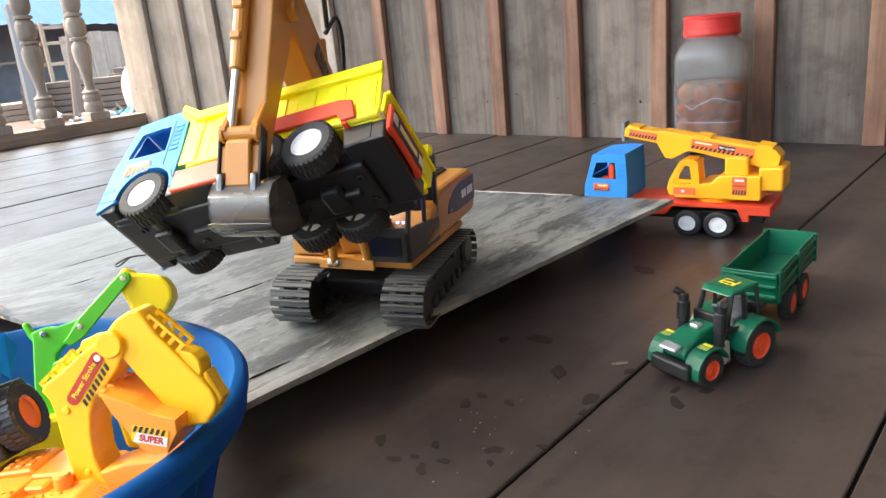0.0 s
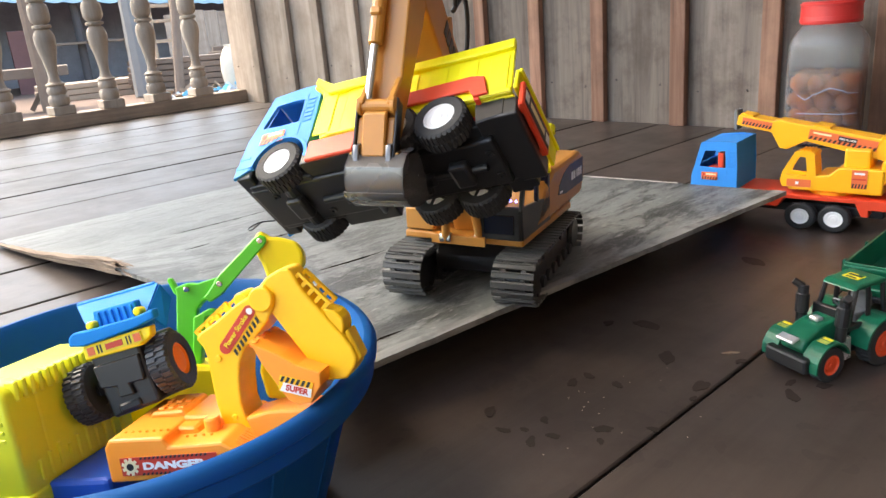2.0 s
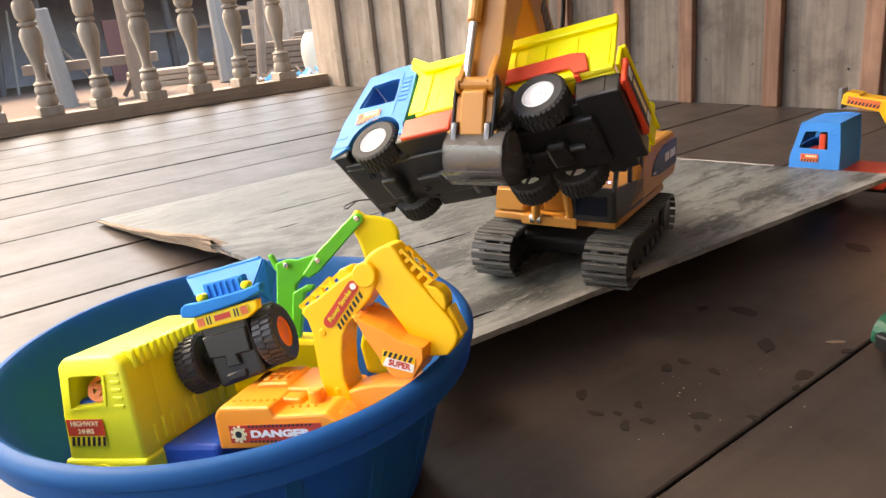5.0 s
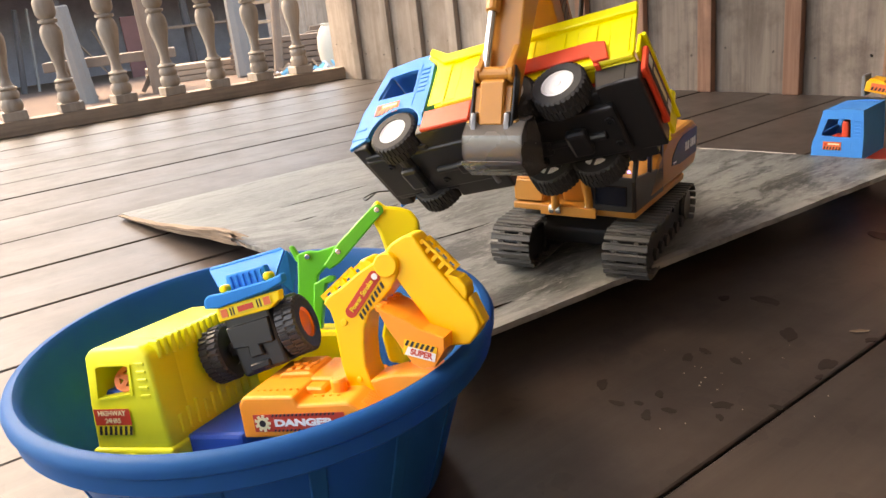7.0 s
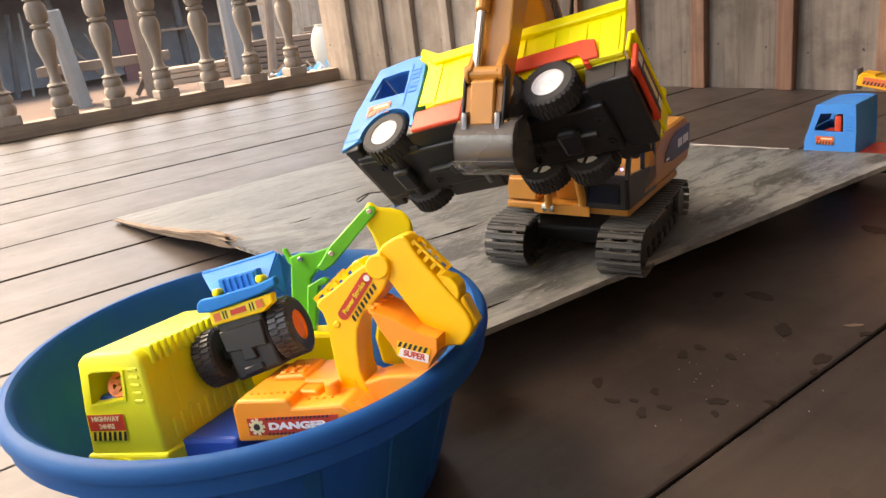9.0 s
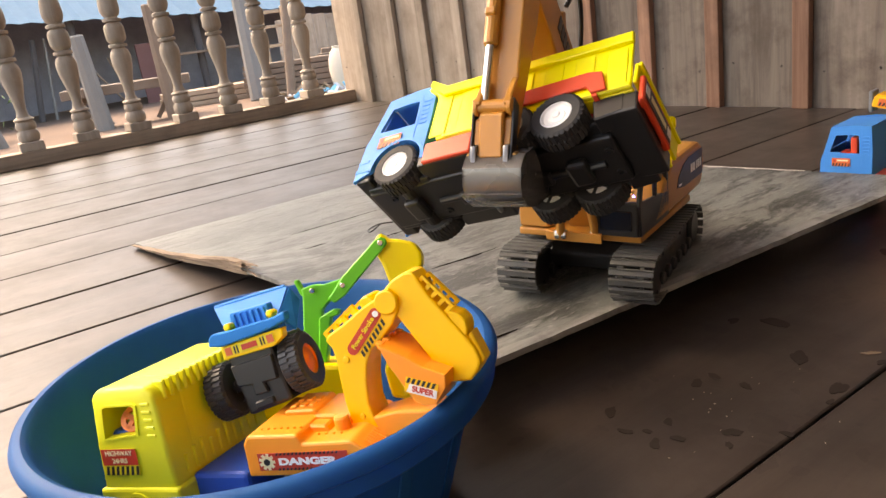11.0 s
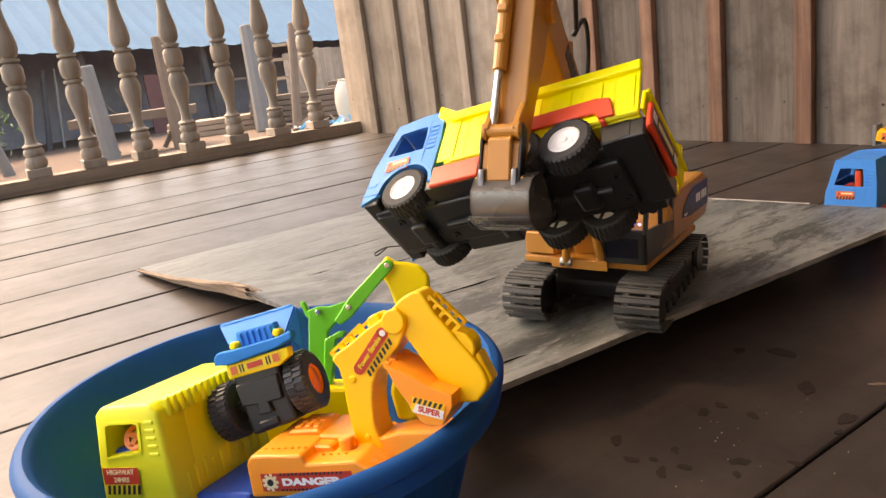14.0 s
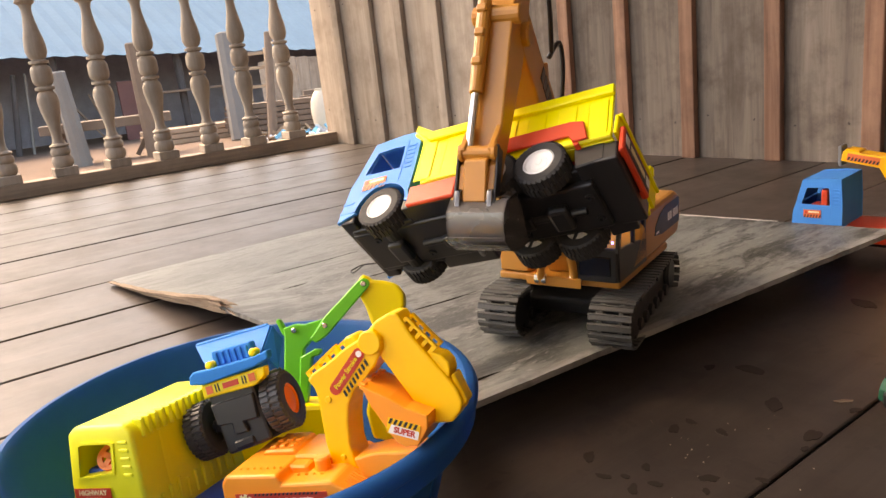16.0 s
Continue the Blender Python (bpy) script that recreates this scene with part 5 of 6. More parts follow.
def lime_truck():
    m = axes((-0.475, 0.035, 0.073), (0.81, 0.57, 0.10), (-0.69, 0.71, -0.16))
    t = thing("toy_truck", m, "lime-green plastic toy truck with a highway label, in the basin", "toy truck")
    win_o = [(0.000, 0.0), (0.002, 0.030), (0.006, 0.061), (0.012, 0.066), (0.050, 0.066), (0.056, 0.061), (0.057, 0.030), (0.059, 0.0)]
    win_i = [(0.0115, 0.0345), (0.0130, 0.044), (0.0148, 0.0538), (0.018, 0.0548), (0.037, 0.0548), (0.0398, 0.0538), (0.0385, 0.044), (0.0372, 0.0372)]
    bm = ring(B(), win_o, win_i, 0.0, 0.022)
    rim = {(round(x, 5), round(z, 5)) for x, z in win_o}
    def on_rim(v):
        return (round(v.co.x, 5), round(v.co.z, 5)) in rim
    es = [e for e in bm.edges if all(on_rim(v) for v in e.verts) and (all(abs(v.co.y) < 1e-6 for v in e.verts) or abs(e.verts[0].co.y - e.verts[1].co.y) > 0.01)]
    bmesh.ops.bevel(bm, geom=es, offset=0.0030, segments=3, affect="EDGES", profile=0.5)
    body = part("body", bm, P_LIME, t, smooth=True)
    part("load_box", prism(B(), win_o, 0.0215, 0.098, 0.0030, seg=3), P_LIME, body, smooth=True)
    part("window_lip", ring(B(), [(0.0245 + (x - 0.0245) * 1.14, 0.0455 + (z - 0.0455) * 1.16) for x, z in win_i], win_i, -0.0010, 0.001), P_LIME, body)
    bm = B()
    for k in range(11):
        a, b = math.pi * k / 10, math.pi * (k + 1) / 10
        if k < 10:
            prism(bm, [(0.028 + 0.0115 * math.cos(a), -0.012 + 0.0115 * math.sin(a)), (0.028 + 0.0095 * math.cos(a), -0.012 + 0.0095 * math.sin(a)), (0.028 + 0.0095 * math.cos(b), -0.012 + 0.0095 * math.sin(b)), (0.028 + 0.0115 * math.cos(b), -0.012 + 0.0115 * math.sin(b))], -0.0030, 0.0)
    part("wheel_arch", bm, P_LIME, body)
    part("skirt", box(B(), (-0.002, -0.002, -0.012), (0.061, 0.1, 0.002), 0.002), P_LIME, body)
    bm = B()
    for k in range(14):
        box(bm, (0.050, 0.008 + k * 0.0062, 0.055), (0.0585, 0.011 + k * 0.0062, 0.0672), 0.001, seg=1)
    for k in range(5):
        box(bm, (0.045, -0.0008, 0.034 + k * 0.005), (0.052, 0.001, 0.0362 + k * 0.005), 0.0004, seg=1)
    for k in range(10):
        box(bm, (0.0565, 0.012 + k * 0.008, 0.006), (0.0598, 0.0145 + k * 0.008, 0.018 + 0.002 * (k % 3)), 0.0005, seg=1)
    part("ribs", bm, P_LIME, body)
    wh = B()
    lathe(wh, [(0.0085, -0.001), (0.0085, 0.001), (0.0052, 0.001), (0.0052, -0.001)], 22, pose(0.0285, 0.009, 0.0435, 52, 20, 0), closed=True)
    box(wh, (-0.007, -0.0017, -0.001), (0.007, 0.0017, 0.001), 0, pose(0.0285, 0.009, 0.0435, 52, 20, 0))
    box(wh, (-0.0017, -0.007, -0.001), (0.0017, 0.0, 0.001), 0, pose(0.0285, 0.009, 0.0435, 52, 20, 0))
    part("steering_wheel", wh, P_HUB, t)
    part("dashboard", box(B(), (0.008, 0.006, 0.028), (0.05, 0.03, 0.037), 0.002), P_NAVY, t)
    st = decal(t, facing((0.0195, -0.0006, 0.0192), (1, 0, 0), (-0.0, 0, 1)), 0.028, 0.0170, STICKER_YELLOW, label="red highway label over black and yellow stripes", stripes=7, stripe_mat=STICKER_DARK, band=0.34)
    part("label_field", box(B(), (-0.0142, -0.0020, 0.0003), (0.0142, 0.0085, 0.0005)), STICKER_RED, st)
    words("HIGHWAY", 0.0046, STICKER_CREAM, st, pose(0, 0.0056, 0.0006), bold=0.00008)
    words("24HRS", 0.0044, STICKER_CREAM, st, pose(0, 0.0008, 0.0006), bold=0.00008)
    bm = box(B(), (0.004, 0.010, -0.026), (0.088, 0.09, -0.010), 0.003)
    box(bm, (0.058, 0.014, -0.018), (0.100, 0.080, 0.004), 0.003)
    part("chassis", bm, P_NAVY, t, "navy blue plastic chassis")
    for y in (0.006, 0.098):
        for x in (0.02, 0.07):
            w = wheel(t, (0, 0, 0), 0.017, 0.012, P_WHITE, tread=24)
            w.matrix_local = pose(x, y, -0.030)
lime_truck()


def small_dumper():
    m = axes((-0.452, 0.112, 0.1165), (0.66, 0.735, 0.31), (-0.779, 0.54, -0.317))
    t = thing("toy_dumper", m, "small blue and yellow toy dumper tipped on its tail", "toy truck")
    for x, s in ((-0.001, -1), (0.0555, 1)):
        R, w = 0.0188, 0.0145
        mm = pose(x, 0.014, -0.0005, 0, 90, 0)
        tyre = part("wheel", tyre_ring(B(), R, w, R * 0.55, 30, mm, 0.06), WORNTYRE, t)
        h = R * 0.56
        part("hub", lathe(B(), [(h, -w * 0.4), (h, w * 0.42), (h * 0.8, w * 0.35), (h * 0.3, w * 0.45), (0.0005, w * 0.45)], 24, pose(x, 0.014, -0.0005, 0, 90 * s, 0)), P_HUB if s > 0 else P_BLACK, tyre, smooth=True)
    bm = box(B(), (0.015, 0.000, -0.020), (0.047, 0.050, 0.021), 0.002)
    box(bm, (0.006, 0.010, -0.005), (0.050, 0.018, 0.004), 0.001, seg=1)
    prism(bm, [(0.016, 0.014), (0.046, 0.012), (0.044, -0.004), (0.034, -0.003), (0.035, -0.010), (0.025, -0.009), (0.026, -0.002), (0.016, 0.000)], -0.003, 0.002, 0.0008, seg=1)
    box(bm, (0.022, -0.002, -0.018), (0.036, 0.002, -0.013), 0.001, seg=1)
    rod(bm, (0.0, 0.014, -0.0005), (0.055, 0.014, -0.0005), 0.004, 12)
    part("chassis", bm, P_BLACK, t)
    bm = prism(B(), [(0.0155, 0.0280), (0.0600, 0.0248), (0.0585, 0.0190), (0.0500, 0.0156), (0.0144, 0.0190)], -0.004, 0.004, 0.0010)
    bump = part("bumper", bm, P_SUN, t, "yellow bumper with printed grille")
    decal(bump, facing((0.0355, -0.0045, 0.0222), (0.995, 0, -0.07), (0.07, 0, 0.995)), 0.036, 0.0062, STICKER_YELLOW, bars=[(0, 0, 0.011, 0.0036, STICKER_RED), (-0.0150, 0, 0.0045, 0.0050, STICKER_ORANGE), (0.0150, 0, 0.0045, 0.0050, STICKER_ORANGE), (-0.0105, 0, 0.0009, 0.005, STICKER_DARK), (-0.0085, 0, 0.0009, 0.005, STICKER_DARK), (0.0085, 0, 0.0009, 0.005, STICKER_DARK), (0.0105, 0, 0.0009, 0.005, STICKER_DARK)])
    bm = prism(B(), [(0.0113, 0.0355), (0.0145, 0.0375), (0.0227, 0.0360), (0.0567, 0.0328), (0.0669, 0.0335), (0.0658, 0.0281), (0.0542, 0.0266), (0.018, 0.0276), (0.0095, 0.0304)], -0.007, 0.001, 0.0012)
    prism(bm, [(0.0245, 0.0345), (0.0525, 0.0310), (0.0540, 0.0430), (0.0262, 0.0462)], 0.002, 0.010, 0.0015)
    hood = part("hood", bm, P_HOOD, t)
    bm = B()
    for k in range(6):
        u = 0.0278 + k * 0.0042
        w0 = 0.0348 - k * 0.00052
        prism(bm, [(u, w0), (u + 0.0019, w0), (u + 0.0026, w0 + 0.0092), (u + 0.0007, w0 + 0.0092)], 0.0006, 0.0035, 0.0004, seg=1)
    part("grille_ribs", bm, P_HOOD, hood)
    bm = slab(B(), [(0.0175, 0.006, 0.0390), (0.0570, 0.006, 0.0325), (0.0622, 0.022, 0.0475), (0.0070, 0.022, 0.0530)], 0.0018)
    slab(bm, [(0.0560, 0.006, 0.0325), (0.0615, 0.010, 0.0200), (0.0640, 0.026, 0.0370), (0.0622, 0.022, 0.0475)], 0.0018)
    box(bm, (0.018, 0.010, 0.024), (0.050, 0.026, 0.034), 0.002)
    box(bm, (0.006, 0.0205, 0.0500), (0.060, 0.0235, 0.0535), 0.001, pose(0, 0, 0, 0, 5.5, 0) @ pose(-0.004, 0, 0.0028), seg=1)
    part("tipping_tray", bm, P_HOOD, t)
    for x, z in ((0.0253, 0.0377), (0.0560, 0.0353)):
        part("lamp", lathe(B(), [(0.0026, -0.004), (0.0026, 0.002), (0.0018, 0.003), (0.0002, 0.0033)], 14, pose(x, -0.002, z, 90, 0, 0)), P_SUN, t)
small_dumper()


def green_loader():
    m = axes((-0.506, 0.212, 0.115), (0.5976, 0.7934, -0.1157), (-0.779, 0.54, -0.317))
    t = thing("toy_digger_arm", m, "bright green toy digger arm with a yellow scoop, in the basin", "toy excavator")
    bm = prism(B(), [(-0.011, -0.03), (-0.012, 0.022), (-0.013, 0.028), (-0.004, 0.0315), (0.003, 0.031), (0.020, 0.0365), (0.022, 0.024), (0.008, 0.018), (0.003, 0.012), (0.002, -0.03)], -0.006, 0.006, 0.0012)
    prism(bm, [(-0.0195, 0.034), (-0.0165, 0.0355), (-0.0115, 0.027), (-0.004, 0.024), (-0.006, 0.019), (-0.014, 0.023)], -0.004, 0.004, 0.001, seg=1)
    prism(bm, [(0.001, 0.006), (0.012, 0.0125), (0.017, 0.012), (0.016, 0.008), (0.010, 0.006), (0.007, -0.03), (0.001, -0.03)], -0.009, 0.003, 0.001, seg=1)
    part("lower_arm", bm, P_GREEN, t)
    bm = prism(B(), [(0.011, 0.024), (0.008, 0.0205), (0.013, 0.017), (0.021, 0.0225), (0.0535, 0.0615), (0.0525, 0.066), (0.048, 0.0672), (0.044, 0.0645), (0.0185, 0.0365)], -0.0085, -0.0045, 0.0008, seg=1)
    up_arm = part("upper_arm", bm, P_GREEN, t)
    for x, z in ((0.0195, 0.0305), (0.0485, 0.0625), (-0.004, 0.0265)):
        part("screw", rod(B(), (x, -0.0098, z), (x, 0.006, z), 0.0021, 10), STEEL, t)
    bm = prism(B(), [(0.044, 0.066), (0.048, 0.071), (0.054, 0.066), (0.064, 0.0655), (0.074, 0.063), (0.080, 0.055), (0.0805, 0.046), (0.076, 0.038), (0.066, 0.030), (0.0555, 0.030), (0.050, 0.045), (0.0425, 0.058)], -0.004, 0.028, 0.0025)
    part("scoop", bm, P_SUN, t)
    bm = box(B(), (-0.05, -0.02, -0.07), (0.03, 0.035, -0.028), 0.004)
    part("base", bm, P_SUN, t)
green_loader()

# ---- crane lorry behind the sheet ----
def crane_truck():
    m = axes((-0.391, 1.026, 0.0), (-0.993, -0.115, 0), (0.115, -0.993, 0)) @ Matrix.Diagonal((1.03, 1.0, 0.94, 1))
    t = thing("toy_crane_truck", m, "blue, red and yellow plastic toy crane truck on the floorboards", "toy truck")
    truck_cab(t, pose(0.085, -0.040, 0.036), P_BLUE, arch=(0.033, -0.0165, 0.0235))
    bm = box(B(), (-0.095, -0.062, 0.020), (0.150, -0.018, 0.034), 0.002)
    for x in (0.0, -0.041, 0.118):
        rod(bm, (x, -0.076, 0.0195), (x, -0.004, 0.0195), 0.004, 10)
    box(bm, (0.086, -0.076, 0.022), (0.15, -0.004, 0.037), 0.002)
    part("chassis", bm, P_BLACK, t)
    bm = prism(B(), [(-0.106, 0.036), (-0.106, 0.050), (0.088, 0.050), (0.088, 0.030), (0.030, 0.030), (0.022, 0.044), (-0.064, 0.044), (-0.072, 0.026), (-0.080, 0.026), (-0.080, 0.036)], -0.081, 0.001, 0.001, seg=1)
    part("flatbed", bm, P_RED, t, "red plastic flatbed")
    for x in (0.0, -0.041, 0.118):
        for y, s in ((-0.004, 1), (-0.076, -1)):
            wheel(t, (x, y, 0.0195), 0.0195, 0.016, P_WHITE, side=s)
    # turntable, operator's cabin, counterweight
    bm = lathe(B(), [(0.030, 0.050), (0.030, 0.056)], 26, pose(-0.03, -0.04, 0))
    prism(bm, [(-0.092, 0.056), (0.020, 0.056), (0.020, 0.060), (-0.010, 0.062), (-0.012, 0.078), (-0.030, 0.080), (-0.040, 0.092), (-0.092, 0.092)], -0.066, -0.006, 0.002)
    box(bm, (-0.118, -0.062, 0.070), (-0.088, -0.010, 0.104), 0.003)
    box(bm, (-0.075, -0.060, 0.090), (-0.045, -0.012, 0.118), 0.003)
    base = part("turntable", bm, P_AMBER, t)
    out = [(-0.014, 0.060), (-0.014, 0.084), (-0.011, 0.110), (0.002, 0.112), (0.014, 0.109), (0.027, 0.083), (0.030, 0.070), (0.027, 0.060)]
    inn = [(-0.003, 0.077), (-0.003, 0.086), (-0.001, 0.104), (0.004, 0.105), (0.0110, 0.104), (0.0205, 0.085), (0.0225, 0.078), (0.008, 0.077)]
    bm = B()
    for y in (-0.006, -0.034):
        ring(bm, out, inn, y, y - 0.002)
    prism(bm, [(-0.013, 0.108), (-0.011, 0.1115), (0.002, 0.1135), (0.014, 0.1105), (0.012, 0.108)], -0.036, -0.006)
    prism(bm, [(-0.014, 0.060), (0.027, 0.060), (0.030, 0.072), (-0.014, 0.072)], -0.035, -0.007)
    prism(bm, [(-0.014, 0.060), (-0.011, 0.060), (-0.008, 0.109), (-0.011, 0.109)], -0.035, -0.007)
    for k in range(4):
        box(bm, (-0.007 + k * 0.004, -0.034, 0.112), (-0.005 + k * 0.004, -0.008, 0.115), 0.0005, seg=1)
    cabin = part("operator_cabin", bm, P_AMBER, t)
    decal(cabin, facing((0.006, -0.0055, 0.0665), (-1, 0, 0), (0, 0, 1)), 0.030, 0.011, STICKER_ORANGE, label="orange flame sticker", bars=[(-0.002, 0.0, 0.004, 0.004, STICKER_WHITE)])
    decal(base, facing((-0.0655, -0.0055, 0.0775), (-1, 0, 0), (0, 0, 1)), 0.018, 0.026, STICKER_ORANGE, stripes=5, band=0.25, bars=[(0, 0.008, 0.012, 0.003, STICKER_WHITE), (0, 0.0, 0.016, 0.002, STICKER_RED)])
    # boom
    a, b = Vector((-0.100, 0.116)), Vector((0.096, 0.152))
    d = (b - a).normalized()
    n = Vector((-d.y, d.x))
    def q(u, v):
        p = a + d * u + n * v
        return (p.x, p.y)
    bm = prism(B(), [q(-0.012, -0.018), q(0.105, -0.011), q(0.125, -0.028), q(0.135, -0.028), q(0.150, -0.008), q(0.198, -0.007), q(0.198, 0.008), q(0.150, 0.009), q(0.145, 0.012), q(-0.004, 0.012), q(-0.012, 0.004)], -0.052, -0.022, 0.0015)
    prism(bm, [q(0.08, 0.012), q(0.10, 0.012), q(0.10, 0.015), q(0.08, 0.015)], -0.052, -0.022, 0.0008, seg=1)
    prism(bm, [q(0.00, 0.010), q(0.02, 0.010), q(0.02, 0.016), q(0.00, 0.016)], -0.052, -0.022, 0.0008, seg=1)
    prism(bm, [q(0.178, 0.006), q(0.196, 0.006), q(0.196, 0.011), q(0.178, 0.011)], -0.050, -0.024, 0.0008, seg=1)
    boom = part("boom", bm, P_AMBER, t)
    ax = (-d.x, 0, -d.y)
    nn = (n.x, 0, n.y)
    p1, p2 = q(0.062, 0.0008), q(0.171, 0.0012)
    st = decal(boom, facing((p1[0], -0.0215, p1[1]), ax, nn), 0.082, 0.014, STICKER_ORANGE, label="orange striped boom sticker", stripes=14, band=0.35, bars=[(0.006, 0.0015, 0.022, 0.0065, STICKER_DARK), (-0.025, 0.003, 0.022, 0.0025, STICKER_CREAM)])
    words("FIRE ALARM", 0.0038, STICKER_WHITE, st, pose(0.006, 0.0014, 0.0008), bold=0.00006)
    decal(boom, facing((p2[0], -0.0215, p2[1]), ax, nn), 0.040, 0.010, STICKER_ORANGE, stripes=9, band=0.5)
    p3 = q(0.201, 0.0)
    part("boom_tip", box(B(), (p3[0] - 0.002, -0.048, p3[1] - 0.016), (p3[0] + 0.003, -0.026, p3[1] + 0.014), 0.001, seg=1), P_GREY, t)
crane_truck()


# ---- tractor and trailer ----
def tractor():
    m = axes((-0.2215, 0.6225, 0.0), (-0.325, -0.946, 0), (0.946, -0.325, 0)) @ Matrix.Diagonal((0.89, 0.89, 0.89, 1))
    t = thing("toy_tractor", m, "dark green plastic toy tractor with orange hubs on the floorboards", "toy tractor")
    for s in (-1, 1):
        wheel(t, (0.0, s * 0.0235, 0.0175), 0.0175, 0.014, P_HUBRED, side=s, tread=24)
        wheel(t, (-0.068, s * 0.0255, 0.0235), 0.0235, 0.016, P_HUBRED, side=s, tread=24)
    bm = box(B(), (-0.085, -0.016, 0.014), (0.016, 0.016, 0.028), 0.002)
    box(bm, (0.014, -0.024, 0.011), (0.028, 0.024, 0.027), 0.003)
    rod(bm, (0.0, -0.022, 0.0175), (0.0, 0.022, 0.0175), 0.004, 10)
    rod(bm, (-0.068, -0.022, 0.0235), (-0.068, 0.022, 0.0235), 0.005, 10)
    part("chassis", bm, P_BLACK, t)
    bm = prism(B(), [(-0.028, 0.026), (0.018, 0.026), (0.021, 0.032), (0.018, 0.040), (-0.002, 0.050), (-0.028, 0.053)], -0.0135, 0.0135, 0.003)
    part("hood", bm, P_TRACTOR, t, smooth=False)
    for s in (-1, 1):
        for cx, cz, r, a0, a1, w0, w1 in ((0.0, 0.018, 0.0215, -12, 162, -0.009, 0.009), (-0.068, 0.0235, 0.0275, 2, 164, -0.011, 0.010)):
            arc = [math.radians(a0 + (a1 - a0) * k / 12) for k in range(13)]
            line = [(cx + (r + 0.0012) * math.cos(a), cz + (r + 0.0012) * math.sin(a)) for a in arc] + [(cx + (r - 0.0010) * math.cos(a), cz + (r - 0.0010) * math.sin(a)) for a in arc[::-1]]
            part("mudguard", prism(B(), line, s * (0.0235 if cx == 0.0 else 0.0255) + w0, s * (0.0235 if cx == 0.0 else 0.0255) + w1, 0.0004, seg=1), P_TRACTOR, t)
    bm = prism(B(), [(-0.084, 0.0815), (-0.079, 0.0850), (-0.044, 0.0835), (-0.037, 0.0790), (-0.042, 0.0785), (-0.079, 0.079)], -0.0185, 0.0185, 0.002)
    roof = part("roof", bm, P_TRACTOR, t)
    decal(roof, facing((-0.060, 0, 0.0849), (0, 1, 0), (-1, 0, 0.04)), 0.018, 0.013, STICKER_YELLOW, bars=[(0, 0.002, 0.014, 0.003, STICKER_DARK), (0, -0.004, 0.011, 0.002, STICKER_DARK), (0.004, 0.005, 0.006, 0.0015, P_TRACTOR)])
    bm = B()
    for s in (-1, 1):
        for (x0, z0), (x1, z1) in (((-0.034, 0.048), (-0.043, 0.080)), ((-0.060, 0.045), (-0.059, 0.080)), ((-0.082, 0.045), (-0.079, 0.080))):
            rod(bm, (x0, s * 0.0185, z0), (x1, s * 0.0165, z1), 0.0024, 8)
        box(bm, (-0.086, s * 0.019 - 0.002, 0.040), (-0.030, s * 0.019 + 0.002, 0.046), 0.001, seg=1)
        # mirrors and exhaust stacks
        rod(bm, (-0.018, s * 0.0225, 0.035), (-0.020, s * 0.0235, 0.078), 0.0052, 14)
        rod(bm, (-0.0185, s * 0.0228, 0.050), (-0.0195, s * 0.0232, 0.070), 0.0066, 14)
        rod(bm, (-0.020, s * 0.0235, 0.076), (-0.014, s * 0.031, 0.082), 0.0038, 10)
    box(bm, (-0.034, -0.019, 0.044), (-0.028, 0.019, 0.060), 0.001, seg=1)
    part("cab_frame", bm, P_BLACK, t)
    bm = box(B(), (-0.074, -0.010, 0.040), (-0.054, 0.010, 0.050), 0.002)
    box(bm, (-0.076, -0.010, 0.046), (-0.070, 0.010, 0.068), 0.002)
    part("seat", bm, P_GREY, t)
    bm = lathe(B(), [(0.008, -0.001), (0.008, 0.001), (0.006, 0.001), (0.006, -0.001)], 20, pose(-0.044, 0, 0.060, 0, -50, 0), closed=True)
    part("steering_wheel", bm, P_GREY, t)
    bm = box(B(), (0.010, -0.010, 0.0405), (0.0205, 0.010, 0.0435), 0.001, pose(0, 0, 0.004, 0, 14, 0), seg=1)
    box(bm, (-0.016, -0.005, 0.0505), (-0.007, 0.005, 0.0545), 0.001, seg=1)
    part("headlight_panel", bm, SILVER, t)
    for y in (0.018, -0.0225):
        part("step", prism(B(), [(-0.036, 0.012), (-0.024, 0.012), (-0.026, 0.036), (-0.034, 0.036)], y, y + 0.0045, 0.001, seg=1), SILVER, t)
    for s in (-1, 1):
        d = decal(t, facing((0.002, s * 0.0235, 0.0408), (0, 1, 0), (-1, 0, 0.15)), 0.013, 0.012, P_TRACTOR, label="striped mudguard sticker", bars=[(0, 0.003, 0.010, 0.0035, STICKER_YELLOW), (0, -0.001, 0.011, 0.001, STICKER_OLIVE), (0, -0.003, 0.011, 0.001, STICKER_OLIVE), (0, -0.005, 0.011, 0.001, STICKER_OLIVE)])


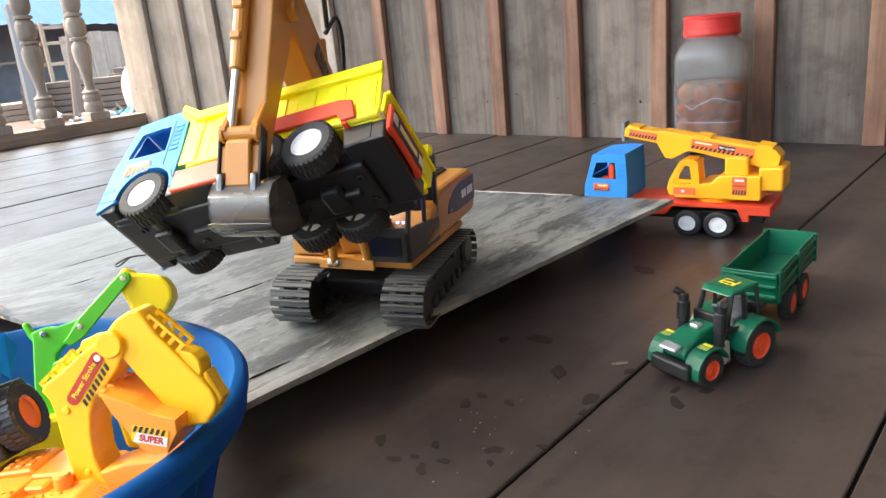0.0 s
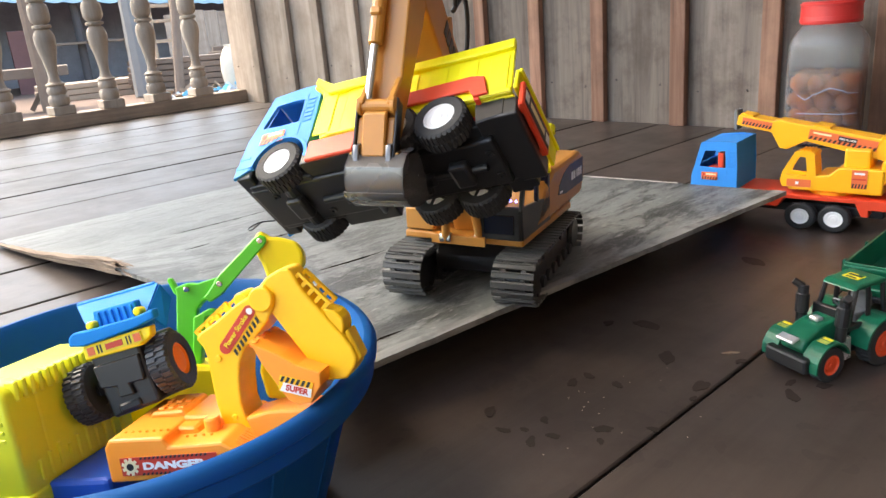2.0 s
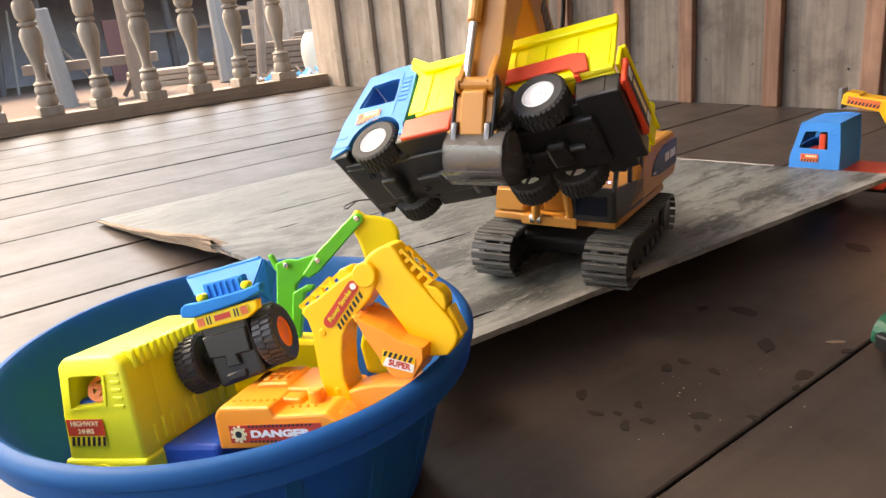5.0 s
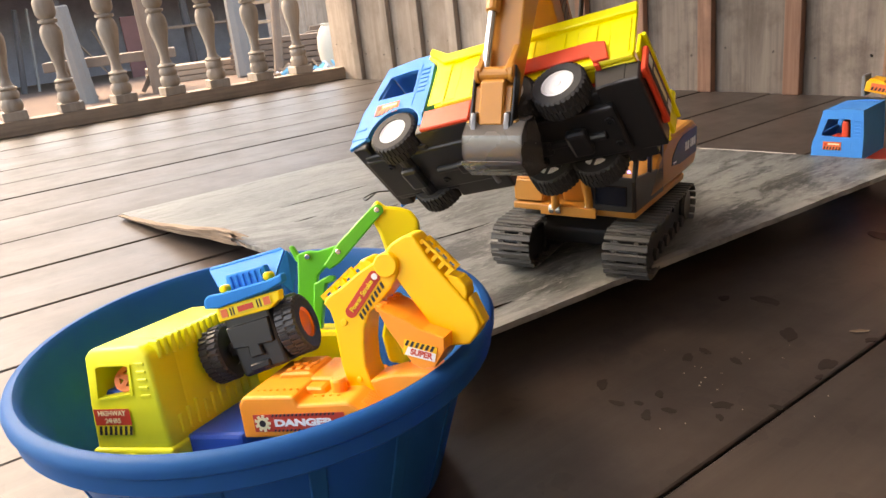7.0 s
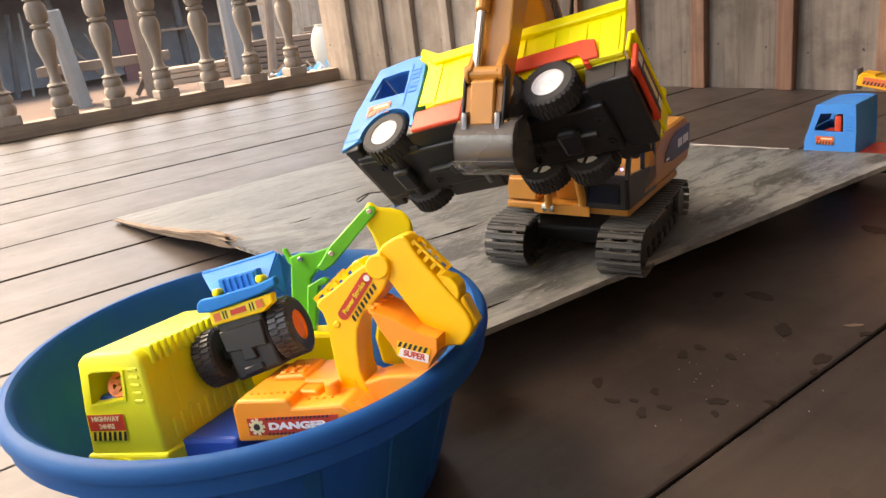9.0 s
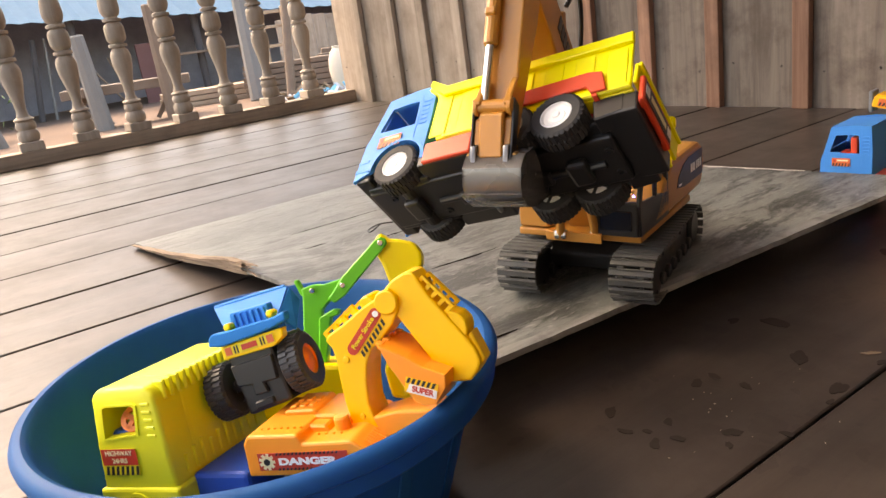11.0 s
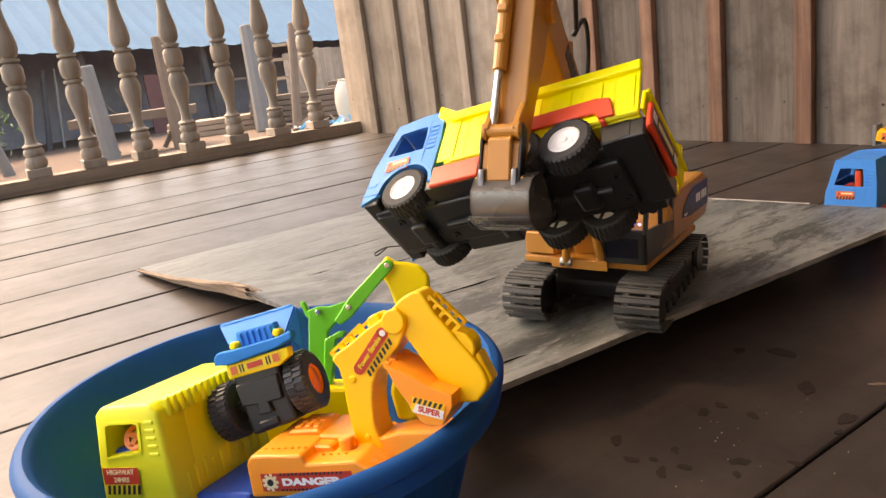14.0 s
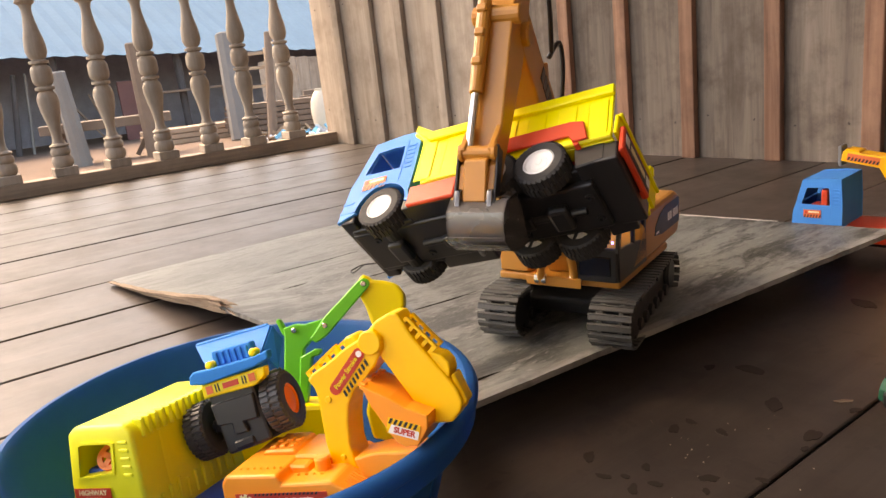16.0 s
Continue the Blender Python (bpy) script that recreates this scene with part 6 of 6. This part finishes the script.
def trailer():
    m = axes((-0.2115, 0.812, 0.0), (0.03, -1, 0), (1, 0.03, 0))
    t = thing("toy_trailer", m, "dark green plastic toy farm trailer hitched to the tractor", "toy trailer")
    x0, x1, wy, z0, z1 = -0.075, 0.070, 0.0255, 0.033, 0.064
    bm = box(B(), (x0, -wy, z0), (x1, wy, z0 + 0.003), 0.0008, seg=1)
    for s in (-1, 1):
        prism(bm, [(x0, z0), (x1, z0), (x1 + 0.003, z1), (x0 - 0.003, z1)], s * wy, s * (wy - 0.0025), 0.0006, seg=1)
    for x, d in ((x0, -1), (x1, 1)):
        prism(bm, [(x, z0), (x + d * 0.003, z1), (x + d * 0.0005, z1), (x - d * 0.0025, z0)], -wy, wy, 0.0004, seg=1)
    tub = part("tub", bm, P_TRACTOR, t)
    bm = B()
    for s in (-1, 1):
        for k in range(3):
            box(bm, (x0, s * wy, z0 + 0.005 + k * 0.010), (x1, s * (wy + 0.0018), z0 + 0.0085 + k * 0.010), 0.0006, seg=1)
        for x in (x0 + 0.004, 0.0, x1 - 0.004):
            box(bm, (x - 0.003, s * wy, z0), (x + 0.003, s * (wy + 0.0028), z1 + 0.001), 0.0006, seg=1)
    for k in range(3):
        box(bm, (x1 + 0.001, -wy, z0 + 0.005 + k * 0.010), (x1 + 0.004, wy, z0 + 0.0085 + k * 0.010), 0.0006, seg=1)
    part("ribs", bm, P_TRACTOR, tub)
    bm = box(B(), (x0 + 0.01, -0.014, 0.026), (x1, 0.014, z0), 0.002)
    rod(bm, (x1 - 0.004, 0, 0.028), (x1 + 0.050, -0.004, 0.022), 0.003, 10)
    for x in (0.022, -0.022):
        rod(bm, (x, -0.024, 0.0175), (x, 0.024, 0.0175), 0.004, 10)
    part("chassis", bm, P_BLACK, t)
    for x in (0.022, -0.022):
        for s in (-1, 1):
            wheel(t, (x, s * 0.0235, 0.0175), 0.0175, 0.012, P_HUBRED, side=s, tread=24)
tractor()
trailer()


# ---- jar against the wall ----
def jar():
    t = thing("plastic_jar", pose(-0.597, 1.642, 0.0, 0, 0, 8) @ Matrix.Diagonal((0.85, 0.85, 0.965, 1)), "clear plastic jar of preserved fruit with a red screw lid", "jar")
    def sq(r, z, n=40, p=4.5):
        out = []
        for k in range(n):
            a = math.tau * k / n
            c, s = math.cos(a), math.sin(a)
            f = (abs(c) ** p + abs(s) ** p) ** (-1 / p)
            out.append((r * f * c, r * f * s, z))
        return out
    def stack(rows):
        bm = B()
        rings = [[bm.verts.new(v) for v in sq(r, z, p=p)] for r, z, p in rows]
        for a, b in zip(rings, rings[1:]):
            for k in range(len(a)):
                bm.faces.new((a[k], a[(k + 1) % len(a)], b[(k + 1) % len(a)], b[k]))
        bm.faces.new(rings[0][::-1])
        bm.faces.new(rings[-1])
        return bm
    outer = [(0.070, 0.0, 4.5), (0.079, 0.008, 4.5), (0.081, 0.06, 4.5), (0.0795, 0.068, 4.5), (0.081, 0.076, 4.5), (0.081, 0.150, 4.5), (0.0795, 0.156, 4.5), (0.0805, 0.162, 4.5), (0.080, 0.196, 4.5), (0.0815, 0.206, 4), (0.078, 0.222, 3.2), (0.066, 0.240, 2.2), (0.060, 0.246, 2), (0.060, 0.262, 2)]
    inner = [(r - 0.0018, z, p) for r, z, p in outer[::-1]]
    inner[-1] = (0.066, 0.004, 4.5)
    part("jar_body", stack(outer + inner), CLEAR, t, smooth=True)
    part("syrup", stack([(0.066, 0.006, 4.5), (0.0765, 0.012, 4.5), (0.0785, 0.06, 4.5), (0.0775, 0.068, 4.5), (0.0785, 0.1, 4.5), (0.0785, 0.153, 4.5)]), SYRUP, t, "brown syrup", smooth=True)
    bm = B()
    for lay in range(4):
        for k in range(9):
            a = math.tau * (k + 0.5 * (lay % 2)) / 9
            f = (abs(math.cos(a)) ** 4 + abs(math.sin(a)) ** 4) ** -0.25
            bmesh.ops.create_icosphere(bm, subdivisions=2, radius=random.uniform(0.0185, 0.0215), matrix=pose(0.0545 * f * math.cos(a), 0.0545 * f * math.sin(a), 0.026 + lay * 0.034 + random.uniform(-0.004, 0.004)))
    part("fruit", bm, FRUIT, t, "round orange-brown fruit", smooth=True)
    bm = lathe(B(), [(0.058, 0.250), (0.0655, 0.250), (0.0665, 0.253), (0.0655, 0.290), (0.062, 0.294), (0.02, 0.2935), (0.001, 0.2935)], 48)
    lathe(bm, [(0.0655, 0.254), (0.0678, 0.256), (0.0668, 0.264), (0.0655, 0.266)], 48, closed=True)
    lathe(bm, [(0.0655, 0.286), (0.0675, 0.287), (0.0675, 0.290), (0.0655, 0.291)], 48, closed=True)
    lid = part("lid", bm, P_LID, t, "red screw lid")
    film = []
    for k in range(25):
        a = math.radians(-118 + 84 * k / 24)
        f = (abs(math.cos(a)) ** 4.5 + abs(math.sin(a)) ** 4.5) ** (-1 / 4.5) * 0.0820
        film.append((f * math.cos(a), f * math.sin(a), 0.112 - 0.010 * math.exp(-((k - 3) / 2.5) ** 2) + 0.012 * math.exp(-((k - 14) / 5) ** 2) + 0.0025 * noise.noise((k * 0.7, 1.7, 0))))
    part("torn_label_edge", tube(B(), film, 0.0009, 6, 2), FILM, t, "crinkled clear edge of a torn label")
    part("torn_label_edge", tube(B(), [(x, y, 0.072) for x, y, z in film], 0.0008, 6, 2), FILM, t, "crinkled clear edge of a torn label")
jar()


# ---- crumbs on the boards ----
CRUMB = mat("pale_crumbs", (0.62, 0.56, 0.46), 0.7, vary=0.2, scale=60)
def crumbs():
    bm = B()
    for k in range(20):
        x, y = random.gauss(-0.315, 0.035), random.gauss(0.465, 0.04)
        s = random.uniform(0.0003, 0.0007)
        box(bm, (-s, -s * 0.6, 0), (s, s * 0.6, s * 0.6), 0, pose(x, y, 0.0002, 0, 0, random.uniform(0, 180)))
    tagged(part("crumbs", bm, CRUMB), "tiny pale crumbs scattered on the floorboards", "crumbs", kind="stuff")
    t = tagged(part("wood_chip", prism(B(), [(-0.008, 0.0), (-0.003, -0.0022), (0.007, -0.001), (0.009, 0.001), (0.001, 0.003)], 0.0002, 0.0014, 0.0003, plane="xy", seg=1), mat("chip_wood", (0.30, 0.22, 0.15), 0.7, vary=0.3, scale=120)), "small pale wood chip lying on the floorboards", "wood chip")
    t.matrix_world = pose(-0.285, 0.615, 0.0, 0, 0, 40)
crumbs()

# timber colour lifted and blued, so the haze over the shed is painted in
HAZEWOOD = mat("shed_timber_hazed", (0.26, 0.26, 0.31), 0.8, vary=0.45, scale=5)
# shed under a blue tin roof, seen through the railing
def shed():
    t = thing("shed", Matrix(), "open dark timber shed with pale blue tin roof", "shed")
    a, b = Vector((-11.5, -5.2, 1.34)), Vector((-12.75, 9.8, 0.62))
    d = (b - a)
    back = Vector((-d.y, d.x, 0)).normalized()
    if back.x > 0:
        back = -back
    bm = B()
    n = 110
    rows = []
    for i in range(n + 1):
        p = a + d * (i / n)
        h = 0.009 * (1 if i % 2 else -1)
        rows.append((bm.verts.new(p + Vector((0, 0, h))), bm.verts.new(p + back * 4.6 + Vector((0, 0, 2.6 + h)))))
    for p, q in zip(rows, rows[1:]):
        bm.faces.new((p[0], q[0], q[1], p[1]))
    roof = part("tin_roof", bm, TIN, t, "pale blue corrugated tin roof")
    sol = roof.modifiers.new("thickness", "SOLIDIFY")
    sol.thickness = 0.006
    for i in range(42):
        p = a + d * (i / 42) + back * (2.6 + random.uniform(0, 0.04))
        part("board", box(B(), (0, -0.015, -0.35), (0.37, 0.015, 2.2), 0, pose(p.x, p.y, 0, 0, 0, math.degrees(math.atan2(d.y, d.x)))), HAZEWOOD, t)
    for i in range(9):
        p = a + d * (i / 8) + back * 0.25
        part("post", rod(B(), (p.x, p.y, -0.36), (p.x, p.y, p.z + 0.12), 0.06, 10), DARKWOOD, t)
    for s in (0, 1):
        p = (a, b)[s] + back * 0.2
        q = p + back * 2.4
        vs = B()
        f = [vs.verts.new(v) for v in (Vector((p.x, p.y, -0.35)), Vector((q.x, q.y, -0.35)), Vector((q.x, q.y, 2.2)), Vector((p.x, p.y, p.z)))]
        vs.faces.new(f)
        part("end_wall", vs, DARKWOOD, t)
shed()

def leaning_post(base, top, r, material, label):
    m = Matrix()
    bm = B()
    base, top = Vector(base), Vector(top)
    base.z = -0.37
    rod(bm, base, top, r, 9, r * 0.8)
    tagged(part("wooden_post", bm, material), label, "post")
leaning_post((-8.86, 1.72, 0), (-8.84, 1.66, 0.66), 0.10, CONCRETE, "pale weathered timber post in the yard")
leaning_post((-8.67, 2.43, 0), (-8.67, 2.41, 0.88), 0.085, OLDWOOD, "rough leaning timber post in the yard")
leaning_post((-9.05, 3.62, 0), (-9.28, 3.70, 0.95), 0.13, CONCRETE, "thick grey post beside the shed")
leaning_post((-7.98, 3.55, 0), (-8.1, 3.75, 0.85), 0.055, OLDWOOD, "thin crooked tree-trunk post in the yard")
leaning_post((-9.0, 0.72, 0), (-8.9, 0.62, 0.15), 0.06, CONCRETE, "short pale post in the yard")

def bench(m, length):
    t = thing("bench", m, "rough plank bench standing on bare earth", "bench")
    for k in range(3):
        part("seat_plank", box(B(), (0, -0.2 + 0.14 * k, 0.36), (length, -0.07 + 0.14 * k, 0.46), 0.006), OLDWOOD, t)
    for x in (0.15, length - 0.15):
        for y in (-0.15, 0.15):
            part("leg", box(B(), (x - 0.035, y - 0.035, 0), (x + 0.035, y + 0.035, 0.425), 0.004), OLDWOOD, t)
        part("brace", box(B(), (-0.025, -0.02, 0), (0.025, 0.02, 0.5), 0.003, pose(x + (0.28 if x < 1 else -0.28), 0, 0.02, 0, -34 if x < 1 else 34, 0)), OLDWOOD, t)
bench(pose(-9.25, 1.45, -0.35, 0, 0, 72), 1.35)

def lumber(m, n, label, material=OLDWOOD):
    t = thing("lumber_pile", m, label, "lumber")
    for k in range(n):
        for j in range(4 - k // 2):
            part("plank", box(B(), (random.uniform(-0.1, 0.05), 0.16 * j, 0.07 * k), (1.9 + random.uniform(-0.3, 0.2), 0.16 * j + 0.15, 0.07 * k + 0.06), 0.005), material, t)
lumber(pose(-9.3, 3.6, -0.35, 0, 0, 55), 6, "stack of sawn planks lying on the earth")
PALEWOOD = mat("fresh_timber", (0.42, 0.31, 0.22), 0.75, vary=0.2, scale=9, bump=0.2, bump_scale=40)
lumber(pose(-10.05, 2.75, -0.35, 0, 0, 74), 3, "low stack of pale sawn planks on the earth", PALEWOOD)
lumber(pose(-9.7, 4.9, -0.35, 0, 0, 66), 7, "higher stack of sawn planks lying on the earth")

# house end, tank and litter beyond the corner post
fence = thing("board_fence", Matrix(), "tan board fence panel beyond the yard", "fence")
for k in range(9):
    p = Vector((-10.98, 4.85, 0)).lerp(Vector((-10.3, 6.4, 0)), k / 9)
    part("board", box(B(), (0, -0.01, -0.36), (0.185, 0.015, 0.62 + random.uniform(-0.02, 0.02)), 0.004, pose(p.x, p.y, 0, 0, 0, 66.3)), WALLTAN, fence)
tank = thing("water_jar", pose(-7.75, 4.12, -0.35) @ Matrix.Diagonal((0.55, 0.55, 0.85, 1)), "rounded cream-coloured water jar on the ground", "water jar")
part("jar_body", lathe(B(), [(0.10, 0), (0.17, 0.04), (0.24, 0.18), (0.26, 0.32), (0.24, 0.46), (0.17, 0.56), (0.13, 0.59), (0.14, 0.62), (0.11, 0.62)], 28), mat("cream_clay", (0.62, 0.56, 0.46), 0.7, vary=0.15, scale=5), tank, smooth=True)
LITTER = [mat("litter_white", (0.7, 0.72, 0.74), 0.5), mat("litter_blue", (0.12, 0.42, 0.62), 0.45), mat("litter_brown", (0.25, 0.17, 0.11), 0.8)]
bm3 = [B(), B(), B()]
for k in range(60):
    i = random.choice((0, 0, 1, 2, 2))
    c = (-7.3 + random.uniform(-0.6, 0.5), 3.95 + random.uniform(-0.75, 0.3), -0.33 + random.uniform(0, 0.10))
    s = random.uniform(0.03, 0.09)
    prism(bm3[i], [(-s, -s * 0.5), (s * 0.6, -s), (s, s * 0.4), (-s * 0.3, s)], -0.006, 0.006 + 0.02 * random.random(), plane="xy", m=pose(*c, random.uniform(-60, 60), random.uniform(-60, 60), random.uniform(0, 360)))
for bm, mt, nm in zip(bm3, LITTER, ("white", "blue", "brown")):
    tagged(part("litter_heap", bm, mt), nm + " scraps of plastic and bark on the ground", "litter", kind="stuff")

def bush(c, r, seed):
    rnd = random.Random(seed)
    t = thing("bush", pose(*c), "small leafy green shrub in the yard", "bush")
    bm = B()
    for k in range(7):
        a = rnd.uniform(0, math.tau)
        rod(bm, (0, 0, 0), (r * 0.6 * math.cos(a), r * 0.6 * math.sin(a), r * rnd.uniform(0.9, 1.6)), 0.02, 6, 0.006)
    part("stems", bm, OLDWOOD, t)
    bm = B()
    for k in range(420):
        p = Vector((rnd.gauss(0, 0.45), rnd.gauss(0, 0.45), rnd.gauss(0, 0.4))) * r + Vector((0, 0, r))
        if p.z < 0.02:
            continue
        m = pose(*p, rnd.uniform(-60, 60), rnd.uniform(-60, 60), rnd.uniform(0, 360))
        s = r * rnd.uniform(0.06, 0.13)
        vs = [bm.verts.new(m @ Vector(v)) for v in ((-s, 0, 0), (0, -s * 0.4, 0), (s, 0, s * 0.2), (0, s * 0.4, 0))]
        bm.faces.new(vs)
    part("leaves", bm, mat("leaf", (0.07, 0.13, 0.03), 0.6, vary=0.4, scale=5), t)
bush((-9.9, 0.5, -0.35), 0.45, 3)
bush((-10.4, -1.6, -0.35), 0.6, 4)

# things kept under the shed's eave
DUSKRED = mat("faded_red_board", (0.16, 0.075, 0.07), 0.8, vary=0.3, scale=6)
tagged(part("shed_pole", rod(B(), (-12.5, 1.60, -0.36), (-12.5, 1.76, 0.80), 0.045, 9, 0.035), DARKWOOD), "dark thin pole standing under the shed roof", "pole")
tagged(part("shed_pole", rod(B(), (-12.5, 1.80, -0.36), (-12.5, 1.92, 0.80), 0.022, 9, 0.018), CONCRETE), "pale grey pipe standing under the shed roof", "pole")
tagged(part("red_board", box(B(), (-12.6, 3.16, -0.36), (-12.55, 3.42, 0.56), 0.008), DUSKRED), "faded red board leaning under the shed roof", "board")
for a, b in (((-12.5, 2.40, 0.36), (-12.3, 2.85, -0.36)), ((-12.4, 2.05, -0.36), (-12.6, 2.30, 0.62)), ((-12.3, 2.95, -0.36), (-12.55, 2.72, 0.42))):
    tagged(part("bamboo_stick", rod(B(), a, b, 0.020, 8, 0.014), OLDWOOD), "thin bare stick leaning in the shed", "stick")
def trestle(m):
    t = thing("trestle_table", m, "rough dark trestle table under the shed roof", "table")
    for k in range(3):
        part("top_board", box(B(), (-0.8, -0.3 + 0.2 * k, 0.66), (0.8, -0.11 + 0.2 * k, 0.70), 0.006), OLDWOOD, t)
    for x in (-0.6, 0.6):
        for y in (-0.2, 0.2):
            part("leg", rod(B(), (x * 1.1, y * 1.3, 0.0), (x, y, 0.66), 0.03, 8), OLDWOOD, t)
        part("stretcher", box(B(), (x - 0.02, -0.24, 0.26), (x + 0.02, 0.24, 0.31), 0.004), OLDWOOD, t)
trestle(pose(-12.6, 4.3, -0.36, 0, 0, 84))
def rack(m):
    t = thing("slatted_rack", m, "pale bare timber rack standing in the yard", "rack")
    for y in (0.0, 0.30):
        part("upright", box(B(), (-0.02, y - 0.02, 0), (0.02, y + 0.02, 1.10), 0.004), PALEWOOD, t)
    for z in (0.40, 0.62, 0.86, 1.04):
        part("slat", box(B(), (-0.035, -0.05, z - 0.02), (-0.021, 0.35, z + 0.02), 0.003), PALEWOOD, t)
rack(pose(-9.4, 3.98, -0.36, 0, 0, 3))
